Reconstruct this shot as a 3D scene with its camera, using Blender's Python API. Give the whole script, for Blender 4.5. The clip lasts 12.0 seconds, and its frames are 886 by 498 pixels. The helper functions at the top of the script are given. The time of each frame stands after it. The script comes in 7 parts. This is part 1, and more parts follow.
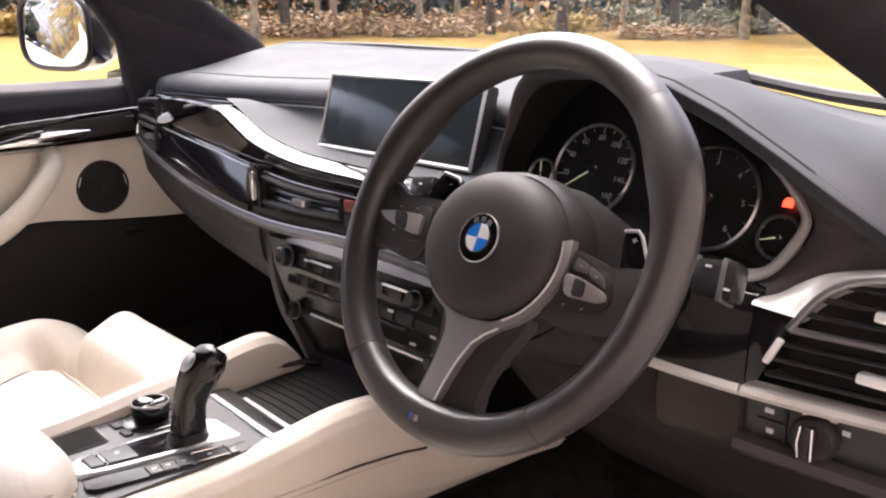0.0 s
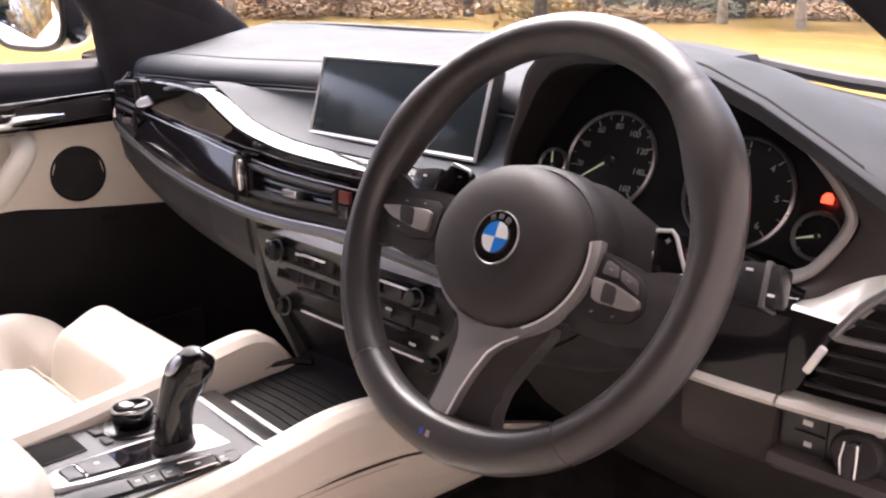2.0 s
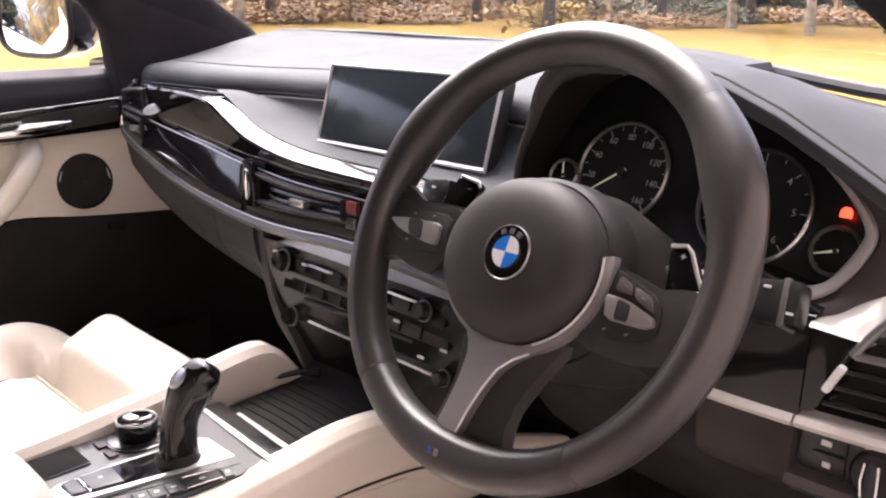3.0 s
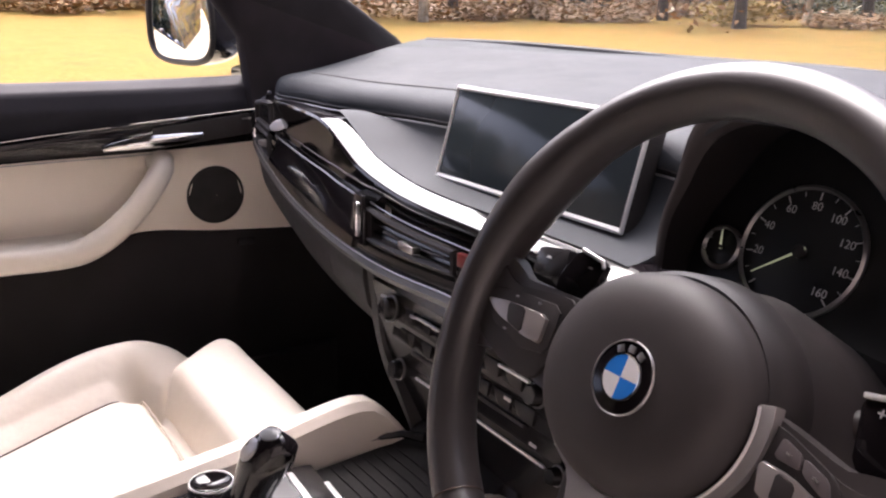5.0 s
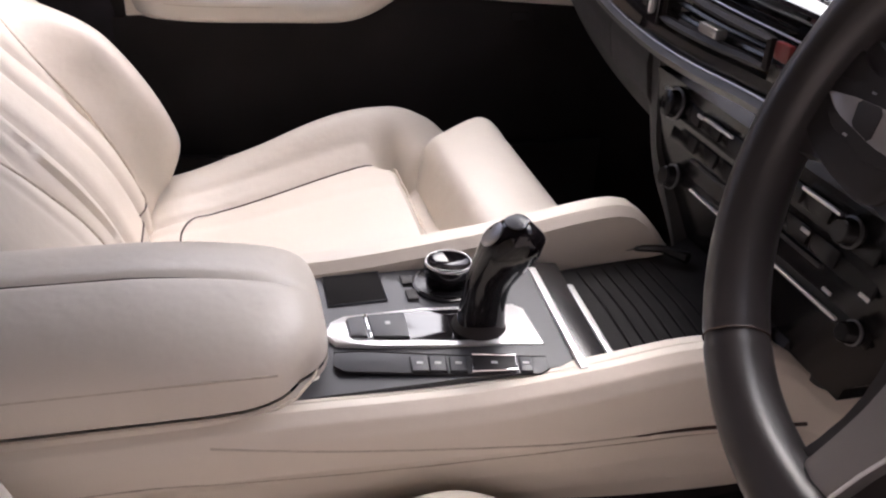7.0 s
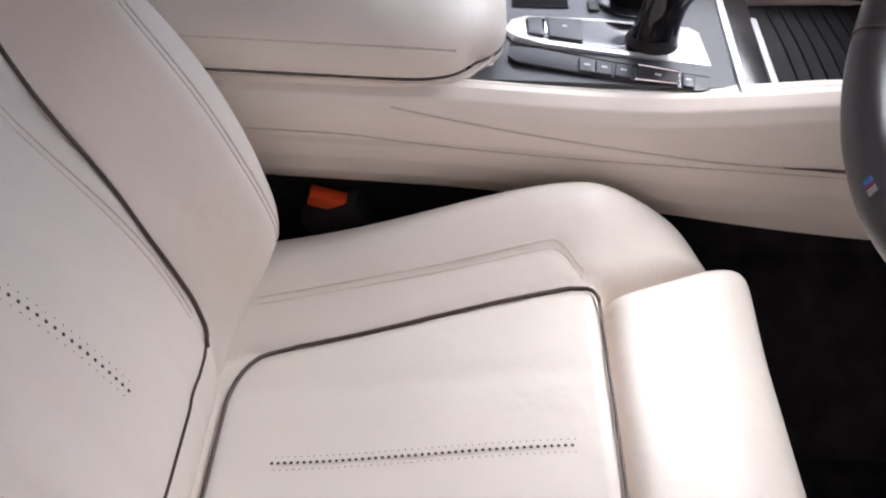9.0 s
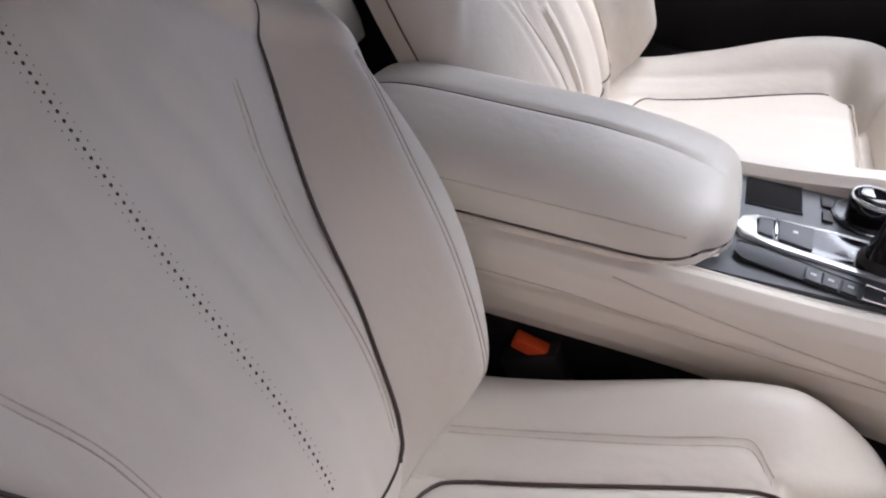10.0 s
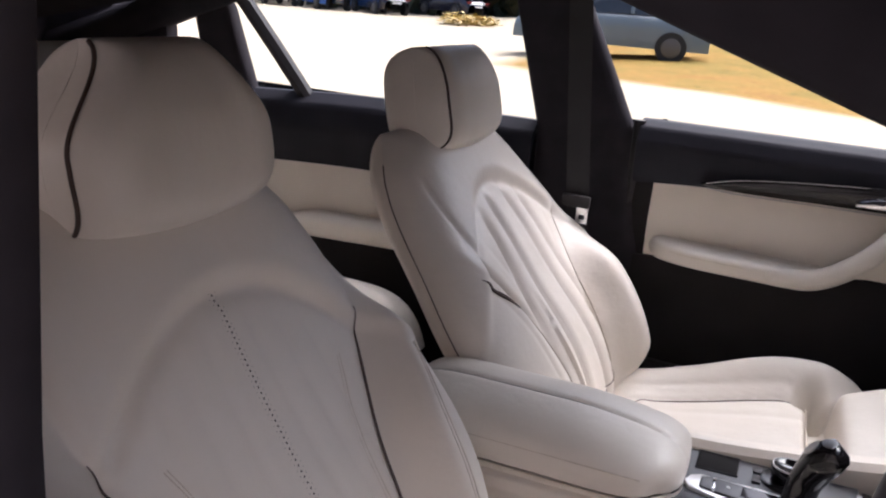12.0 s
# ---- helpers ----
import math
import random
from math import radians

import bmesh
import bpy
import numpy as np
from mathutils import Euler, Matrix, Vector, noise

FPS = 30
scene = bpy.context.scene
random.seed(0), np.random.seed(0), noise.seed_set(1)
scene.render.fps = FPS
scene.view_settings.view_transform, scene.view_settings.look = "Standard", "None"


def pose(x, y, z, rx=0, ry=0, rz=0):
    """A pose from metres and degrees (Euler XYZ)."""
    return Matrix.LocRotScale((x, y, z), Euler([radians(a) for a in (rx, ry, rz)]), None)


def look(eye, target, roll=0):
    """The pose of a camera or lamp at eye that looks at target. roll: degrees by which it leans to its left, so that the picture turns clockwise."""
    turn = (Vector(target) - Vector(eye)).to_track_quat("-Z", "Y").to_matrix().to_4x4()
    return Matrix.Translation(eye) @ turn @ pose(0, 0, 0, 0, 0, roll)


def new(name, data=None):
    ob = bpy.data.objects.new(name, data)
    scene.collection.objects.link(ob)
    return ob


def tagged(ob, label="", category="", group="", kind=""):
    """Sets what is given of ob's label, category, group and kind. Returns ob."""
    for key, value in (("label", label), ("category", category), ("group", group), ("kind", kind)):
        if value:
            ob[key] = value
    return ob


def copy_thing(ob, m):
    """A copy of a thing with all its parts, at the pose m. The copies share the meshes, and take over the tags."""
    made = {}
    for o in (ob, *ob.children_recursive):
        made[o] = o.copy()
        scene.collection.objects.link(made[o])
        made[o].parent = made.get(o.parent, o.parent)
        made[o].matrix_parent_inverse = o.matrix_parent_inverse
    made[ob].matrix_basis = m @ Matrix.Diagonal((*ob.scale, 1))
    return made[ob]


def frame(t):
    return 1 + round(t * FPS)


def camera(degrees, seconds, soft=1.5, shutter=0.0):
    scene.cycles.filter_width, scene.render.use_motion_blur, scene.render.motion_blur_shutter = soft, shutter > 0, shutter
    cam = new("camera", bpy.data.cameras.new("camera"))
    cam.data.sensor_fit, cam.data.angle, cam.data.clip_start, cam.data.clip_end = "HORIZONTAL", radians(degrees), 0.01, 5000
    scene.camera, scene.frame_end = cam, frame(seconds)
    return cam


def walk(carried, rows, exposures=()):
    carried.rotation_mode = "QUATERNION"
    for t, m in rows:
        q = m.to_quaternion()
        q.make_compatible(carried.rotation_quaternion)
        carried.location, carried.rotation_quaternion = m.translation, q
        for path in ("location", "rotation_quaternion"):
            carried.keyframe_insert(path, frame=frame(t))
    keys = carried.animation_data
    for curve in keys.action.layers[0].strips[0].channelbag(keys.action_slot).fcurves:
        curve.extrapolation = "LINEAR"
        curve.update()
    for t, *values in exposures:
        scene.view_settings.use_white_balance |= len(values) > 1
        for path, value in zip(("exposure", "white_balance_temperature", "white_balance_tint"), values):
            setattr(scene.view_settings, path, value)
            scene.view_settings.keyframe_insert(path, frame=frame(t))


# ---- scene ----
cam = camera(53.9, 12.0, soft=2.2)
PATH = [
    (0, (0.81, -0.476, 1.245), (-0.606, 0.844, 0.745), 0.2),
    (0.5, (0.772, -0.464, 1.246), (-0.613, 0.892, 0.752), 0.6),
    (1, (0.751, -0.456, 1.242), (-0.626, 0.894, 0.713), 0.5),
    (1.5, (0.747, -0.454, 1.241), (-0.626, 0.897, 0.703), 0.7),
    (2, (0.748, -0.454, 1.242), (-0.626, 0.897, 0.705), 0.6),
    (2.5, (0.746, -0.455, 1.241), (-0.625, 0.9, 0.708), 0.8),
    (4.5, (0.671, -0.338, 1.268), (-0.887, 0.808, 0.758), 0.1),
    (5, (0.642, -0.304, 1.265), (-0.982, 0.732, 0.727), 1.0),
    (5.5, (0.612, -0.294, 1.247), (-1.066, 0.594, 0.619), 1.4),
    (6, (0.586, -0.292, 1.234), (-1.129, 0.421, 0.493), 0.5),
    (6.5, (0.559, -0.278, 1.213), (-1.159, 0.269, 0.348), 1.8),
    (7, (0.55, -0.27, 1.21), (-1.138, 0.185, 0.239), 3.1),
    (9, (0.642, -0.261, 1.198), (-0.778, -0.235, -0.209), 3.7),
    (9.5, (0.655, -0.284, 1.213), (-0.791, -0.464, -0.157), 6.3),
    (10, (0.667, -0.293, 1.237), (-0.876, -0.696, 0.03), 5.8),
    (10.5, (0.691, -0.325, 1.267), (-0.971, -0.827, 0.275), 6.7),
    (11, (0.75, -0.308, 1.302), (-1.019, -0.91, 0.588), 7.2),
    (11.5, (0.861, -0.25, 1.327), (-0.94, -0.927, 0.78), 5.5),
    (12, (0.973, -0.158, 1.348), (-0.815, -0.855, 0.785), 5.2),
]
EXPOSURES = [(0, 2.86, 6350, 19), (2.5, 2.94, 6350, 22), (5, 2.46, 6250, 23), (6, 2.14, 6150, 21), (7, 1.92, 6100, 20), (9, 2.28, 5650, 16), (10, 1.98, 5580, 14), (11, 1.96, 5580, 14), (12, 1.72, 5750, 17)]
walk(cam, [(t, look(e, g, r)) for t, e, g, r in PATH], EXPOSURES)

# ---- light ----
world = bpy.data.worlds.new("sky")
scene.world = world
world.use_nodes = True
wn = world.node_tree
sky = wn.nodes.new("ShaderNodeTexSky")
sky.sky_type, sky.sun_disc = "NISHITA", False
SUN_EL, SUN_AZ = 58.0, 296.0
sky.sun_elevation, sky.sun_rotation = radians(SUN_EL), radians(SUN_AZ)
sky.dust_density, sky.air_density, sky.ozone_density = 7.0, 0.45, 0.3
wn.nodes["Background"].inputs[1].default_value = 0.125
wn.links.new(sky.outputs[0], wn.nodes["Background"].inputs[0])
sun = new("sun", bpy.data.lights.new("sun", "SUN"))
sun.data.energy, sun.data.angle, sun.data.color = 1.25, radians(60), (1.0, 0.985, 0.96)
sd = Vector((math.sin(radians(SUN_AZ)) * math.cos(radians(SUN_EL)), math.cos(radians(SUN_AZ)) * math.cos(radians(SUN_EL)), math.sin(radians(SUN_EL))))
sun.matrix_world = look(sd * 30, (0, 0, 0))


# ---- materials ----
def ramp(nt, fac, stops):
    r = nt.nodes.new("ShaderNodeValToRGB")
    r.color_ramp.elements[0].position, r.color_ramp.elements[0].color = stops[0][0], (*stops[0][1], 1)
    r.color_ramp.elements[1].position, r.color_ramp.elements[1].color = stops[-1][0], (*stops[-1][1], 1)
    for p, c in stops[1:-1]:
        e = r.color_ramp.elements.new(p)
        e.color = (*c, 1)
    nt.links.new(fac, r.inputs[0])
    return r.outputs[0]


def noise_tex(nt, scale, detail=3.0, rough=0.5, coord=None):
    n = nt.nodes.new("ShaderNodeTexNoise")
    n.inputs["Scale"].default_value, n.inputs["Detail"].default_value, n.inputs["Roughness"].default_value = scale, detail, rough
    if coord is None:
        g = nt.nodes.new("ShaderNodeNewGeometry")
        coord = g.outputs["Position"]
    nt.links.new(coord, n.inputs["Vector"])
    return n.outputs["Fac"]


def mat(name, color, rough=0.5, metal=0.0, var=0.08, scale=9.0, fine=0.0, fine_scale=700.0, bump=0.0, coat=0.0, grain="noise", rvar=0.08, spec=0.5, wave=0.0):
    """A surface: base colour with soft wear at a large scale, grain and relief at a small one."""
    m = bpy.data.materials.new(name)
    m.use_nodes = True
    nt = m.node_tree
    b = nt.nodes["Principled BSDF"]
    b.inputs["Metallic"].default_value = metal
    b.inputs["Specular IOR Level"].default_value = spec
    b.inputs["Coat Weight"].default_value = coat
    b.inputs["Coat Roughness"].default_value = 0.04
    lo, hi = [max(0.0, c * (1 - var)) for c in color], [min(1.0, c * (1 + var)) for c in color]
    big = noise_tex(nt, scale, 4.0)
    col = ramp(nt, big, [(0.3, lo), (0.7, hi)])
    g = nt.nodes.new("ShaderNodeNewGeometry").outputs["Position"]
    if grain == "cells":
        v = nt.nodes.new("ShaderNodeTexVoronoi")
        v.feature = "DISTANCE_TO_EDGE"
        v.inputs["Scale"].default_value = fine_scale
        nt.links.new(g, v.inputs["Vector"])
        small = v.outputs["Distance"]
    else:
        small = noise_tex(nt, fine_scale, 2.0, coord=g)
    if fine:
        mx = nt.nodes.new("ShaderNodeMix")
        mx.data_type, mx.blend_type = "RGBA", "MULTIPLY"
        mx.inputs["Factor"].default_value = fine
        nt.links.new(col, mx.inputs["A"])
        nt.links.new(small, mx.inputs["B"])
        col = mx.outputs["Result"]
    nt.links.new(col, b.inputs["Base Color"])
    rr = nt.nodes.new("ShaderNodeMapRange")
    rr.inputs["To Min"].default_value, rr.inputs["To Max"].default_value = max(0.02, rough - rvar), min(1.0, rough + rvar)
    nt.links.new(noise_tex(nt, scale * 4, 3.0, coord=g), rr.inputs["Value"])
    nt.links.new(rr.outputs["Result"], b.inputs["Roughness"])
    if bump:
        bp = nt.nodes.new("ShaderNodeBump")
        bp.inputs["Strength"].default_value, bp.inputs["Distance"].default_value = bump, 0.0006
        nt.links.new(small, bp.inputs["Height"])
        nt.links.new(bp.outputs["Normal"], b.inputs["Normal"])
        if wave:
            bw = nt.nodes.new("ShaderNodeBump")
            bw.inputs["Strength"].default_value, bw.inputs["Distance"].default_value = wave, 0.006
            nt.links.new(noise_tex(nt, 22.0, 3.0, 0.55, g), bw.inputs["Height"])
            nt.links.new(bw.outputs["Normal"], bp.inputs["Normal"])
    return m


def glass(name, tint, gloss=0.06):
    m = bpy.data.materials.new(name)
    m.use_nodes = True
    nt = m.node_tree
    nt.nodes.remove(nt.nodes["Principled BSDF"])
    out = nt.nodes["Material Output"]
    t, g, mx, lw, pw = (nt.nodes.new(k) for k in ("ShaderNodeBsdfTransparent", "ShaderNodeBsdfGlossy", "ShaderNodeMixShader", "ShaderNodeLayerWeight", "ShaderNodeMath"))
    t.inputs[0].default_value = (*tint, 1)
    g.inputs["Roughness"].default_value = 0.02
    pw.operation = "POWER"
    pw.inputs[1].default_value = 5.0
    nt.links.new(lw.outputs["Facing"], pw.inputs[0])
    sc = nt.nodes.new("ShaderNodeMath")
    sc.operation = "MULTIPLY"
    sc.inputs[1].default_value = gloss * 5
    nt.links.new(pw.outputs[0], sc.inputs[0])
    nt.links.new(sc.outputs[0], mx.inputs[0])
    nt.links.new(t.outputs[0], mx.inputs[1])
    nt.links.new(g.outputs[0], mx.inputs[2])
    nt.links.new(mx.outputs[0], out.inputs["Surface"])
    return m


def glow(name, color, strength):
    m = mat(name, color, 0.4)
    b = m.node_tree.nodes["Principled BSDF"]
    b.inputs["Emission Color"].default_value, b.inputs["Emission Strength"].default_value = (*color, 1), strength
    return m


IVORY = mat("ivory leather", (0.78, 0.715, 0.63), 0.42, var=0.035, scale=5, fine=0.10, fine_scale=900, bump=0.12, grain="cells", wave=0.32)
IVORY_SIDE = mat("ivory vinyl", (0.76, 0.69, 0.60), 0.46, var=0.03, scale=6, bump=0.10, fine_scale=1100, grain="cells", wave=0.22)
PIPING = mat("dark brown piping", (0.060, 0.036, 0.027), 0.5, var=0.2, scale=40)
STITCH = mat("tone on tone stitching", (0.56, 0.49, 0.41), 0.6, var=0.15, scale=300)
PERF = mat("perforation", (0.05, 0.042, 0.036), 0.9)
DASH = mat("anthracite dashboard leather", (0.057, 0.061, 0.067), 0.66, var=0.12, scale=12, bump=0.22, fine_scale=700, grain="cells", spec=0.09)
DASH_LOW = mat("dark grey soft plastic", (0.026, 0.0245, 0.025), 0.55, var=0.15, scale=14, bump=0.18, fine_scale=900, grain="cells", spec=0.35)
PLASTIC = mat("black grained plastic", (0.028, 0.0248, 0.0252), 0.5, var=0.2, scale=20, bump=0.12, fine_scale=900, spec=0.3)
RIM = mat("black wheel leather", (0.038, 0.0335, 0.0335), 0.34, var=0.08, scale=22, bump=0.08, fine_scale=1100, grain="cells", rvar=0.02, spec=0.7)
HUBM = mat("airbag cover vinyl", (0.041, 0.0365, 0.0365), 0.55, spec=0.35, var=0.12, scale=18, bump=0.18, fine_scale=1000, grain="cells")
GLOSS = mat("piano black trim", (0.009, 0.0075, 0.0085), 0.07, var=0.3, scale=8, coat=0.12, rvar=0.02, spec=0.42)
SATIN = mat("satin dark lacquer", (0.020, 0.019, 0.020), 0.25, var=0.2, scale=10, rvar=0.05)
CHROME = mat("chrome", (0.82, 0.82, 0.83), 0.10, metal=1.0, var=0.03, rvar=0.04)
SILVER = mat("brushed silver trim", (0.42, 0.41, 0.41), 0.30, metal=0.9, var=0.06, scale=30)
SPOKE = mat("satin silver spoke trim", (0.36, 0.345, 0.34), 0.42, metal=0.6, var=0.03, scale=12, rvar=0.03)
ROCK = mat("pale silver rocker", (0.36, 0.335, 0.325), 0.30, metal=0.5, var=0.05, scale=40, rvar=0.05)
KEYCAP = mat("satin grey key", (0.10, 0.088, 0.092), 0.4, var=0.06, scale=40)
SATINC = mat("satin chrome trim", (0.88, 0.88, 0.88), 0.30, metal=0.45, var=0.03, scale=20, rvar=0.05)
PEARL = mat("pearl grey accent", (0.64, 0.61, 0.57), 0.36, metal=0.3, var=0.05, scale=20)
CONSOLE = mat("graphite console panel", (0.060, 0.061, 0.068), 0.42, var=0.08, scale=25, bump=0.05)
CARPET = mat("black carpet", (0.018, 0.0155, 0.016), 0.95, var=0.4, scale=30, fine=0.4, fine_scale=900, bump=0.5, spec=0.1)
BLACK = mat("matt black lining", (0.018, 0.0155, 0.016), 0.8, var=0.2, spec=0.2)
LEDGE = mat("dark navy soft trim", (0.024, 0.0235, 0.030), 0.6, var=0.12, scale=12, bump=0.2, fine_scale=700, grain="cells", spec=0.12)
HOOD = mat("dark brown hood leather", (0.066, 0.057, 0.057), 0.6, var=0.14, scale=14, bump=0.22, fine_scale=700, grain="cells", spec=0.2)
CRESC = mat("lit lip grey", (0.30, 0.275, 0.26), 0.45, var=0.05, scale=20)
FLANK = mat("graphite soft plastic", (0.042, 0.040, 0.041), 0.5, var=0.12, scale=14, bump=0.15, fine_scale=900, grain="cells", spec=0.3)
STACK = mat("smoked black control panel", (0.014, 0.0128, 0.0132), 0.22, var=0.2, scale=10, rvar=0.04, spec=0.2)
KNEE = mat("dark brown soft plastic", (0.024, 0.021, 0.020), 0.7, var=0.2, scale=15, bump=0.15, fine_scale=900, grain="cells", spec=0.12)
KNEE2 = mat("brown-black soft plastic", (0.040, 0.034, 0.031), 0.6, var=0.2, scale=15, bump=0.15, fine_scale=900, grain="cells", spec=0.2)
STRIP = mat("graphite accent strip", (0.095, 0.093, 0.092), 0.38, metal=0.2, var=0.06, scale=20)
TRAY = mat("dark rubber tray", (0.010, 0.009, 0.009), 0.8, var=0.2, spec=0.1)
COVER = mat("matt black roller cover", (0.011, 0.0098, 0.010), 0.62, var=0.2, scale=30, bump=0.15, fine_scale=900, spec=0.16)
RUBBER = mat("black rubber seal", (0.020, 0.018, 0.019), 0.7, var=0.2)
CLOTH = mat("black speaker cloth", (0.022, 0.020, 0.019), 0.9, var=0.25, scale=40, fine=0.5, fine_scale=1400, bump=0.4)
LINER = mat("anthracite headliner", (0.030, 0.027, 0.031), 0.95, var=0.15, scale=20, bump=0.2, spec=0.1)
SCREEN = mat("dark display glass", (0.022, 0.028, 0.032), 0.12, var=0.08, rvar=0.03, coat=0.1, spec=0.35)
DIAL = mat("black dial face", (0.008, 0.008, 0.009), 0.35, var=0.2)
WHITE = mat("white print", (0.62, 0.62, 0.62), 0.5, var=0.05)
BLUE = mat("blue enamel", (0.02, 0.22, 0.75), 0.2, var=0.05, coat=0.6)
ENAMEL = mat("white enamel", (0.82, 0.84, 0.86), 0.2, var=0.03, coat=0.6)
REDB = mat("red button", (0.16, 0.015, 0.015), 0.35, var=0.1)
ORANGE = mat("orange red plastic", (0.85, 0.10, 0.02), 0.4, var=0.06)
VIOLET = mat("violet enamel", (0.12, 0.10, 0.38), 0.3)
WARN = glow("warning lamp", (0.80, 0.05, 0.02), 0.7)
NEEDLE = glow("pale green needle", (0.50, 0.55, 0.34), 0.06)
MIRROR = mat("mirror silver", (0.9, 0.91, 0.92), 0.015, metal=1.0, var=0.01, rvar=0.005)
GLASS = glass("clear window glass", (0.93, 0.95, 0.94))
SCREENGLASS = glass("tinted windscreen glass", (0.88, 0.91, 0.895))
PAINT = mat("dark car paint", (0.016, 0.016, 0.020), 0.15, var=0.1, coat=1.0)


# ---- mesh helpers ----
def link(name, me, material, parent=None, label=""):
    ob = new(name, me)
    if material is not None and not me.materials:
        me.materials.append(material)
    if parent is not None:
        ob.parent = parent
    if label:
        ob["label"] = label
    return ob


def part(name, bm, material, parent=None, label="", smooth=True, sharp=40.0):
    bmesh.ops.recalc_face_normals(bm, faces=bm.faces)
    me = bpy.data.meshes.new(name)
    bm.to_mesh(me)
    bm.free()
    if smooth:
        me.shade_smooth()
        me.set_sharp_from_angle(angle=radians(sharp))
    return link(name, me, material, parent, label)


def thing(name, label, category, at=(0, 0, 0), group="", kind=""):
    ob = new(name)
    ob.location = at
    ob.empty_display_size = 0.05
    return tagged(ob, label, category, group, kind)


def surf(fn, nu, nv, close_u=False, cap=False):
    """A grid of fn(u, v), u and v from 0 to 1."""
    bm = bmesh.new()
    g = [[bm.verts.new(fn(i / (nu if close_u else nu - 1), j / (nv - 1))) for i in range(nu)] for j in range(nv)]
    for j in range(nv - 1):
        for i in range(nu if close_u else nu - 1):
            k = (i + 1) % nu
            bm.faces.new((g[j][i], g[j][k], g[j + 1][k], g[j + 1][i]))
    if cap:
        bm.faces.new(g[0])
        bm.faces.new(g[-1])
    return bm


def slab(fn, nu, nv, off):
    """A closed sheet: fn(u, v) in front and the same moved by off behind it."""
    bm = bmesh.new()
    off = Vector(off)
    f = [[bm.verts.new(fn(i / (nu - 1), j / (nv - 1))) for i in range(nu)] for j in range(nv)]
    b = [[bm.verts.new(Vector(fn(i / (nu - 1), j / (nv - 1))) + off) for i in range(nu)] for j in range(nv)]
    for j in range(nv - 1):
        for i in range(nu - 1):
            bm.faces.new((f[j][i], f[j][i + 1], f[j + 1][i + 1], f[j + 1][i]))
            bm.faces.new((b[j][i], b[j + 1][i], b[j + 1][i + 1], b[j][i + 1]))
    ring = [(j, 0) for j in range(nv)] + [(nv - 1, i) for i in range(1, nu)] + [(j, nu - 1) for j in range(nv - 2, -1, -1)] + [(0, i) for i in range(nu - 2, 0, -1)]
    for k in range(len(ring)):
        (a, c), (d, e) = ring[k], ring[(k + 1) % len(ring)]
        bm.faces.new((f[a][c], f[d][e], b[d][e], b[a][c]))
    return bm


def tube(pts, r, n=8, closed=False, flat=1.0, taper=None):
    """A round bar along points; r may be one number or one for each point."""
    bm = bmesh.new()
    P = [Vector(p) for p in pts]
    m = len(P)
    rings = []
    side = None
    for i, p in enumerate(P):
        a = P[(i - 1) % m] if (closed or i > 0) else P[i]
        b = P[(i + 1) % m] if (closed or i < m - 1) else P[i]
        d = (b - a).normalized()
        if side is None:
            side = d.cross(Vector((0, 0, 1)))
            if side.length < 0.1:
                side = d.cross(Vector((1, 0, 0)))
        side = (side - d * side.dot(d)).normalized()
        up = side.cross(d)
        rr = r[i] if hasattr(r, "__len__") else r
        rings.append([bm.verts.new(p + side * math.cos(2 * math.pi * k / n) * rr + up * math.sin(2 * math.pi * k / n) * rr * flat) for k in range(n)])
    for i in range(m if closed else m - 1):
        A, B = rings[i], rings[(i + 1) % m]
        for k in range(n):
            bm.faces.new((A[k], A[(k + 1) % n], B[(k + 1) % n], B[k]))
    if not closed:
        bm.faces.new(rings[0])
        bm.faces.new(rings[-1])
    return bm


def rbox(sx, sy, sz, r=0.004, m=None, seg=2):
    bm = bmesh.new()
    bmesh.ops.create_cube(bm, size=1)
    bmesh.ops.scale(bm, vec=(sx, sy, sz), verts=bm.verts)
    r = min(r, 0.45 * min(sx, sy, sz))
    bmesh.ops.bevel(bm, geom=bm.edges[:], offset=r, segments=seg, profile=0.6, affect="EDGES")
    if m is not None:
        bm.transform(m)
    return bm


def plate(outline, thick, bev=0.0015, m=None, seg=2):
    """A flat plate with rounded rims from an outline in its own plane, thickness towards +z."""
    bm = bmesh.new()
    top = [bm.verts.new((x, y, thick)) for x, y in outline]
    bot = [bm.verts.new((x, y, 0)) for x, y in outline]
    f = bm.faces.new(top)
    bm.faces.new(bot[::-1])
    n = len(outline)
    for i in range(n):
        bm.faces.new((bot[i], bot[(i + 1) % n], top[(i + 1) % n], top[i]))
    if bev:
        bmesh.ops.bevel(bm, geom=list(f.edges), offset=bev, segments=seg, profile=0.6, affect="EDGES")
    if m is not None:
        bm.transform(m)
    return bm


def turned(prof, n=32, m=None, cap=True):
    """A body of revolution about z from a profile of (radius, z)."""
    bm = bmesh.new()
    rings = [[bm.verts.new((r * math.cos(2 * math.pi * k / n), r * math.sin(2 * math.pi * k / n), z)) for k in range(n)] for r, z in prof]
    for A, B in zip(rings, rings[1:]):
        for k in range(n):
            bm.faces.new((A[k], A[(k + 1) % n], B[(k + 1) % n], B[k]))
    if cap:
        bm.faces.new(rings[0][::-1])
        bm.faces.new(rings[-1])
    if m is not None:
        bm.transform(m)
    return bm


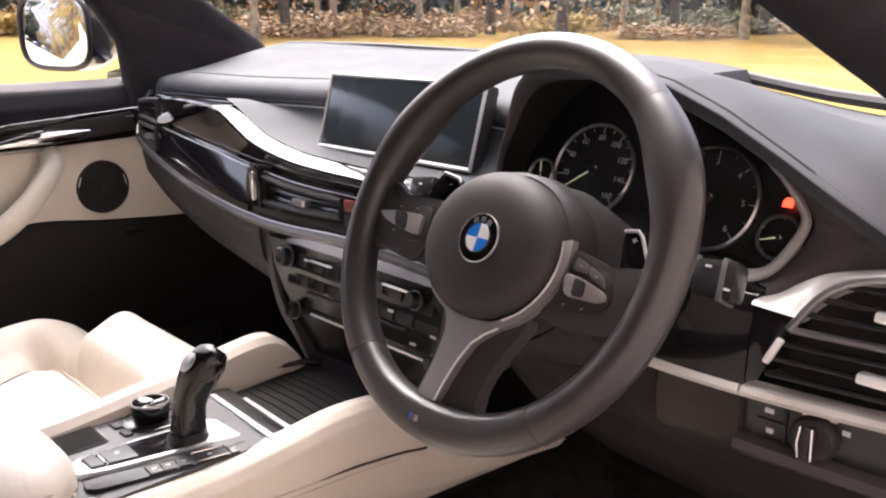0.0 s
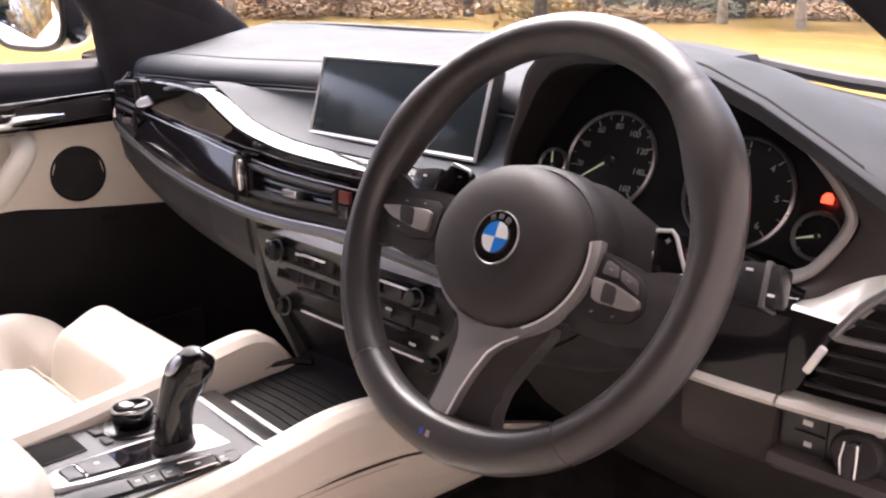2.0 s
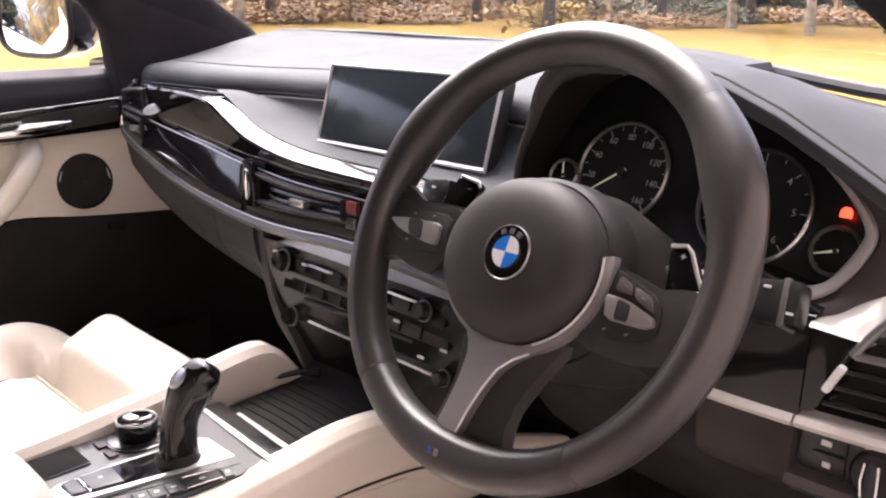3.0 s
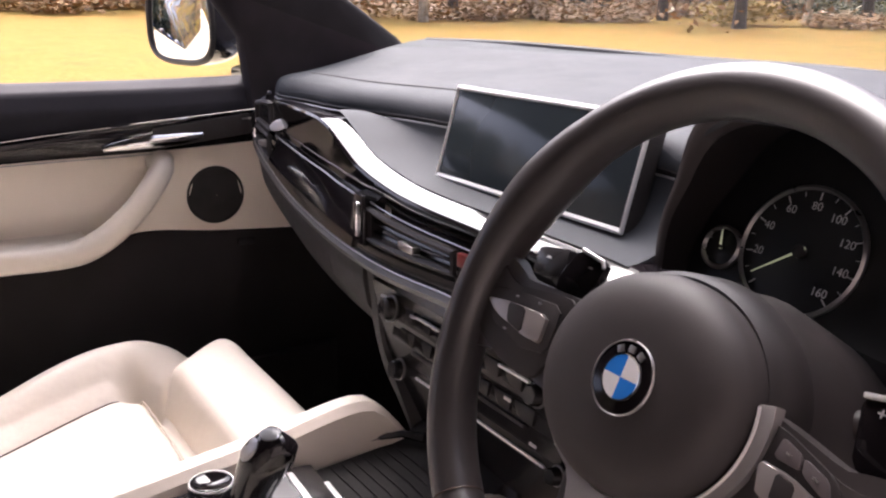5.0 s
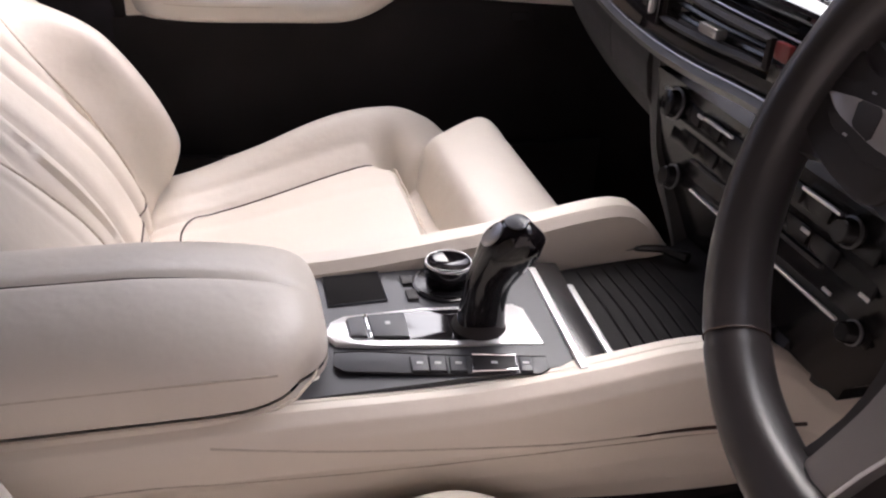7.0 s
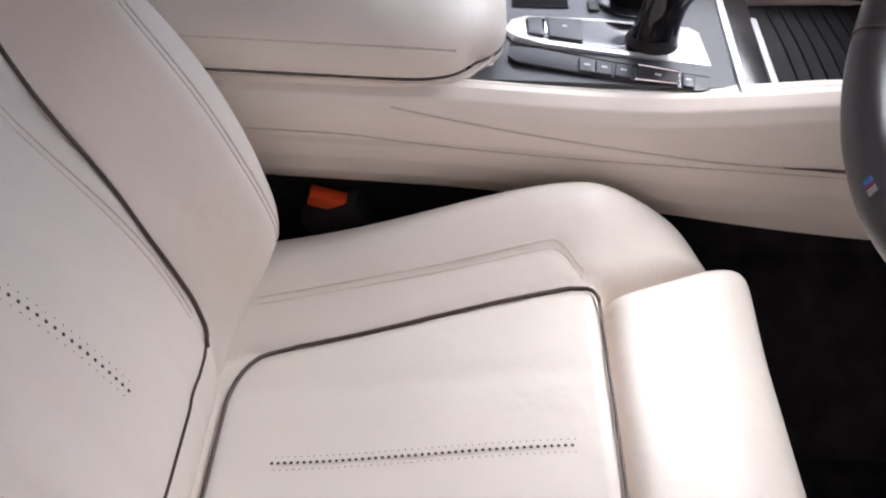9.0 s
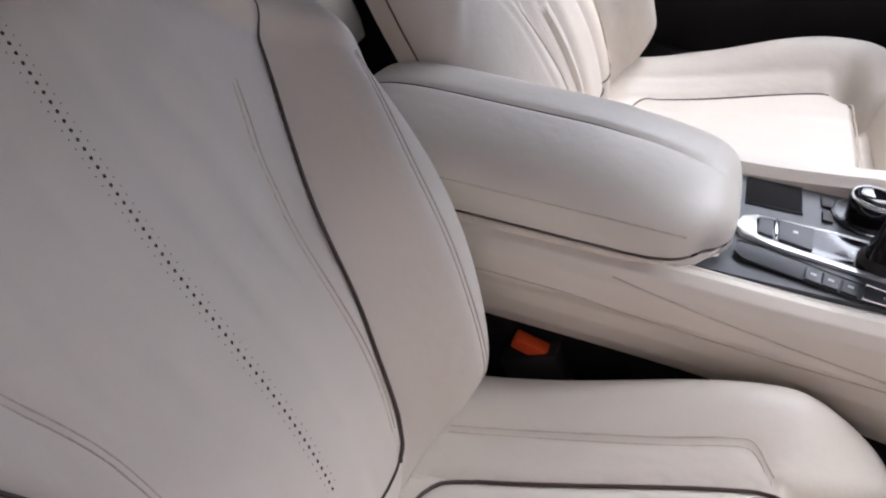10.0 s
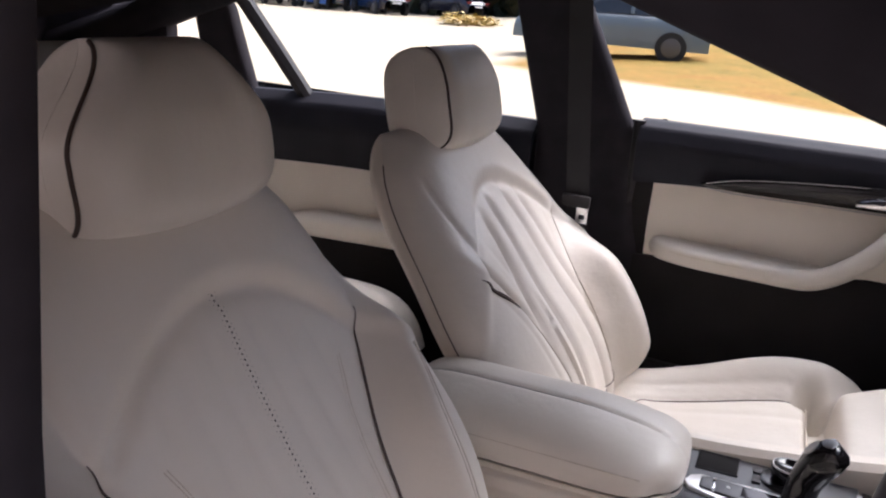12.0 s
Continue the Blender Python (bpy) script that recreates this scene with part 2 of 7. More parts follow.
def ell(cx, cy, rx, ry, n=40, p=2.0, a0=0.0, a1=360.0):
    out = []
    full = abs(a1 - a0) >= 360
    for k in range(n):
        a = radians(a0 + (a1 - a0) * k / (n if full else n - 1))
        c, s = math.cos(a), math.sin(a)
        out.append((cx + rx * math.copysign(abs(c) ** (2 / p), c), cy + ry * math.copysign(abs(s) ** (2 / p), s)))
    return out


def rounded(pts, it=2, k=0.22):
    """An outline with its corners cut round."""
    for _ in range(it):
        out = []
        for i, (x, y) in enumerate(pts):
            x2, y2 = pts[(i + 1) % len(pts)]
            out += [((1 - k) * x + k * x2, (1 - k) * y + k * y2), (k * x + (1 - k) * x2, k * y + (1 - k) * y2)]
        pts = out
    return pts


def interp(x, xs, ys):
    return float(np.interp(x, xs, ys))


def smooth(x, a, b):
    t = min(1.0, max(0.0, (x - a) / (b - a)))
    return t * t * (3 - 2 * t)


def curve3(x, pts):
    """A smooth value through (x, y) knots (cosine-free Hermite)."""
    xs, ys = [p[0] for p in pts], [p[1] for p in pts]
    if x <= xs[0]:
        return ys[0]
    if x >= xs[-1]:
        return ys[-1]
    i = max(k for k in range(len(xs) - 1) if xs[k] <= x)
    def slope(k):
        if k == 0 or k == len(xs) - 1:
            j = 0 if k == 0 else k - 1
            return (ys[j + 1] - ys[j]) / (xs[j + 1] - xs[j])
        return (ys[k + 1] - ys[k - 1]) / (xs[k + 1] - xs[k - 1])
    h = xs[i + 1] - xs[i]
    t = (x - xs[i]) / h
    return (2 * t**3 - 3 * t**2 + 1) * ys[i] + (t**3 - 2 * t**2 + t) * h * slope(i) + (-2 * t**3 + 3 * t**2) * ys[i + 1] + (t**3 - t**2) * h * slope(i + 1)


def lettering(text, size, material, parent, m, name="numeral"):
    cu = bpy.data.curves.new(name, "FONT")
    cu.body, cu.size, cu.align_x, cu.align_y, cu.extrude = text, size, "CENTER", "CENTER", 0.0001
    ob = new(name, cu)
    bpy.context.view_layer.update()
    me = bpy.data.meshes.new_from_object(ob.evaluated_get(bpy.context.evaluated_depsgraph_get()))
    bpy.data.objects.remove(ob)
    bpy.data.curves.remove(cu)
    me.transform(m)
    return link(name, me, material, parent)


def gauss(x, s):
    return math.exp(-(x / s) ** 2)

# ---- car body around the cabin ----
floor = thing("floor", "black carpeted car floor with deep footwells", "floor", kind="structure")
part("carpet", slab(lambda u, v: (-0.80 + 1.52 * u, -1.75 + 2.45 * v, 0.405 + 0.012 * noise.noise((u * 9, v * 9, 0)) + 0.25 * smooth(v, 0.90, 1.0)), 40, 50, (0, 0, -0.05)), CARPET, floor)
tunnel = lambda u, v: (-0.045 + (u - 0.5) * 0.34, -1.2 + 1.9 * v, 0.40 + 0.2 * (1 - abs(2 * u - 1) ** 4))
part("tunnel", slab(tunnel, 14, 8, (0, 0, -0.04)), CARPET, floor)
part("firewall", slab(lambda u, v: (-0.80 + 1.52 * u, 0.46 + 0.18 * (1 - v), 0.42 + 0.62 * v), 8, 8, (0, 0.04, 0)), CARPET, floor)
part("kick_panel", slab(lambda u, v: (-0.79, 0.42 + 0.40 * u, 0.40 + 0.74 * v), 4, 4, (-0.05, 0, 0)), BLACK, floor)
part("sill", rbox(0.12, 1.25, 0.12, 0.02, pose(0.76, -0.1, 0.44)), PLASTIC, floor, "black plastic door sill trim")


def pillar(name, pts, wid, dep, label, material=LINER):
    """A tapered, rounded pillar along points with widths along y and depths along x."""
    bm = bmesh.new()
    rings = []
    for (x, y, z), a, b in zip(pts, wid, dep):
        rings.append([bm.verts.new((x + b * px, y + a * py, z)) for px, py in ell(0, 0, 0.5, 0.5, 20, 4.0)])
    for A, B in zip(rings, rings[1:]):
        for k in range(20):
            bm.faces.new((A[k], A[(k + 1) % 20], B[(k + 1) % 20], B[k]))
    bm.faces.new(rings[0])
    bm.faces.new(rings[-1])
    ob = part(name, bm, material)
    return tagged(ob, label, "pillar", kind="structure")


pillar("b_pillar_left", [(-0.79, -0.50, 0.42), (-0.79, -0.52, 0.75), (-0.80, -0.555, 1.10), (-0.765, -0.65, 1.36), (-0.69, -0.75, 1.52)], [0.27, 0.25, 0.21, 0.15, 0.14], [0.08, 0.07, 0.06, 0.06, 0.06], "black fabric-covered car body pillar between side windows")
pillar("b_pillar_right", [(0.675, -0.60, 0.42), (0.675, -0.60, 0.75), (0.675, -0.595, 1.10), (0.665, -0.60, 1.36), (0.62, -0.66, 1.55)], [0.20, 0.20, 0.19, 0.20, 0.18], [0.07, 0.07, 0.06, 0.06, 0.06], "black trimmed car body pillar beside the open front door")
pillar("c_pillar_left", [(-0.80, -1.50, 0.5), (-0.80, -1.425, 1.08), (-0.77, -1.46, 1.27), (-0.72, -1.52, 1.40)], [0.4, 0.13, 0.10, 0.12], [0.07, 0.06, 0.06, 0.08], "dark rear side pillar of the car body")
# left windscreen pillar with its broad inner cover, and the right one
pillar("a_pillar_left", [(-0.76, 0.42, 1.06), (-0.77, 0.38, 1.14), (-0.765, 0.335, 1.21), (-0.74, 0.225, 1.30), (-0.70, 0.02, 1.41), (-0.66, -0.25, 1.50)], [0.44, 0.36, 0.29, 0.21, 0.17, 0.15], [0.07, 0.07, 0.06, 0.06, 0.06, 0.06], "dark grey fabric-covered windscreen pillar meeting the dashboard")
part("a_pillar_right", tube([(0.590, 0.64, 1.086), (0.570, 0.31, 1.200), (0.554, 0.01, 1.305), (0.544, -0.19, 1.374), (0.533, -0.39, 1.444), (0.53, -0.55, 1.48)], 0.040, 16), LINER)
tagged(bpy.data.objects["a_pillar_right"], "dark windscreen pillar beside the open driver door", "pillar", kind="structure")

# front and right edges, out of view, reach further to shade the seats
head = part("headliner", slab(lambda u, v: (-0.72 + 1.43 * u, -2.0 + 2.06 * v, curve3(-2.0 + 2.06 * v, [(-2.0, 1.24), (-1.45, 1.36), (-1.0, 1.45), (-0.45, 1.47), (-0.2, 1.43), (0.06, 1.365)]) - 0.05 * abs(2 * u - 1) ** 5), 20, 20, (0, 0, 0.05)), LINER)
tagged(head, "anthracite cloth headliner of the car roof", "ceiling", kind="structure")
for nm, sx in (("roof_rail_left", -1), ("roof_rail_right", 1)):
    ox = -0.69 if sx < 0 else 0.67
    rail = part(nm, tube([(ox, -0.2, 1.42), (ox, -0.6, 1.455), (ox, -1.0, 1.44), (ox - 0.02 * (sx < 0), -1.3, 1.36), (ox - 0.06 * (sx < 0), -1.58, 1.26), (ox - 0.09 * (sx < 0), -2.0, 1.12)], 0.045, 10), LINER)
    tagged(rail, "dark roof rail over the side windows", "roof rail", kind="structure")
tail = part("tailgate", slab(lambda u, v: (-0.85 + 1.60 * u, -1.95 - 0.1 * (1 - v), 0.45 + 0.80 * v), 4, 6, (0, -0.05, 0)), LINER)
tagged(tail, "dark luggage cover and tailgate behind the rear seats", "tailgate", kind="structure")

quarter = part("rear_quarter_left", slab(lambda u, v: (-0.80 + 0.06 * v, -2.0 + 0.42 * u, 0.45 + 0.80 * v), 6, 6, (-0.04, 0, 0)), LINER)
tagged(quarter, "dark trimmed rear quarter of the car body", "car body panel", kind="structure")
# unseen rear right side, added to stop light entering behind the driver
rear_right = thing("rear_door_right", "unseen closed rear door with ivory panel, added to keep light out", "car door", kind="structure")
part("upper_panel", slab(lambda u, v: (0.700, -1.60 + 0.93 * u, 0.79 + 0.17 * v), 6, 4, (0.04, 0, 0)), IVORY_SIDE, rear_right)
part("lower_panel", slab(lambda u, v: (0.695, -1.60 + 0.93 * u, 0.42 + 0.368 * v), 6, 4, (0.04, 0, 0)), BLACK, rear_right)
part("window_ledge", slab(lambda u, v: (0.690 + 0.05 * v, -1.60 + 0.93 * u, 0.962 + 0.14 * v), 6, 4, (0.04, 0, 0)), LEDGE, rear_right)
# unseen counterpart of the left quarter, also shuts out light
quarter = part("rear_quarter_right", slab(lambda u, v: (0.72 - 0.08 * v, -2.0 + 0.55 * u, 0.45 + 0.85 * v), 6, 6, (0.04, 0, 0)), LINER)
tagged(quarter, "dark trimmed rear quarter of the car body", "car body panel", kind="structure")
wscreen = part("windscreen", slab(lambda u, v: (-0.70 + 1.26 * u, 0.75 - 0.24 * abs(2 * u - 1) ** 2.2 - 0.92 * v, 1.185 + 0.30 * v - 0.02 * abs(2 * u - 1) ** 2), 20, 8, (0, 0.003, 0.004)), SCREENGLASS)
wscreen.visible_shadow = False
tagged(wscreen, "clear curved windscreen over the dashboard", "windscreen", kind="structure")
cowl = part("scuttle", tube([(-0.70 + 1.28 * i / 20, 0.745 - 0.235 * abs(i / 10 - 1) ** 2.2, 1.190 + 0.012 * (1 - smooth(i, 1, 7)) - 0.035 * smooth(i, 10, 17)) for i in range(21)], 0.009, 8), RUBBER)
tagged(cowl, "black rubber scuttle edge under the windscreen", "window seal", kind="structure")

# ---- dashboard ----
dash = thing("dashboard", "dark leather car dashboard with piano black trim and silver line", "dashboard")


def y_face(x):
    return 0.133 + 0.19 * max(0.0, -(x + 0.1)) ** 2 + 0.10 * max(0.0, x - 0.15) ** 2


def z_slot(x):
    return curve3(x, [(-0.74, 1.122), (-0.64, 1.131), (-0.35, 1.136), (-0.13, 1.141), (0.15, 1.141), (0.7, 1.10)])


def z_ledge(x):
    return curve3(x, [(-0.74, 1.113), (-0.62, 1.126), (-0.45, 1.132), (-0.36, 1.131), (-0.32, 1.125), (-0.276, 1.108), (-0.228, 1.091), (-0.145, 1.077), (-0.076, 1.0725), (0.012, 1.071), (0.16, 1.069), (0.24, 1.062), (0.32, 1.050), (0.42, 1.045), (0.56, 1.058), (0.70, 1.062)])


def z_acc(x):
    return curve3(x, [(-0.745, 1.054), (-0.73, 1.044), (-0.66, 1.033), (-0.59, 1.025), (-0.45, 1.008), (-0.31, 0.996), (-0.2, 0.991), (-0.12, 0.992), (0.0, 0.998), (0.12, 0.994), (0.25, 0.983), (0.43, 0.968), (0.56, 0.968), (0.70, 0.975)])


def y_slot(x):
    return 0.200 + 0.04 * max(0.0, -(x + 0.62)) / 0.12 + 0.024 * smooth(x, -0.46, -0.25)


# edge of the instrument hood, from its foot beside the display over the top and down to the outer vent, then back below the dials
HOOD_EDGE = [(0.182, 0.185, 1.050), (0.186, 0.182, 1.105), (0.202, 0.178, 1.145), (0.219, 0.173, 1.186), (0.262, 0.158, 1.206), (0.345, 0.147, 1.208), (0.405, 0.149, 1.1955), (0.455, 0.151, 1.1745), (0.505, 0.153, 1.147), (0.550, 0.155, 1.1205), (0.595, 0.160, 1.094), (0.624, 0.172, 1.081), (0.565, 0.174, 1.068), (0.525, 0.170, 1.050), (0.500, 0.160, 1.035), (0.450, 0.165, 1.032)]
WELL_EDGE = [(0.194, 1.050), (0.197, 1.105), (0.212, 1.140), (0.232, 1.176), (0.270, 1.194), (0.345, 1.197), (0.398, 1.186), (0.442, 1.170), (0.480, 1.153), (0.504, 1.134), (0.521, 1.114), (0.527, 1.098), (0.522, 1.082), (0.510, 1.063), (0.494, 1.048), (0.455, 1.041)]


def along(rows, u):
    return [curve3(u, [(i / (len(rows) - 1), r[j]) for i, r in enumerate(rows)]) for j in range(len(rows[0]))]


def hood_top(x):
    return interp(x, [r[0] for r in HOOD_EDGE[:12]] + [0.735], [r[2] for r in HOOD_EDGE[:12]] + [1.066])


def hood_y(x):
    return interp(x, [r[0] for r in HOOD_EDGE[:12]] + [0.735], [r[1] for r in HOOD_EDGE[:12]] + [0.190])


def pad(u, v):
    x = -0.735 + 1.47 * u
    yb = 0.735 - 0.235 * min(1.15, abs((x + 0.06) / 0.68)) ** 2.2
    zb = 1.197 + 0.013 * smooth(-x, 0.4, 0.7) - 0.037 * smooth(x, 0.0, 0.42)
    k = smooth(x, 0.174, 0.187)
    yf = y_slot(x) * (1 - k) + hood_y(x) * k
    zs = z_slot(x)
    zf = zs * (1 - k) + hood_top(x) * k
    end = 1 - 0.25 * smooth(-x, 0.69, 0.735) ** 2
    t = v ** 1.8
    y = yf + (yb - yf) * t
    nose = 0.024 * (1 - (1 - min(1, v / 0.28)) ** 2.5) * (1 - 0.85 * k)
    base_z = zs + (zb - zs - 0.026) * (0.35 * t + 0.65 * smooth(t, 0.0, 1.0))
    hump = (zf - zs) * (1 - smooth(y, 0.20, 0.56))
    z = base_z + 0.002 + hump + nose * end - 0.03 * smooth(-x, 0.70, 0.735) * (1 - t)
    return (x, y, z)


def split(x):
    return 0.13 * smooth(x, 0.190, 0.215)


part("upper_pad", slab(lambda u, v: pad(u, split(-0.735 + 1.47 * u) + (1 - split(-0.735 + 1.47 * u)) * v), 250, 36, (0, 0.004, -0.012)), DASH, dash, "anthracite leather upper pad")
part("hood_front", slab(lambda u, v: pad(0.6245 + 0.3755 * u, max(0.0, split(-0.735 + 1.47 * (0.6245 + 0.3755 * u)) - 0.002) * v), 80, 8, (0, 0.004, -0.012)), DASH, dash, "leather front edge of the instrument hood")
part("hood_seam", tube([Vector(pad(u, split(-0.735 + 1.47 * u))) + Vector((0, 0, 0.0004)) for u in np.linspace(0.68, 0.86, 40)], 0.0011, 5), HOOD, dash)
part("stitch_seam", tube([(x, y_slot(x) + 0.055, pad((x + 0.735) / 1.47, 0.33)[2] - 0.0002) for x in np.linspace(-0.66, -0.16, 40)], 0.0012, 5), DASH_LOW, dash)
# dark slot below the pad with a thin bright line
part("slot", tube([(x, y_slot(x) + 0.004, z_slot(x) - 0.002) for x in np.linspace(-0.70, 0.178, 50)], 0.0042, 6), PLASTIC, dash)
part("slot_line", tube([(x, y_slot(x) - 0.002, z_slot(x) - 0.0065) for x in np.linspace(-0.69, 0.176, 50)], 0.0011, 6), SILVER, dash)


def mid(u, v):
    x = -0.345 + 0.528 * u
    z0, z1 = z_slot(x) - 0.006, z_ledge(x) + 0.009
    y0, y1 = y_slot(x) + 0.001, y_face(x) + 0.022
    a = v * math.pi / 2
    return (x, y0 + (y1 - y0) * (1 - math.cos(a)), z0 + (z1 - z0) * math.sin(a))


part("middle_pad", slab(mid, 40, 12, (0, 0.02, -0.004)), DASH, dash, "grey leather middle pad")


def trim(x0, x1, prof):
    def fn(u, v):
        x = x0 + (x1 - x0) * u
        p = prof(x)
        k = v * (len(p) - 1)
        i = min(int(k), len(p) - 2)
        f = k - i
        return (x, p[i][0] + (p[i + 1][0] - p[i][0]) * f, p[i][1] + (p[i + 1][1] - p[i][1]) * f)
    return fn


def z_mid(x):
    return z_acc(x) + (z_ledge(x) - z_acc(x)) * curve3(x, [(-0.72, 0.50), (-0.5, 0.51), (-0.32, 0.52), (-0.24, 0.62), (-0.19, 0.68), (0, 0.68), (0.3, 0.70)])


def prof_upper(x):
    f, zl, zm = y_face(x), z_ledge(x), z_mid(x)
    k = smooth(x, -0.37, -0.26)
    return [(f + 0.004 + 0.022 * k, zl + 0.009 * k), (f + 0.002 + 0.011 * k, zl + 0.005 * k), (f - 0.001, zl), (f - 0.003, zl - 0.003), (f + 0.001, zl - 0.4 * (zl - zm)), (f + 0.008, zm + 0.002), (f + 0.012, zm)]


def prof_lower(x):
    f, zm, za = y_face(x), z_mid(x), z_acc(x)
    h = zm - za
    return [(f + 0.014, zm - 0.001), (f + 0.013, zm - 0.003), (f + 0.002, zm - 0.45 * h), (f - 0.007, za + 0.2 * h), (f - 0.009, za + 0.004), (f, za)]


part("gloss_trim_upper", slab(trim(-0.578, 0.24, prof_upper), 90, 25, (0, 0.02, 0)), GLOSS, dash, "piano black upper trim")
part("gloss_trim_lower", slab(trim(-0.603, -0.232, prof_lower), 60, 21, (0, 0.02, 0)), GLOSS, dash, "piano black lower trim")
part("trim_line", tube([(x, y_face(x) - 0.0005, z_mid(x)) for x in np.linspace(-0.575, 0.2, 60)], 0.0011, 6), SILVER, dash)


def prof_acc(x):
    f, za = y_face(x) - 0.007, z_acc(x)
    return [(f + 0.006, za + 0.002), (f - 0.001, za), (f - 0.004, za - 0.006), (f - 0.002, za - 0.012), (f + 0.006, za - 0.014)]


part("silver_strip", slab(trim(-0.742, 0.24, prof_acc), 90, 17, (0, 0.01, 0)), STRIP, dash, "graphite accent strip")
part("accent_line", tube([(x, y_face(x) - 0.0085, z_acc(x) + 0.0012) for x in np.linspace(-0.73, 0.235, 70)], 0.0011, 6), SILVER, dash, "thin silver line")
part("end_strip", tube([(-0.742, y_face(-0.74) - 0.006, 1.048), (-0.744, y_face(-0.74) - 0.004, 1.064), (-0.738, y_face(-0.73) + 0.0, 1.085), (-0.72, y_face(-0.72) + 0.004, 1.112), (-0.685, y_face(-0.69) + 0.012, 1.128)], 0.0036, 8), CHROME, dash, "bright edge round the outer vent")


def prof_low(x):
    f, za = y_face(x), z_acc(x)
    return [(f - 0.001, za - 0.013), (f - 0.002, za - 0.03), (f + 0.004, za - 0.062), (f + 0.025, za - 0.095), (f + 0.09, za - 0.15), (f + 0.20, za - 0.22)]


part("glovebox_lid", slab(trim(-0.735, -0.325, prof_low), 40, 26, (0, 0.02, 0.004)), DASH_LOW, dash, "dark grey glovebox lid")
part("knee_panel", slab(trim(-0.3235, -0.215, prof_low), 14, 26, (0, 0.02, 0.004)), DASH_LOW, dash)


def vent(x0, x1, z0, z1, n, depth=0.03, lean=0.0, knob=0.5, face=None):
    """An air vent: frame, slats and a sliding knob."""
    fy = face or (lambda x: y_face(x) - 0.004)
    part("cavity", slab(lambda a, b: (x0 + (x1 - x0) * a, fy(x0 + (x1 - x0) * a) + depth, z0(x0 + (x1 - x0) * a) * (1 - b) + z1(x0 + (x1 - x0) * a) * b), 10, 4, (0, 0.006, 0)), PLASTIC, dash)
    for k in range(n):
        f = (k + 0.5) / n
        pts = [(x0 + (x1 - x0) * i / 10 + 0.0, fy(x0 + (x1 - x0) * i / 10) + 0.006, z0(x0 + (x1 - x0) * i / 10) * (1 - f) + z1(x0 + (x1 - x0) * i / 10) * f) for i in range(11)]
        bm = tube(pts, 0.0028, 6)
        bmesh.ops.translate(bm, verts=bm.verts, vec=(0, 0.004, 0))
        part("vent_slat", bm, SATIN, dash)
    rim = []
    for i in range(11):
        x = x0 + (x1 - x0) * i / 10
        rim.append((x, fy(x), z1(x)))
    for i in range(10, -1, -1):
        x = x0 + (x1 - x0) * i / 10
        rim.append((x, fy(x), z0(x)))
    part("vent_surround", tube(rim, 0.0042, 6, closed=True), PLASTIC, dash)
    if knob is not None:
        x = x0 + (x1 - x0) * knob
        part("vent_knob", rbox(0.030, 0.012, 0.009, 0.003, pose(x, fy(x) - 0.002, (z0(x) + z1(x)) / 2 - 0.002)), SILVER, dash, "small silver vent slider")


vent(-0.196, -0.018, lambda x: z_acc(x) + 0.023, lambda x: z_mid(x) - 0.006, 3, knob=0.55)
vent(0.030, 0.205, lambda x: z_acc(x) + 0.023, lambda x: z_mid(x) - 0.006, 3, knob=0.4)
vent(-0.722, -0.607, lambda x: z_acc(x) + 0.014, lambda x: z_mid(x) - 0.006, 2, knob=0.75)
vent(-0.715, -0.583, lambda x: z_mid(x) + 0.006, lambda x: z_ledge(x) - 0.006, 3, knob=None)
part("vent_wheel_plate", rbox(0.026, 0.010, 0.058, 0.003, pose(-0.206, y_face(-0.206) - 0.006, z_acc(-0.206) + 0.043, 0, 0, -4)), GLOSS, dash)
part("vent_wheel", rbox(0.009, 0.012, 0.040, 0.004, pose(-0.206, y_face(-0.206) - 0.010, z_acc(-0.206) + 0.043)), CHROME, dash, "ribbed chrome vent wheel")
# pale flat disc drawn in place of a bright reflection on the trim
part("reflection_spot", turned([(0.0001, 0.0), (0.010, 0.0008), (0.014, -0.001), (0.015, -0.004)], 24, pose(-0.552, y_face(-0.552) - 0.001, z_mid(-0.552) + 0.019, 84, -14, 8) @ Matrix.Diagonal((1.9, 0.55, 0.35, 1)), cap=False), SATINC, dash)
for xa, xb in ((-0.245, -0.200), (-0.0145, 0.0265), (0.209, 0.24)):
    part("vent_surround_plate", slab(trim(xa, xb, lambda x: [(y_face(x) + 0.008, z_mid(x) - 0.001), (y_face(x) + 0.000, z_mid(x) - 0.004), (y_face(x) - 0.005, z_acc(x) + 0.004), (y_face(x), z_acc(x))]), 8, 8, (0, 0.02, 0)), SATIN, dash)
part("vent_edge", slab(trim(-0.21, 0.21, lambda x: [(y_face(x) - 0.004, z_acc(x) + 0.014), (y_face(x) - 0.006, z_acc(x) + 0.004), (y_face(x), z_acc(x))]), 30, 6, (0, 0.02, 0)), SATIN, dash)
part("outer_vent_back", slab(trim(-0.735, -0.60, lambda x: [(y_face(x) + 0.035, z_ledge(x) + 0.003), (y_face(x) + 0.035, z_acc(x) - 0.003)]), 8, 6, (0, 0.01, 0)), BLACK, dash)
part("hazard_button", rbox(0.019, 0.006, 0.014, 0.002, pose(-0.001, y_face(0) - 0.003, 1.037)), REDB, dash, "red hazard warning button")
part("lock_button", rbox(0.019, 0.006, 0.014, 0.002, pose(-0.001, y_face(0) - 0.004, 1.020)), SATIN, dash)

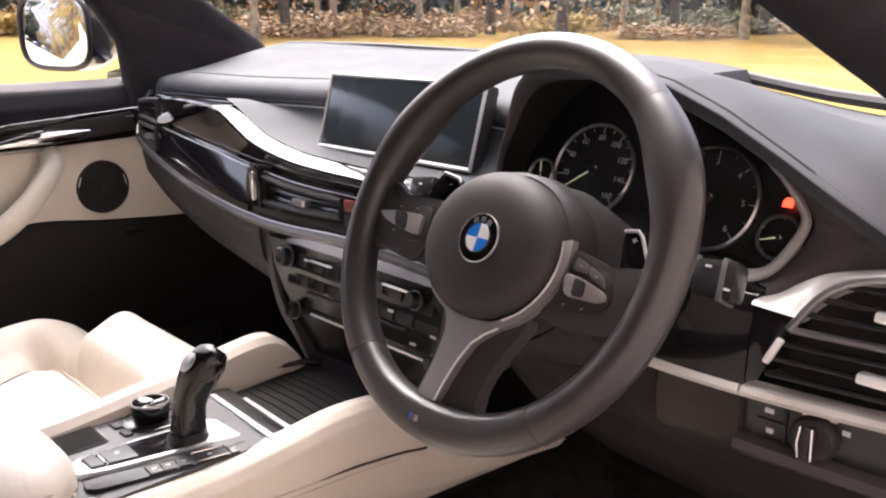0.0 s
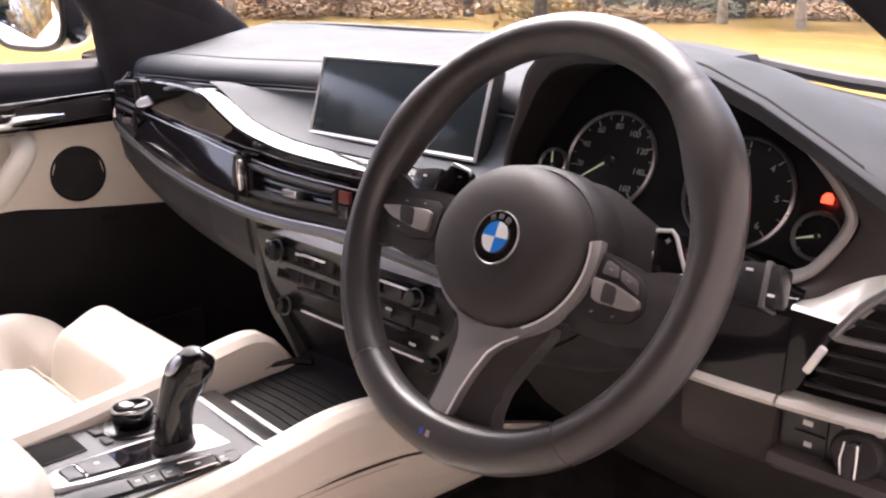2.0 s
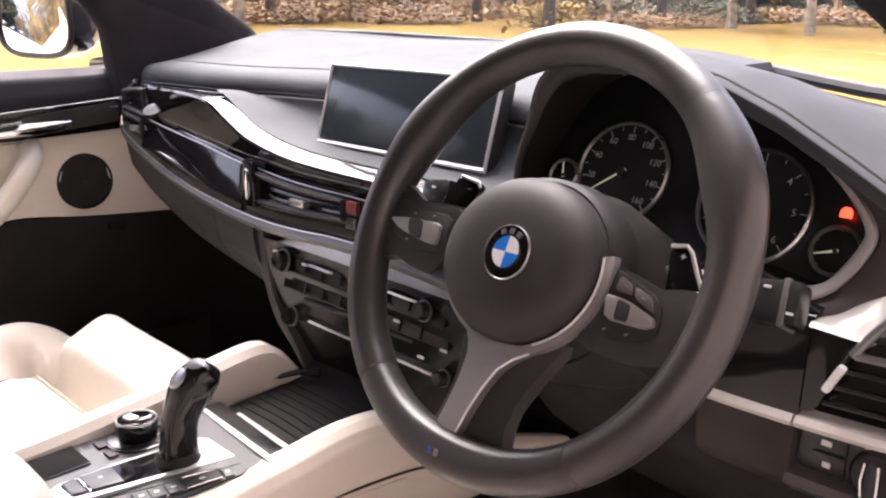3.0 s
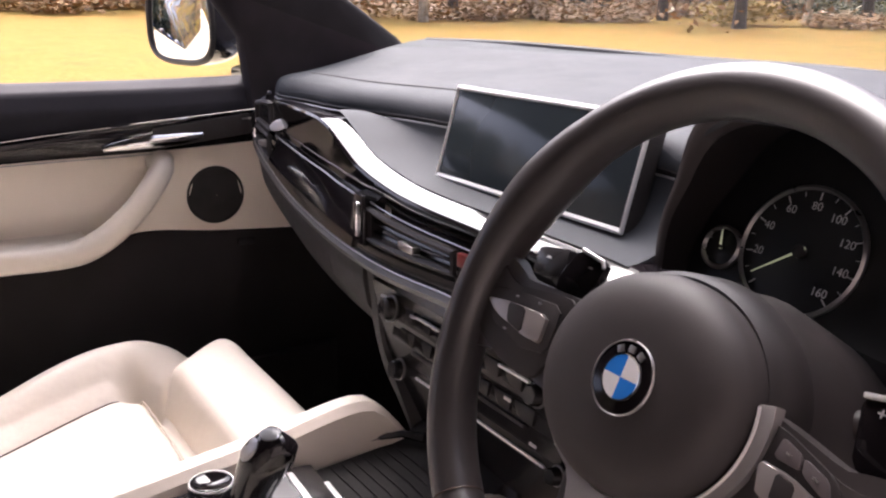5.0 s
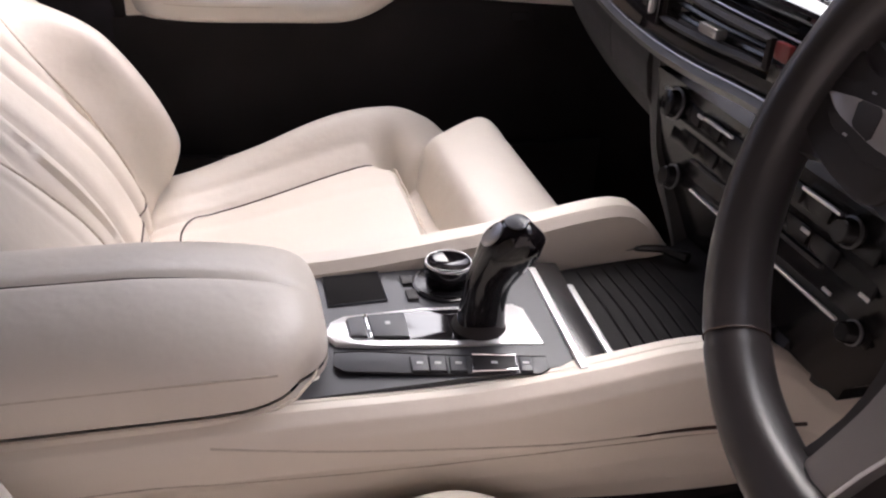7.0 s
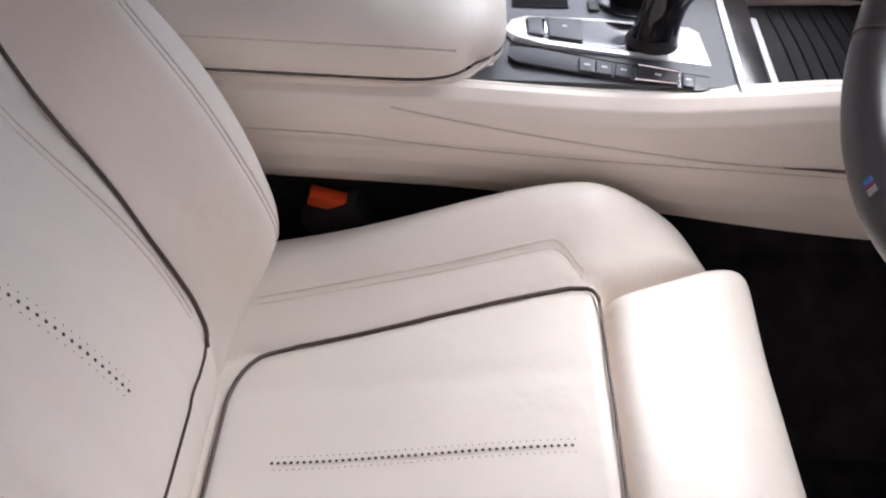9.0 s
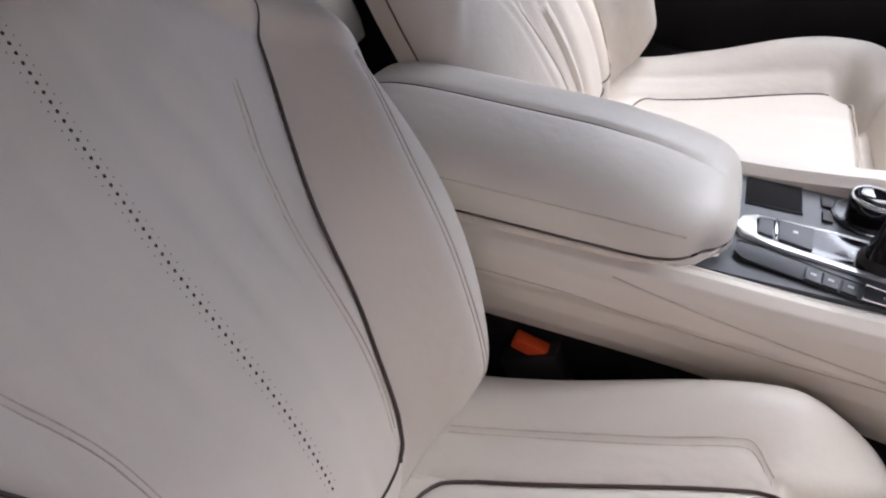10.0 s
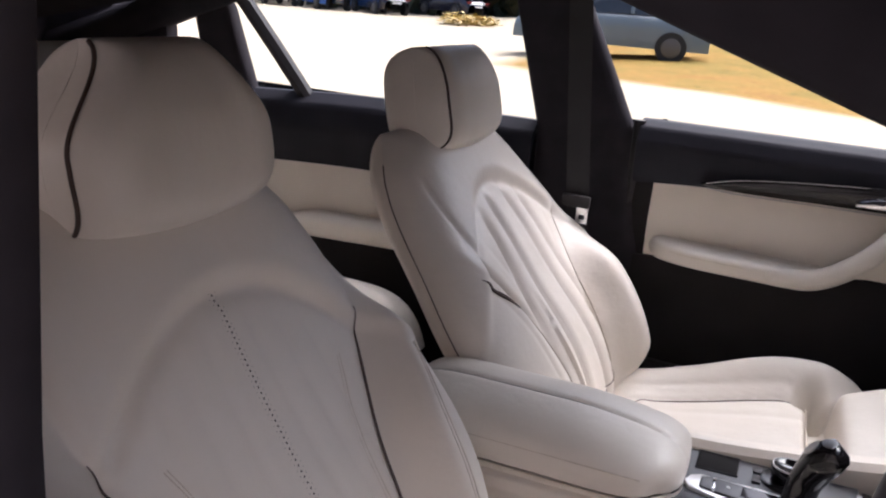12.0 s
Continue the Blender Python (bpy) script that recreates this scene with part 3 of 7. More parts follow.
# centre stack
for sx, nm in ((-1, "stack_flank"), (1, "stack_flank")):
    def side(u, v, sx=sx):
        z = 0.978 - 0.20 * v
        if sx < 0:
            xo = curve3(-z, [(-0.975, -0.345), (-0.953, -0.310), (-0.929, -0.268), (-0.892, -0.247), (-0.842, -0.238), (-0.815, -0.200), (-0.78, -0.165)])
            xi = curve3(-z, [(-0.975, -0.200), (-0.916, -0.199), (-0.876, -0.193), (-0.837, -0.166), (-0.78, -0.13)])
            return (xo + (xi - xo) * u, 0.134 + 0.022 * v + 0.004 * u + 0.030 * (1 - u) ** 2, z)
        xo = (0.185 + 0.03 * (1 - v) ** 3 - 0.10 * smooth(v, 0.5, 1.0))
        return (xo - sx * (0.022 + 0.024 * (1 - v) ** 2) * u, 0.128 + 0.05 * v + 0.004 * u + 0.018 * (1 - u) ** 2, z)
    part(nm, slab(side, 8, 24, (-sx * 0.02, 0.12, 0)), FLANK, dash, "curved soft side of the centre stack")
stk = lambda x, z, d=0.0: (x, 0.137 + (0.96 - z) * 0.22 - d, z)
part("stack_panel", slab(lambda u, v: stk(-0.195 + 0.36 * u + (0.05 - 0.11 * u) * smooth(v, 0.55, 1.0), 0.966 - 0.175 * v), 12, 12, (0, 0.03, 0)), STACK, dash, "glossy black control panel")
R12 = -12.5
for z0, hgt in ((0.943, 0.024), (0.915, 0.022), (0.872, 0.020)):
    part("control_bar", rbox(0.30, 0.004, hgt, 0.0015, pose(*stk(-0.015, z0, -0.001), R12)), STACK, dash)
for x, z, r in ((-0.146, 0.9445, 0.0125), (0.112, 0.946, 0.0095), (-0.158, 0.8645, 0.0105), (0.124, 0.870, 0.0080)):
    part("control_knob", turned([(r * 1.15, 0), (r * 1.15, 0.004), (r, 0.006), (r * 0.95, 0.013), (r * 0.8, 0.0145)], 28, pose(*stk(x, z, 0.004), 90 + R12)), STACK, dash, "dark round control knob")
    part("knob_ring", turned([(r * 1.2, 0.003), (r * 1.22, 0.005), (r * 1.05, 0.0055)], 28, pose(*stk(x, z, 0.004), 90 + R12), cap=False), STRIP, dash)
for x0, z in ((-0.12, 0.945), (-0.085, 0.945), (-0.05, 0.945), (0.0, 0.945), (0.035, 0.945), (0.07, 0.945), (-0.13, 0.914), (-0.095, 0.914), (-0.06, 0.914), (-0.025, 0.914), (0.01, 0.914), (0.045, 0.914), (0.08, 0.914)):
    part("stack_button", rbox(0.031, 0.005, 0.014, 0.0015, pose(*stk(x0, z, 0.0022), R12)), STACK, dash)
for x0, w, z in ((-0.072, 0.045, 0.9505), (-0.160, 0.018, 0.9535), (0.075, 0.045, 0.9525), (-0.012, 0.226, 0.8665)):
    part("chrome_line", rbox(w, 0.004, 0.0028, 0.001, pose(*stk(x0, z, 0.004), R12)), SATINC, dash, "thin chrome line")
for x0, z in ((-0.145, 0.941), (-0.10, 0.95), (-0.02, 0.92), (0.06, 0.92), (0.13, 0.905), (0.09, 0.885)):
    part("printed_mark", rbox(0.010, 0.0012, 0.0030, 0.0004, pose(*stk(x0, z, 0.0060), R12)), WHITE, dash)
part("disc_slot", rbox(0.20, 0.006, 0.004, 0.001, pose(*stk(-0.02, 0.900, 0.004), R12)), PLASTIC, dash)

# central display
scr = pose(0.0, 0.2055, 1.1345, -15.5)
part("display_body", rbox(0.284, 0.020, 0.098, 0.006, scr @ pose(0, 0.006, 0)), PLASTIC, dash, "tablet-like central display housing")
part("display_rim", tube([scr @ Vector((x, -0.0055, z)) for x, z in [(-0.1405, -0.0475), (-0.1405, 0.0475), (0.1405, 0.0475), (0.1405, -0.0475)] for _ in (0, 1)][::2], 0.0031, 6, closed=True), SATINC, dash, "satin chrome display rim")
part("display_glass", rbox(0.276, 0.004, 0.090, 0.001, scr @ pose(0, -0.005, 0)), SCREEN, dash, "switched-off dark display glass")
part("display_foot", rbox(0.16, 0.05, 0.03, 0.008, pose(0, 0.222, 1.085)), PLASTIC, dash)

# instrument hood and cluster
def shroud(u, v):
    x0, y0, z0 = along(HOOD_EDGE, u)
    x1, z1 = along(WELL_EDGE, u)
    return (x0 + (x1 - x0) * v, y0 + (max(0.172, y0 + 0.006) - y0) * v - 0.003 * math.sin(math.pi * v), z0 + (z1 - z0) * v)


part("hood_lip", slab(shroud, 90, 8, (0, 0.008, 0)), HOOD, dash, "dark leather face of the instrument hood")


# part of the lip that catches windscreen light, drawn in a paler grey
def crescent(u, v):
    rows = [(0.472, 1.156), (0.494, 1.137), (0.509, 1.122), (0.519, 1.108), (0.522, 1.098), (0.518, 1.085), (0.508, 1.068), (0.497, 1.055), (0.484, 1.048), (0.468, 1.046), (0.450, 1.048), (0.428, 1.052)]
    a, b = Vector(along(rows, min(1.0, u + 0.02))), Vector(along(rows, max(0.0, u - 0.02)))
    d = (a - b).normalized()
    w = 0.0105 * math.sin(math.pi * (0.05 + 0.90 * u ** 0.8)) ** 0.7
    p = Vector(along(rows, u)) + Vector((-d.y, d.x)) * w * (0.5 - v)
    return (p.x, 0.166 + 0.010 * v - 0.004 * math.sin(math.pi * v), p.y)


part("lit_crescent", slab(crescent, 60, 8, (0, 0.006, 0)), CRESC, dash, "inner lip edge beside the dials, light painted in as pale grey")


def well(u, v):
    x, z = along(WELL_EDGE, u * 0.999)
    s = 1 - 0.015 * v
    return (0.385 + (x - 0.385) * s, 0.180 + (0.043 + (z - 1.108) * 0.40) * v, 1.118 + (z - 1.118) * s)


part("hood_well", surf(well, 60, 6, close_u=True, cap=False), BLACK, dash)
CL = pose(0.352, 0.214, 1.108, 90 - 22)
part("cluster_plate", plate([(0.99 * (x - 0.385) + 0.033, (z - 1.108) / 0.927) for x, z in [along(WELL_EDGE, k / 47) for k in range(48)]], 0.004, 0, CL @ pose(0, 0, -0.008)), DIAL, dash, "black instrument panel")


def dial(cx, cy, r, marks, nums, needle, parent):
    part("dial_ring", turned([(r, 0.0), (r + 0.0005, 0.0045), (r - 0.0015, 0.006), (r - 0.0030, 0.0035)], 48, CL @ pose(cx, cy, -0.002), cap=False), SILVER, parent, "thin chrome dial ring")
    part("dial_face", turned([(r - 0.002, 0.0), (0.0005, 0.0012)], 48, CL @ pose(cx, cy, -0.0022), cap=False), DIAL, parent)
    bm = bmesh.new()
    for k in range(marks):
        a = radians(225 - 270 * k / (marks - 1))
        big = k % 2 == 0
        l = r * (0.12 if big else 0.07)
        q = rbox(l, 0.0009 if big else 0.0006, 0.0006, 0.0001, CL @ pose(cx, cy, 0) @ pose(0, 0, 0, 0, 0, math.degrees(a)) @ pose(r * 0.92 - l / 2, 0, 0))
        me = bpy.data.meshes.new("tmp")
        q.to_mesh(me)
        q.free()
        bm.from_mesh(me)
        bpy.data.meshes.remove(me)
    part("dial_scale", bm, WHITE, parent, smooth=False)
    for txt, f in nums:
        a = radians(225 - 270 * f)
        lettering(txt, r * 0.175, WHITE, parent, CL @ pose(cx + r * 0.70 * math.cos(a), cy + r * 0.70 * math.sin(a), 0.0006))
    a = radians(225 - 270 * needle)
    part("needle", tube([CL @ Vector((cx - 0.1 * r * math.cos(a), cy - 0.1 * r * math.sin(a), 0.003)), CL @ Vector((cx + 0.8 * r * math.cos(a), cy + 0.8 * r * math.sin(a), 0.003))], [0.0012, 0.0005], 6), NEEDLE, parent, "pale green pointer")
    part("needle_hub", turned([(r * 0.10, 0), (r * 0.10, 0.004), (r * 0.07, 0.005)], 20, CL @ pose(cx, cy, 0)), PLASTIC, parent)


dial(-0.0640, -0.002, 0.047, 17, [("20", 2 / 16), ("40", 4 / 16), ("60", 6 / 16), ("80", 8 / 16), ("100", 10 / 16), ("120", 12 / 16), ("140", 14 / 16), ("160", 1.0)], 0.03, dash)
dial(0.0650, -0.012, 0.048, 13, [("1", 1 / 6), ("2", 2 / 6), ("3", 3 / 6), ("4", 4 / 6), ("5", 5 / 6), ("6", 1.0)], 0.02, dash)
dial(-0.1265, -0.014, 0.0165, 9, [], 0.45, dash)
dial(0.1375, -0.035, 0.0195, 9, [], 0.10, dash)
part("warning_lamp", plate([(-0.0045, -0.0035), (0.0045, -0.0035), (0.0045, 0.0015), (0.002, 0.0045), (-0.002, 0.0045), (-0.0045, 0.0015)], 0.001, 0.0003, CL @ pose(0.1375, -0.0055, 0.001)), WARN, dash, "lit orange-red warning lamp")

# driver side of the dashboard


def prof_r(x):
    f, zl, za = y_face(x), z_ledge(x) - 0.012 * smooth(x, 0.44, 0.50), z_acc(x)
    return [(f + 0.075, zl + 0.012), (f + 0.03, zl + 0.006), (f + 0.006, zl), (f, zl - 0.008), (f - 0.004, (zl + za) / 2), (f - 0.006, za)]


part("gloss_trim_driver", slab(trim(0.24, 0.501, prof_r), 30, 26, (0, 0.02, 0)), GLOSS, dash, "piano black trim beside the steering column")
z_slant = lambda x: curve3(x, [(0.502, 0.971), (0.512, 0.976), (0.522, 1.000), (0.534, 1.025), (0.548, 1.046), (0.563, 1.061), (0.585, 1.071), (0.61, 1.075), (0.70, 1.077)])
z_rim = lambda x: max(1.036 - 0.09 * (x - 0.502), z_slant(x))
z_back = lambda x: curve3(x, [(0.500, 1.036), (0.513, 1.043), (0.529, 1.054), (0.545, 1.063), (0.565, 1.069), (0.62, 1.081), (0.70, 1.085)])
# pale grey stands in for bright sky mirrored in this gloss black ledge
part("gloss_ledge", slab(trim(0.500, 0.70, lambda x: [(y_face(x) + 0.022, z_back(x)), (y_face(x) + 0.010, 0.5 * z_back(x) + 0.5 * z_rim(x) + 0.001), (y_face(x), z_rim(x) + 0.0005), (y_face(x) - 0.003, z_rim(x) - 0.002)]), 50, 16, (0, 0.01, -0.006)), PEARL, dash, "gloss ledge beside the instrument hood, sky reflection painted pale grey")
part("gloss_corner", slab(trim(0.502, 0.545, lambda x: [(y_face(x) - 0.002, z_rim(x) - 0.001), (y_face(x) - 0.005, min(z_rim(x) - 0.002, z_slant(x)))]), 24, 6, (0, 0.02, 0)), GLOSS, dash)
part("outer_vent_back", slab(trim(0.502, 0.70, lambda x: [(y_face(x) + 0.03, min(z_slant(x), z_rim(x)) - 0.004), (y_face(x) + 0.03, z_acc(x))]), 20, 6, (0, 0.01, 0)), BLACK, dash)
for k in range(7):
    zz = 0.981 + 0.0135 * k
    xs = curve3(zz, [(0.976, 0.514), (1.000, 0.524), (1.025, 0.536), (1.046, 0.550), (1.061, 0.566), (1.071, 0.590)])
    div = k == 3
    part("vent_bar" if div else "vent_slat", tube([(xs + (0.70 - xs) * i / 8, y_face(xs + (0.70 - xs) * i / 8) - (0.005 if div else 0.001), zz + 0.004 * i / 8) for i in range(9)], 0.0040 if div else 0.0036, 8, flat=0.7), SILVER if div else SATIN, dash, "grey bar between the upper and lower vent" if div else "")
part("vent_surround", tube([(x, y_face(x) - 0.005, z_slant(x)) for x in np.linspace(0.532, 0.70, 24)], 0.0034, 8), SILVER, dash, "grey vent frame")
part("vent_tab", rbox(0.006, 0.006, 0.024, 0.002, pose(0.5235, y_face(0.5235) - 0.009, 1.003, 0, 26, 0)), SATINC, dash, "bright vent tab")
for x, z in ((0.598, 0.998), (0.605, 1.046)):
    part("vent_knob", rbox(0.028, 0.012, 0.008, 0.003, pose(x, y_face(x) - 0.006, z)), SATINC, dash, "satin chrome vent slider")
prof_slim = lambda x: [(y, z_acc(x) + (z - z_acc(x)) * 0.66) for y, z in prof_acc(x)]
part("silver_strip_driver", slab(trim(0.40, 0.4985, prof_slim), 30, 17, (0, 0.01, 0)), PEARL, dash, "pearl grey accent strip")
part("silver_strip_end", slab(trim(0.5005, 0.70, prof_slim), 24, 17, (0, 0.01, 0)), PEARL, dash, "pearl grey accent strip")


def prof_knee(x):
    f, za = y_face(x), z_acc(x)
    return [(f + 0.004, za - 0.0085), (f + 0.006, za - 0.06), (f + 0.02, za - 0.085), (f + 0.06, za - 0.13), (f + 0.2, za - 0.24)]


part("knee_panel_driver", slab(trim(0.24, 0.70, prof_knee), 24, 20, (0, 0.02, 0.002)), KNEE, dash)
part("knee_block", slab(trim(0.425, 0.499, lambda x: [(y_face(x) - 0.004, z_acc(x) - 0.0092), (y_face(x) - 0.006, z_acc(x) - 0.03), (y_face(x) - 0.002, z_acc(x) - 0.055), (y_face(x) + 0.02, z_acc(x) - 0.075)]), 12, 12, (0, 0.02, 0.002)), KNEE2, dash, "brown-black padded knee block")
part("light_switch_panel", slab(trim(0.502, 0.70, lambda x: [(y_face(x) + 0.004, z_acc(x) - 0.0095), (y_face(x) + 0.003, z_acc(x) - 0.03), (y_face(x) + 0.006, z_acc(x) - 0.062)]), 20, 10, (0, 0.02, 0)), SATIN, dash, "glossy black light switch panel")
yl = lambda x, z: y_face(x) + 0.0025 + 0.05 * max(0.0, 0.945 - z)
for x, z, w in ((0.5205, 0.9485, 0.0075), (0.5218, 0.9315, 0.006), (0.5485, 0.9554, 0.006), (0.5582, 0.9585, 0.003), (0.5690, 0.9560, 0.006), (0.5790, 0.9480, 0.006)):
    part("printed_mark", rbox(w, 0.0010, 0.0042, 0.0003, pose(x, yl(x, z), z)), WHITE, dash)
part("panel_joint", rbox(0.0012, 0.003, 0.044, 0.0004, pose(0.5345, yl(0.5345, 0.94), 0.937)), BLACK, dash)
part("switch_ledge", rbox(0.022, 0.004, 0.0016, 0.0005, pose(0.5225, yl(0.52, 0.94), 0.9405)), PLASTIC, dash)
part("light_dial", turned([(0.0185, 0), (0.0185, 0.006), (0.016, 0.009), (0.0005, 0.0095)], 32, pose(0.5568, y_face(0.557) + 0.004, 0.9375, 90)), PLASTIC, dash, "round black light switch")
part("dial_grip", rbox(0.0075, 0.012, 0.027, 0.003, pose(0.5568, y_face(0.557) - 0.010, 0.9370, 0, 4, 0)), PLASTIC, dash)
for dx in (-0.0045, 0.0045):
    part("grip_edge", tube([(0.5568 + dx, y_face(0.557) - 0.015, 0.951), (0.5568 + dx * 1.25, y_face(0.557) - 0.0165, 0.938), (0.5568 + dx * 1.1, y_face(0.557) - 0.014, 0.925)], 0.0008, 5), SATINC, dash)
part("switch_edge", slab(trim(0.498, 0.70, lambda x: [(y_face(x) + 0.004, 0.9245 - 0.03 * (x - 0.5)), (y_face(x) - 0.008, 0.9215 - 0.03 * (x - 0.5)), (y_face(x) - 0.010, 0.914 - 0.03 * (x - 0.5)), (y_face(x) + 0.01, 0.900)]), 20, 10, (0, 0.02, 0)), HOOD, dash, "padded lower edge of the switch panel")

# ---- steering wheel ----
wheel = thing("steering_wheel", "black leather three-spoke sports steering wheel with silver trim", "steering wheel")
WM = Matrix.Translation((0.334, 0.0267, 1.078)) @ Matrix(((1, 0, 0), (0, math.sin(radians(26)), -math.cos(radians(26))), (0, math.cos(radians(26)), math.sin(radians(26))))).to_4x4()


def rim(u, v):
    a = 2 * math.pi * u
    deg = math.degrees(a) % 360
    grip = gauss(((deg - 28 + 180) % 360) - 180, 16) + gauss(((deg - 152 + 180) % 360) - 180, 16)
    low = gauss(((deg - 270 + 180) % 360) - 180, 22)
    r = 0.0156 + 0.0026 * grip
    rc = 0.1770 - 0.0158 - 0.0016 * grip
    for s in (48, 132, 232, 308):
        r -= 0.0011 * gauss(((deg - s + 180) % 360) - 180, 0.55)
    b = 2 * math.pi * v
    rr = rc + r * math.cos(b) * (1.0 + 0.12 * grip) - 0.004 * low * (math.cos(b) < -0.3)
    return WM @ Vector((rr * math.cos(a), rr * math.sin(a), r * 1.12 * math.sin(b)))


part("rim", surf(rim, 220, 25, close_u=True), RIM, wheel, "thick leather-wrapped rim")
for s in (48, 132, 232, 308):
    a = radians(s)
    part("rim_seam", tube([WM @ Vector(((0.1612 + 0.0154 * math.cos(b)) * math.cos(a), (0.1612 + 0.0154 * math.cos(b)) * math.sin(a), 0.0173 * math.sin(b))) for b in np.linspace(0, 2 * math.pi, 25)[:-1]], 0.0006, 5, closed=True), PIPING, wheel)


def airbag(u, v):
    a = 2 * math.pi * u
    c, s = math.cos(a), math.sin(a)
    rx, ry = 0.0690, 0.0615
    k = math.sin(v * math.pi / 2)
    h = 0.024 * (1 - k ** 4.5) ** 0.5 + 0.004
    return WM @ Vector((0.0045 + rx * k * c, -0.009 + ry * k * s, h - 0.016 * smooth(v, 0.94, 1.0)))


part("airbag_cover", surf(airbag, 64, 26, close_u=True), HUBM, wheel, "round airbag cover")
part("hub_ring", turned([(0.060, -0.002), (0.0665, 0.000), (0.070, -0.004), (0.074, -0.025), (0.066, -0.055)], 64, WM @ pose(0.0045, -0.009, -0.003) @ Matrix.Diagonal((1.04, 0.95, 1, 1)), cap=False), PLASTIC, wheel)
part("column_cover", turned([(0.058, -0.17), (0.070, -0.12), (0.075, -0.06), (0.068, -0.03)], 40, WM @ pose(0.012, -0.012, 0)), PLASTIC, wheel, "black steering column cover")
E3 = WM @ pose(0.0095, -0.0088, 0.0285)
part("badge_rim", turned([(0.0195, -0.002), (0.0202, 0.0005), (0.0197, 0.0014), (0.0193, 0.0011)], 48, E3, cap=False), SILVER, wheel, "chrome ring of the round badge")
part("badge_field", turned([(0.0190, 0.0), (0.0185, 0.0010), (0.0005, 0.0016)], 48, E3, cap=False), GLOSS, wheel, "black badge ring")
part("badge_ring_inner", turned([(0.0120, 0.0012), (0.0124, 0.0021), (0.0117, 0.0020)], 48, E3, cap=False), CHROME, wheel)
for k in range(4):
    seg = [(0, 0)] + [(0.0116 * math.cos(radians(k * 90 + d * 7.5)), 0.0116 * math.sin(radians(k * 90 + d * 7.5))) for d in range(13)]
    part("badge_quarter", plate(seg, 0.0006, 0, E3 @ pose(0, 0, 0.0014)), BLUE if k % 2 else ENAMEL, wheel)
for a in (62, 90, 118):
    part("badge_bar", rbox(0.0042, 0.0040, 0.0005, 0.0002, E3 @ pose(0, 0, 0.0016, 0, 0, a - 90) @ pose(0, 0.0153, 0)), SILVER, wheel)


WT = WM @ pose(0, 0, 0, 0, 0, -5.3)


def spoke_plate(name, outline, z, thick, material, label="", bev=0.0015, m=None):
    return part(name, plate(outline if len(outline) > 20 else rounded(outline, 2 if bev > 0.0015 else 1, 0.22 if bev > 0.0015 else 0.14), thick, min(bev, 0.0022), (m or WM) @ pose(0, 0, z)), material, wheel, label)


# side spokes: leather arms, glossy pods with buttons; the wheel is turned a few degrees
def arm(sx):
    return [(sx * 0.050, 0.014), (sx * 0.085, 0.012), (sx * 0.125, 0.006), (sx * 0.147, 0.018), (sx * 0.158, 0.010), (sx * 0.158, -0.045), (sx * 0.146, -0.052), (sx * 0.128, -0.045), (sx * 0.10, -0.042), (sx * 0.070, -0.046), (sx * 0.050, -0.045)][:: 1 if sx < 0 else -1]


def flat(outline, sx=1):
    return outline if sx < 0 else outline[::-1]


for sx in (-1, 1):
    spoke_plate("spoke_arm", arm(sx), -0.014, 0.014, RIM, "leather-grained side spoke", 0.004, WT)
    spoke_plate("arm_shoulder", [(sx * x, y) for x, y in ((0.066, 0.012), (0.090, 0.008), (0.122, 0.001), (0.138, 0.004), (0.150, 0.012), (0.152, -0.030), (0.136, -0.040), (0.112, -0.046), (0.082, -0.048), (0.070, -0.040))][:: 1 if sx < 0 else -1], -0.004, 0.006, HUBM, "", 0.002, WT)
    # gearshift paddle
    pad_o = [(0.0967, 0.0300), (0.1102, 0.0325), (0.1150, 0.0290), (0.1300, 0.0050), (0.1240, -0.0040), (0.1040, -0.0040)] if sx > 0 else [(-0.1152, 0.0506), (-0.0891, 0.0468), (-0.0890, 0.0360), (-0.0980, 0.0180), (-0.1240, 0.0180), (-0.1260, 0.0300)][::-1]
    spoke_plate("paddle", flat(pad_o, 1), -0.036, 0.006, GLOSS, "black gearshift paddle", 0.0012)
    edge = [(0.098, 0.0305), (0.1095, 0.0325), (0.1145, 0.0285), (0.1215, 0.0170), (0.1290, 0.0060)] if sx > 0 else [(-0.1120, 0.0502), (-0.0910, 0.0470), (-0.0885, 0.0430)]
    part("paddle_edge", tube([WM @ Vector((x, y, -0.0290)) for x, y in edge], 0.0015, 6), SATINC, wheel, "bright paddle edge")
    px, py = (0.1085, 0.0250) if sx > 0 else (-0.1000, 0.0405)
    part("printed_mark", rbox(0.0042, 0.0009, 0.0004, 0.0001, WM @ pose(px, py, -0.0296)), WHITE, wheel)
    if sx > 0:
        part("printed_mark", rbox(0.0009, 0.0042, 0.0004, 0.0001, WM @ pose(px, py, -0.0296)), WHITE, wheel)
# button fields: the driver's outer one with two keys over a silver rocker, the inner one a slim silver rocker
spoke_plate("button_pod", flat([(0.0840, 0.0020), (0.0900, 0.0008), (0.1170, -0.0085), (0.1240, -0.0160), (0.1265, -0.0300), (0.1180, -0.0400), (0.0900, -0.0440), (0.0800, -0.0300)]), 0.0015, 0.0020, PLASTIC, "black button field", 0.0008)
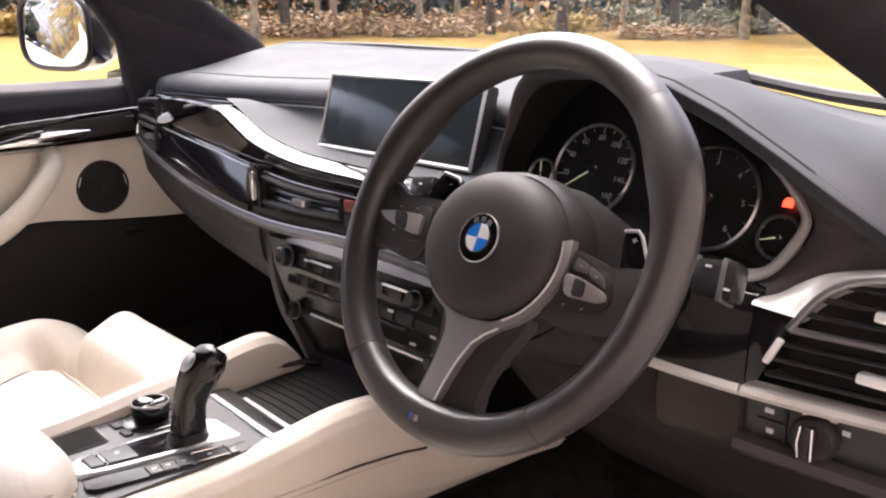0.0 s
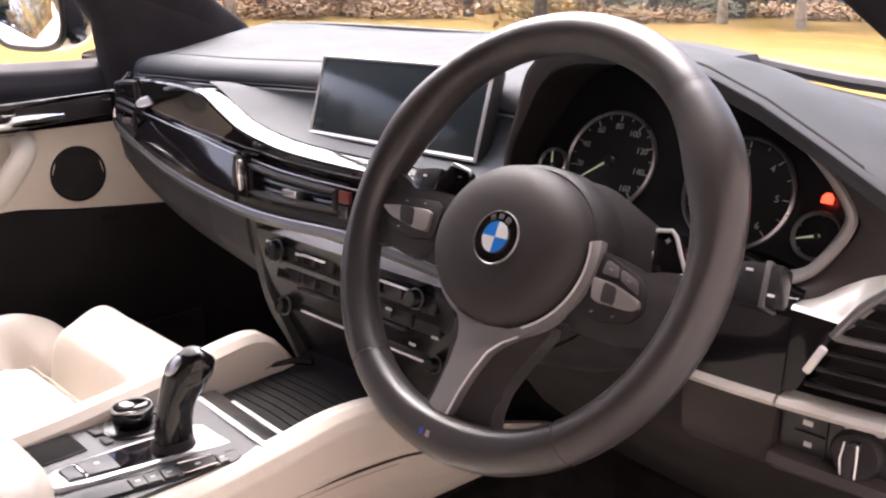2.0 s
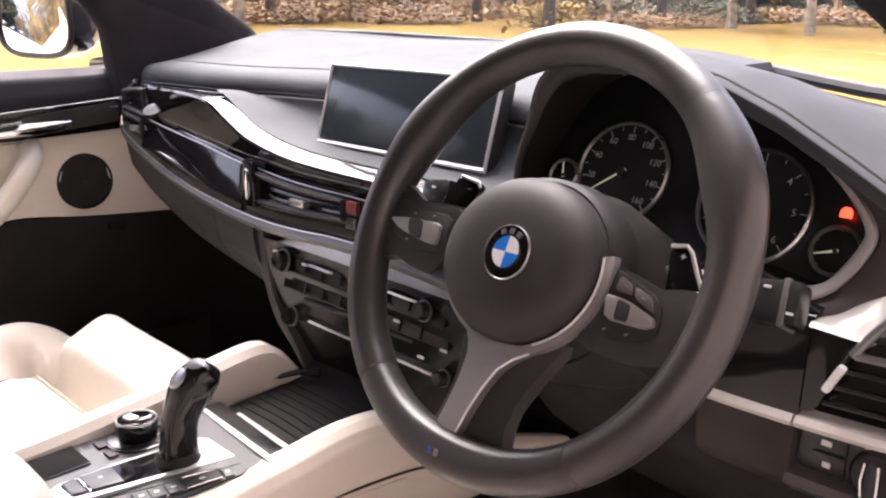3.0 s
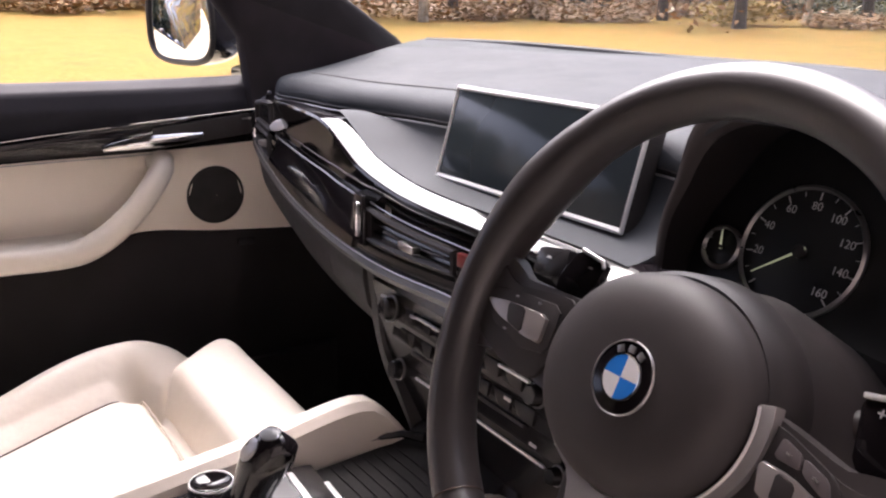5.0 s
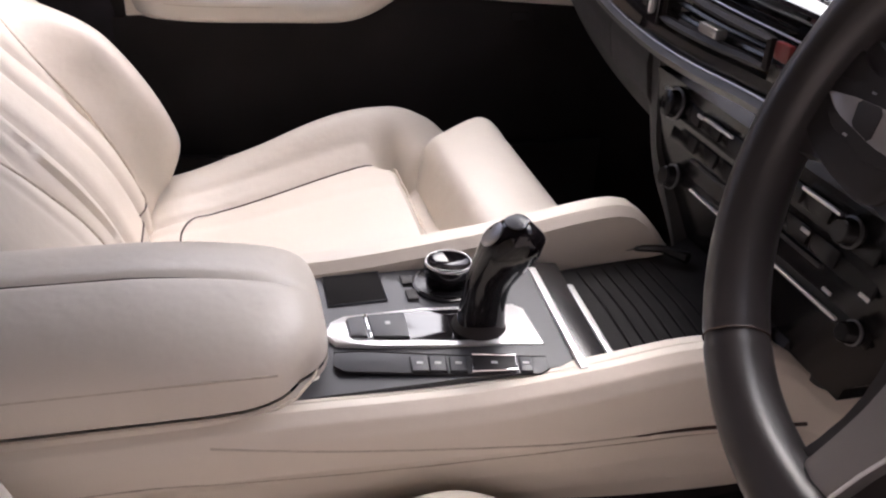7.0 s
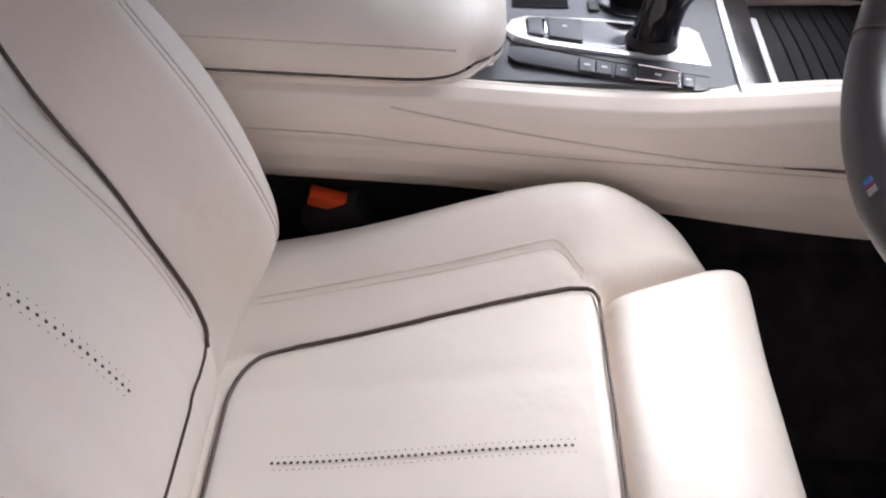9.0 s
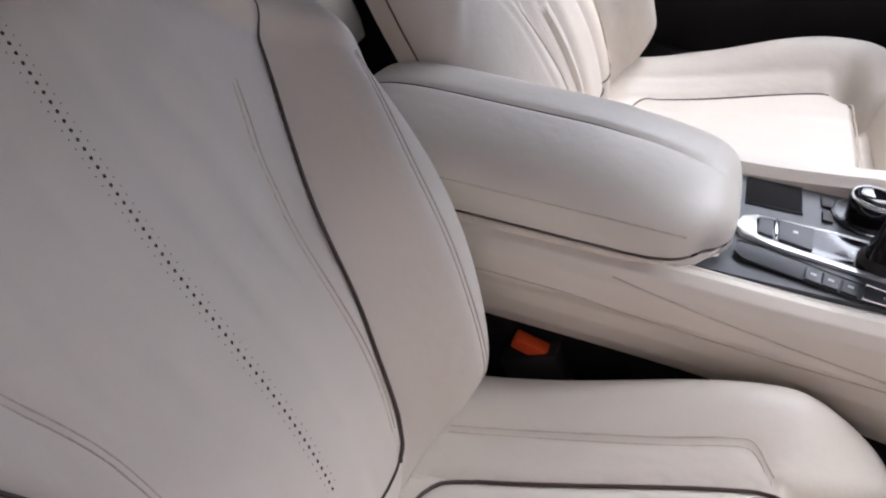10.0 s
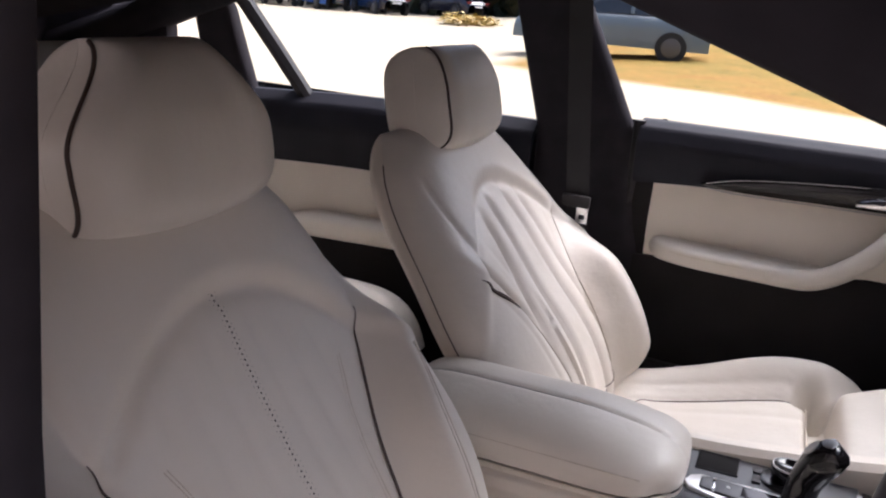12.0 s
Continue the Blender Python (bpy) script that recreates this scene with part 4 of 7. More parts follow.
for o in ([(0.0890, -0.0016), (0.1004, -0.0056), (0.1018, -0.0128), (0.0875, -0.0120)], [(0.1015, -0.0060), (0.1158, -0.0106), (0.1204, -0.0208), (0.1036, -0.0137)]):
    spoke_plate("wheel_button", flat(o), 0.0032, 0.0018, KEYCAP, "satin grey button", 0.0006)
    part("printed_mark", rbox(0.0032, 0.0010, 0.0004, 0.0001, WM @ pose(sum(p[0] for p in o) / 4, sum(p[1] for p in o) / 4, 0.0053, 0, 0, -15)), SILVER, wheel)
spoke_plate("switch_plate", flat([(0.0825, -0.0156), (0.0986, -0.0161), (0.1220, -0.0232), (0.1238, -0.0282), (0.1172, -0.0318), (0.0872, -0.0321)]), 0.0032, 0.0034, ROCK, "silver rocker switch", 0.0010)
spoke_plate("switch_centre", flat([(0.0935, -0.0170), (0.1040, -0.0190), (0.1050, -0.0305), (0.0945, -0.0310)]), 0.0052, 0.0022, PLASTIC, "", 0.0006)
for x, y in ((0.0885, -0.0385), (0.1055, -0.0380)):
    part("printed_mark", rbox(0.0026, 0.0014, 0.0004, 0.0001, WM @ pose(x, y, 0.0036, 0, 0, 30)), SILVER, wheel)
spoke_plate("button_pod", [(-0.1470, 0.0050), (-0.1200, 0.0090), (-0.0760, 0.0110), (-0.0750, -0.0200), (-0.1000, -0.0240), (-0.1350, -0.0150)], 0.0015, 0.0018, HUBM, "black button field", 0.0008)
spoke_plate("switch_plate", [(-0.1430, -0.0027), (-0.1208, 0.0005), (-0.0830, 0.0022), (-0.0815, -0.0160), (-0.0957, -0.0158), (-0.1300, -0.0098)], 0.0030, 0.0034, ROCK, "slim silver rocker switch", 0.0010)
spoke_plate("switch_centre", [(-0.1200, 0.0003), (-0.1030, 0.0010), (-0.0990, -0.0150), (-0.1150, -0.0122)], 0.0050, 0.0022, PLASTIC, "", 0.0006)
for x, y in ((-0.118, 0.0055), (-0.096, 0.0070), (-0.118, -0.0170)):
    part("printed_mark", rbox(0.0030, 0.0012, 0.0004, 0.0001, WM @ pose(x, y, 0.0034)), SILVER, wheel)
part("arm_line", tube([WM @ Vector((x, y, -0.001)) for x, y in ((-0.1440, 0.0115), (-0.1266, 0.0164), (-0.0976, 0.0169), (-0.0720, 0.0162))], 0.0008, 5), SILVER, wheel)
# silver band under the airbag cover and the lower spoke
band_o = [(0.0045 + (0.0795 - 0.004 * k) * math.cos(radians(a)), -0.009 + (0.0715 - 0.002 * k) * math.sin(radians(a))) for a, k in zip(np.linspace(15, -70, 22), np.linspace(0, 1, 22))]
band_i = [(0.0045 + 0.0705 * math.cos(radians(a)), -0.009 + 0.0630 * math.sin(radians(a))) for a in np.linspace(-70, 15, 22)]
spoke_plate("silver_band", (band_o + band_i)[::-1], -0.001, 0.008, SPOKE, "silver trim round the airbag cover", 0.0006)
part("band_edge", tube([WM @ Vector((0.0045 + 0.0712 * math.cos(radians(a)), -0.009 + 0.0638 * math.sin(radians(a)), 0.0072)) for a in np.linspace(14, -60, 24)], 0.0010, 6), SATINC, wheel, "bright inner edge")
bl_o = [(0.0045 + 0.0730 * math.cos(radians(a)), -0.009 + 0.0655 * math.sin(radians(a))) for a in np.linspace(-190, -100, 22)]
bl_i = [(0.0045 + 0.0705 * math.cos(radians(a)), -0.009 + 0.0630 * math.sin(radians(a))) for a in np.linspace(-100, -190, 22)]
spoke_plate("silver_edge", bl_o + bl_i, -0.001, 0.006, SPOKE, "", 0.0004)
spoke_plate("lower_spoke_silver", [(-0.0250, -0.0665), (-0.0165, -0.0740), (-0.0130, -0.0840), (-0.0135, -0.1050), (-0.0165, -0.1250), (-0.0200, -0.1405), (-0.0100, -0.1425), (0.0000, -0.1425), (0.0040, -0.1250), (0.0100, -0.1060), (0.0180, -0.0890), (0.0280, -0.0790), (0.0400, -0.0700), (0.0300, -0.0680), (0.0050, -0.0715)], -0.002, 0.0095, SPOKE, "broad silver lower spoke", 0.0006)
part("spoke_line", tube([WM @ Vector((x, y, 0.0072)) for x, y in ((0.0002, -0.1420), (0.0042, -0.1245), (0.0102, -0.1058), (0.0182, -0.0888), (0.0285, -0.0785), (0.0400, -0.0712))], 0.0010, 6), SATINC, wheel, "bright spoke edge")
spoke_plate("lower_spoke", [(-0.034, -0.056), (-0.022, -0.110), (-0.038, -0.158), (0.040, -0.158), (0.032, -0.120), (0.044, -0.090), (0.066, -0.050)], -0.016, 0.014, HUBM, "dark lower spoke", 0.004)
for k, mm in enumerate((BLUE, VIOLET, REDB, SILVER, SILVER)):
    part("badge_bar", rbox(0.0016 if k < 3 else 0.002, 0.0050, 0.0006, 0.0002, WM @ pose(-0.0095 + 0.0021 * k, -0.159, 0.0180, 4, 0, 0)), mm, wheel)
# stalks
part("stalk", tube([WM @ Vector(p) for p in ((0.05, 0.012, -0.07), (0.12, 0.018, -0.068), (0.150, 0.015, -0.066))], [0.008, 0.009, 0.010], 10), PLASTIC, wheel, "black indicator stalk")
part("stalk_end", rbox(0.034, 0.030, 0.022, 0.005, WM @ pose(0.166, 0.014, -0.064, 0, 0, 6)), SATIN, wheel)
part("stalk_ring", rbox(0.004, 0.032, 0.024, 0.001, WM @ pose(0.173, 0.0145, -0.064, 0, 0, 6)), SILVER, wheel)
part("printed_mark", rbox(0.005, 0.0018, 0.0006, 0.0001, WM @ pose(0.160, 0.022, -0.0525)), WHITE, wheel)
part("printed_mark", rbox(0.005, 0.0018, 0.0006, 0.0001, WM @ pose(0.179, 0.008, -0.0525)), WHITE, wheel)
part("stalk", tube([WM @ Vector(p) for p in ((-0.05, 0.020, -0.06), (-0.12, 0.030, -0.058), (-0.150, 0.032, -0.056))], [0.008, 0.010, 0.011], 10), PLASTIC, wheel, "black wiper stalk")
part("stalk_end", rbox(0.034, 0.022, 0.024, 0.006, WM @ pose(-0.153, 0.036, -0.054, 0, 0, 8)), SATIN, wheel)
for dx in (-0.012, 0.004):
    part("printed_mark", rbox(0.004, 0.0016, 0.0006, 0.0001, WM @ pose(-0.158 + dx, 0.038, -0.0418)), WHITE, wheel)

# ---- centre console ----
console = thing("centre_console", "ivory leather centre console with graphite control panel", "centre console")
ZC = 0.797


def edge_r(y):
    return curve3(y, [(-0.6, 0.045), (-0.30, 0.045), (-0.10, 0.046), (0.0, 0.047), (0.08, 0.044), (0.20, 0.034), (0.5, 0.03)])


def top_r(y):
    return curve3(y, [(-0.6, 0.792), (-0.26, 0.795), (-0.10, 0.794), (0.0, 0.804), (0.07, 0.811), (0.13, 0.806), (0.165, 0.796), (0.19, 0.779), (0.215, 0.755), (0.25, 0.735), (0.33, 0.706), (0.46, 0.660), (0.50, 0.645)])


def low_r(y):
    return curve3(y, [(-0.6, 0.682), (-0.4, 0.678), (-0.2, 0.673), (-0.03, 0.655), (0.08, 0.640), (0.17, 0.627), (0.30, 0.618), (0.5, 0.605)])


def con_side(u, v):
    y = -0.62 + 1.11 * u
    x0, T, B = edge_r(y), top_r(y), low_r(y)
    h = T - B
    pr = [(x0 - 0.012, T - 0.010), (x0 - 0.006, T - 0.001), (x0 + 0.004, T + 0.001), (x0 + 0.013, T - 0.006), (x0 + 0.019, T - 0.018), (x0 + 0.0215, T - 0.36 * h), (x0 + 0.0155, T - 0.46 * h), (x0 + 0.013, T - 0.60 * h), (x0 + 0.004, T - 0.80 * h), (x0 - 0.008, B + 0.004), (x0 - 0.022, B)]
    k = v * (len(pr) - 1)
    i = min(int(k), len(pr) - 2)
    f = k - i
    f = f * f * (3 - 2 * f) * 0.4 + f * 0.6
    return (pr[i][0] + (pr[i + 1][0] - pr[i][0]) * f, y, pr[i][1] + (pr[i + 1][1] - pr[i][1]) * f)


def side_line(y0, y1, zz, n=30, lift=0.0004):
    """A line on the padded side panel at the heights zz(y)."""
    out = []
    for y in np.linspace(y0, y1, n):
        p = min((con_side((y + 0.62) / 1.11, k / 80) for k in range(24, 73)), key=lambda q: abs(q[2] - zz(y)))
        out.append((p[0] + lift, y, zz(y)))
    return out


crease = lambda y: curve3(y, [(-0.40, 0.786), (-0.32, 0.784), (-0.2, 0.766), (-0.08, 0.752), (0.03, 0.744), (0.09, 0.740), (0.20, 0.722)])
part("side_panel_driver", slab(con_side, 90, 60, (-0.012, 0, -0.002)), IVORY_SIDE, console, "padded ivory side panel")
part("lower_side", slab(lambda u, v: (edge_r(-0.62 + 1.11 * u) - 0.026 - 0.01 * (1 - v), -0.62 + 1.11 * u, 0.40 + (low_r(-0.62 + 1.11 * u) - 0.392) * v), 40, 4, (-0.02, 0, 0)), CARPET, console, "black carpeted lower side")
part("side_seam", tube(side_line(-0.30, 0.03, crease), 0.0008, 5), STITCH, console)
part("side_seam", tube(side_line(-0.42, 0.16, lambda y: crease(y) - 0.030 + 0.02 * smooth(y, -0.30, 0.0)), 0.0006, 5), STITCH, console)
part("side_seam", tube(side_line(0.03, 0.20, crease), [0.0006 + 0.0014 * min(1, k / 8) for k in range(30)], 5), PIPING, console)


def edge_l(y):
    return curve3(y, [(-0.6, -0.150), (-0.2, -0.152), (0.0, -0.148), (0.10, -0.150), (0.16, -0.146), (0.22, -0.12)])


def top_l(y):
    return curve3(y, [(-0.6, 0.80), (-0.2, 0.807), (-0.06, 0.824), (0.0, 0.834), (0.05, 0.843), (0.090, 0.8465), (0.112, 0.840), (0.130, 0.822), (0.150, 0.796), (0.17, 0.765)])


def con_left(u, v):
    y = -0.62 + 0.79 * u
    x0, z0 = edge_l(y), top_l(y)
    pr = [(x0 + 0.013, min(z0 - 0.006, 0.782)), (x0 + 0.0115, z0 - 0.005), (x0 + 0.007, z0 - 0.0005), (x0 - 0.013, z0 - 0.001), (x0 - 0.021, z0 - 0.009), (x0 - 0.024, 0.74), (x0 - 0.01, 0.62), (x0, 0.42)]
    k = v * (len(pr) - 1)
    i = min(int(k), len(pr) - 2)
    f = k - i
    return (pr[i][0] + (pr[i + 1][0] - pr[i][0]) * f, y, pr[i][1] + (pr[i + 1][1] - pr[i][1]) * f)


part("side_panel_passenger", slab(con_left, 50, 36, (0.004, 0, -0.004)), IVORY_SIDE, console, "padded ivory side panel")

part("control_panel", slab(lambda u, v: (edge_l(-0.23 + 0.235 * v) + 0.010 + (edge_r(-0.23 + 0.235 * v) - edge_l(-0.23 + 0.235 * v) - 0.022) * u, -0.24 + 0.235 * v, 0.7935 + 0.006 * v), 10, 10, (0, 0, -0.03)), CONSOLE, console, "graphite control panel")
CP = lambda x, y, dz=0.0: (x, y, 0.7935 + 0.006 * (y + 0.24) / 0.235 + dz)
# key tray
part("tray", rbox(0.0475, 0.051, 0.003, 0.001, pose(*CP(-0.1102, -0.1725, 0.0004))), TRAY, console, "dark recessed tray")
part("tray_rim", tube([CP(x, y, 0.0012) for x, y in ((-0.1345, -0.1985), (-0.0862, -0.1985), (-0.0862, -0.1468), (-0.1345, -0.1468))], 0.0009, 5, closed=True), CONSOLE, console)
# shifter surround: chrome frame round a glossy field
sur = [(-0.0400, -0.2065), (-0.0560, -0.2005), (-0.0635, -0.1880), (-0.0642, -0.1200), (-0.0585, -0.0410), (-0.0500, -0.0335), (0.0030, -0.0325), (0.0035, -0.0370), (-0.0030, -0.0750), (-0.0075, -0.1100), (-0.0175, -0.1710), (-0.0265, -0.2000)]
part("shifter_surround", plate(sur[::-1], 0.0050, 0.0012, pose(0, 0, 0.7945)), SATINC, console, "satin chrome shifter surround")
inn = [(-0.0560, -0.1880), (-0.0600, -0.1720), (-0.0595, -0.1200), (-0.0550, -0.0600), (-0.0090, -0.0680), (-0.0120, -0.1000), (-0.0255, -0.1700), (-0.0310, -0.1880)]
part("shifter_field", plate(inn[::-1], 0.0012, 0.0004, pose(0, 0, 0.7988)), GLOSS, console, "piano black shifter field")
part("start_button", plate([(-0.0560, -0.1865), (-0.0300, -0.1865), (-0.0275, -0.1735), (-0.0580, -0.1735)], 0.0034, 0.0010, pose(0, 0, 0.7990)), CONSOLE, console)
part("button_divider", rbox(0.0325, 0.0018, 0.004, 0.0006, pose(-0.0430, -0.1710, 0.8005)), CHROME, console)
part("park_brake_switch", plate([(-0.0580, -0.1690), (-0.0265, -0.1690), (-0.0215, -0.1400), (-0.0570, -0.1380)], 0.0034, 0.0010, pose(0, 0, 0.7990)), CONSOLE, console)
part("printed_mark", rbox(0.0042, 0.0042, 0.0006, 0.0002, pose(-0.0425, -0.1545, 0.8027)), WHITE, console)
# driver-side button strip
strip = [(-0.0140, -0.2030), (-0.0120, -0.1800), (0.0080, -0.1000), (0.0195, -0.0375), (0.0370, -0.0400), (0.0405, -0.0480), (0.0395, -0.0570), (0.0290, -0.1200), (0.0120, -0.1980), (0.0040, -0.2050)]
part("button_strip", plate(strip[::-1], 0.0012, 0.0005, pose(0, 0, 0.7972)), CONSOLE, console)
part("button_strip_edge", tube([(x, y, 0.7985) for x, y in strip], 0.0006, 5, closed=True), PLASTIC, console)
for o, m in (([(0.0040, -0.1450), (0.0062, -0.1318), (0.0244, -0.1340), (0.0221, -0.1468)], CONSOLE), ([(0.0065, -0.1305), (0.0088, -0.1174), (0.0267, -0.1205), (0.0246, -0.1328)], CONSOLE), ([(0.0094, -0.1143), (0.0112, -0.1010), (0.0296, -0.1048), (0.0274, -0.1176)], CONSOLE), ([(0.0110, -0.0955), (0.0182, -0.0630), (0.0348, -0.0670), (0.0312, -0.1000)], PLASTIC), ([(0.0190, -0.0595), (0.0205, -0.0500), (0.0384, -0.0540), (0.0368, -0.0630)], CONSOLE)):
    part("console_button", plate(o[::-1], 0.0030, 0.0008, pose(0, 0, 0.7980)), m, console)
    part("button_joint", tube([(x, y, 0.7987) for x, y in o], 0.0008, 5, closed=True), PLASTIC, console)
    cx, cy = sum(p[0] for p in o) / 4, sum(p[1] for p in o) / 4
    part("printed_mark", rbox(0.0028, 0.0050, 0.0005, 0.0001, pose(cx, cy, 0.8012, 0, 0, -14)), WHITE, console)
part("button_ring", tube([(x, y, 0.8012) for x, y in ((0.0100, -0.0965), (0.0178, -0.0620), (0.0358, -0.0660), (0.0318, -0.1010))], 0.0010, 6, closed=True), CHROME, console, "bright frame round a button")
# rotary controller
RC = pose(-0.103, -0.088, 0.797) @ Matrix.Diagonal((0.9, 0.9, 0.74, 1))
part("controller_base", turned([(0.036, 0.0), (0.036, 0.003), (0.032, 0.005)], 40, RC), SATIN, console)
part("controller_ring", turned([(0.0325, 0.0045), (0.0335, 0.0055), (0.0315, 0.0058)], 40, RC, cap=False), SATIN, console)
part("rotary_controller", turned([(0.021, 0.004), (0.023, 0.008), (0.024, 0.020), (0.025, 0.026), (0.0245, 0.031), (0.021, 0.0325), (0.018, 0.030), (0.0005, 0.0285)], 40, RC), GLOSS, console, "round menu controller knob")
part("controller_rim", turned([(0.0240, 0.0315), (0.0232, 0.0335), (0.0222, 0.0334)], 40, RC, cap=False), SILVER, console)
for dx, dy in ((-0.012, -0.036), (0.014, -0.036), (-0.03, 0.03)):
    part("console_button", rbox(0.016, 0.010, 0.003, 0.001, pose(*CP(-0.103 + dx, -0.088 + dy, 0.0015))), PLASTIC, console)


# gear lever
def lever(u, v):
    a = 2 * math.pi * u
    p = [(-0.030, -0.078, 0.800), (-0.030, -0.077, 0.820), (-0.029, -0.074, 0.842), (-0.027, -0.069, 0.858), (-0.024, -0.064, 0.872), (-0.020, -0.055, 0.884), (-0.017, -0.046, 0.889), (-0.0145, -0.036, 0.8885)]
    rx = [0.017, 0.0150, 0.0150, 0.0175, 0.0200, 0.0200, 0.0165, 0.004]
    ry = [0.021, 0.0190, 0.0185, 0.0200, 0.0215, 0.0200, 0.0160, 0.004]
    k = [i / 7 for i in range(8)]
    x, y, z = (curve3(v, list(zip(k, [q[i] for q in p]))) for i in range(3))
    b = curve3(v, list(zip(k, [0, 4, 12, 25, 42, 55, 70, 80])))
    c, s = math.cos(a), math.sin(a)
    wx, wy = curve3(v, list(zip(k, rx))) * math.copysign(abs(c) ** 0.85, c), curve3(v, list(zip(k, ry))) * math.copysign(abs(s) ** 0.85, s)
    return (x + wx, y + wy * math.cos(radians(b)), z - wy * math.sin(radians(b)) )


gear = part("gear_lever", surf(lever, 28, 40, close_u=True, cap=True), GLOSS, console, "glossy black gear selector lever")


def on_lever(uc, du, vc, dv, d):
    """A rounded patch that lies d over the lever's skin."""
    def f(p, q):
        a, b = 2 * p - 1, 2 * q - 1
        u, v = uc + du * a * math.sqrt(1 - b * b / 2), vc + dv * b * math.sqrt(1 - a * a / 2)
        o, e, g = (Vector(lever(*k)) for k in ((u, v), (u + 0.01, v), (u, v + 0.01)))
        return tuple(o + (e - o).cross(g - o).normalized() * d)
    return f


part("lever_inlay", slab(on_lever(0.74, 0.070, 0.615, 0.072, 0.0012), 12, 12, (0, 0, -0.003)), SILVER, gear, "satin silver inlay")
part("park_button", slab(on_lever(0.75, 0.085, 0.79, 0.075, 0.0010), 12, 12, (0, 0, -0.003)), CONSOLE, gear, "grey park button")
arc = on_lever(0.75, 0.095, 0.79, 0.085, 0.0008)
part("lever_line", tube([arc(0.5 + 0.5 * math.cos(radians(k)), 0.5 + 0.5 * math.sin(radians(k))) for k in range(5, 180, 12)], 0.0008, 5), CHROME, gear)
part("lever_boot", turned([(0.0235, 0.0), (0.0215, 0.004), (0.0185, 0.009)], 28, pose(-0.031, -0.079, 0.799)), PLASTIC, console)

# bright cross bars and ribbed storage cover
part("cross_bar", rbox(0.160, 0.007, 0.005, 0.0015, pose(-0.034, -0.009, 0.8005, 0, -1, -3.5)), SATINC, console, "satin chrome cross bar")
part("cover_front", rbox(0.170, 0.026, 0.010, 0.003, pose(-0.040, 0.0060, 0.7945, -4, 0, -3.5)), SATIN, console)
part("cross_bar", rbox(0.124, 0.006, 0.005, 0.0015, pose(-0.021, 0.0190, 0.7975, -4, -1, -3.2)), SATINC, console, "satin chrome cross bar")
part("storage_cover", slab(lambda u, v: (-0.122 + 0.161 * u - 0.02 * v, 0.022 + 0.158 * v, 0.789 + 0.004 * math.sin(math.pi * u) + 0.018 * smooth(v, 0.7, 1)), 8, 10, (0, 0, -0.02)), COVER, console, "dark roller cover of the cup holders")
for k in range(9):
    part("cover_rib", tube([(-0.116 - 0.0016 * k, 0.044 + 0.0135 * k, 0.7905), (-0.04, 0.0435 + 0.0135 * k, 0.794), (0.036 - 0.0016 * k, 0.043 + 0.0135 * k, 0.7905)], 0.0014, 5), COVER, console)
part("inner_edge", tube([(-0.137, 0.035, 0.792), (-0.138, 0.07, 0.796), (-0.136, 0.11, 0.800), (-0.125, 0.135, 0.803), (-0.10, 0.150, 0.805)], [0.0015, 0.003, 0.003, 0.004, 0.006], 6), SATIN, console)
part("console_throat", slab(lambda u, v: (-0.15 + 0.19 * u + 0.0 * v, 0.160 + 0.04 * v, 0.785 + 0.06 * v), 10, 6, (0, 0.02, -0.02)), PLASTIC, console)


# armrest lid
def armrest(u, v):
    y0, y1, xl, xr = -0.590, -0.206, -0.150, 0.052
    a, b = 2 * u - 1, 2 * v - 1
    aa, bb = math.sin(a * math.pi / 2), math.sin(b * math.pi / 2)
    x = (xl + xr) / 2 + (xr - xl) / 2 * aa * (1 - (0.30 if (bb > 0 and aa > 0) else 0.06) * abs(bb) ** 9)
    y = (y0 + y1) / 2 + (y1 - y0) / 2 * bb * (1 - (0.14 if (bb > 0 and aa > 0) else 0.05) * abs(aa) ** 4)
    e = max(0.0, (1 - abs(aa) ** 5.0)) ** (1 / 2.6) * max(0.0, (1 - abs(bb) ** 7)) ** (1 / 2.4)
    crown = 0.020 * (1 - ((x + 0.05) / 0.11) ** 2)
    z = 0.803 + (0.042 + crown - 0.010 * smooth(y, -0.36, -0.22)) * e
    z -= 0.0035 * gauss(x + 0.047, 0.004) * e
    return (x, y, z)


def armrest_low(u, v):
    p = armrest(u, v)
    return (p[0], p[1], 0.800 - 0.010 * (1 - abs(2 * u - 1) ** 6) * (1 - abs(2 * v - 1) ** 8))


bm = surf(armrest, 60, 60)
part("armrest_lid", bm, IVORY, console, "split ivory leather armrest lid")
part("armrest_base", slab(armrest_low, 30, 30, (0, 0, -0.018)), IVORY, console)
part("lid_gap", tube([(-0.047, y, armrest(0.51, (y + 0.590) / 0.377 * 0 + math.asin(max(-1, min(1, (y + 0.4015) / 0.1885 * 1.0))) / math.pi + 0.5)[2] - 0.0005) for y in np.linspace(-0.575, -0.222, 40)], 0.0012, 5), PIPING, console)
part("lid_lower_seam", tube([(0.0535, y, 0.8005) for y in np.linspace(-0.57, -0.29, 20)] + [(0.050, -0.252, 0.8005), (0.040, -0.237, 0.8005), (0.016, -0.221, 0.8005), (-0.02, -0.212, 0.8005)], 0.0012, 5), STITCH, console)
part("lid_stitch", tube([(0.047, y, 0.828) for y in np.linspace(-0.56, -0.25, 20)], 0.0009, 5), STITCH, console)
part("console_rear", rbox(0.16, 0.40, 0.10, 0.02, pose(-0.05, -0.40, 0.745)), IVORY_SIDE, console)

# ---- front seats ----


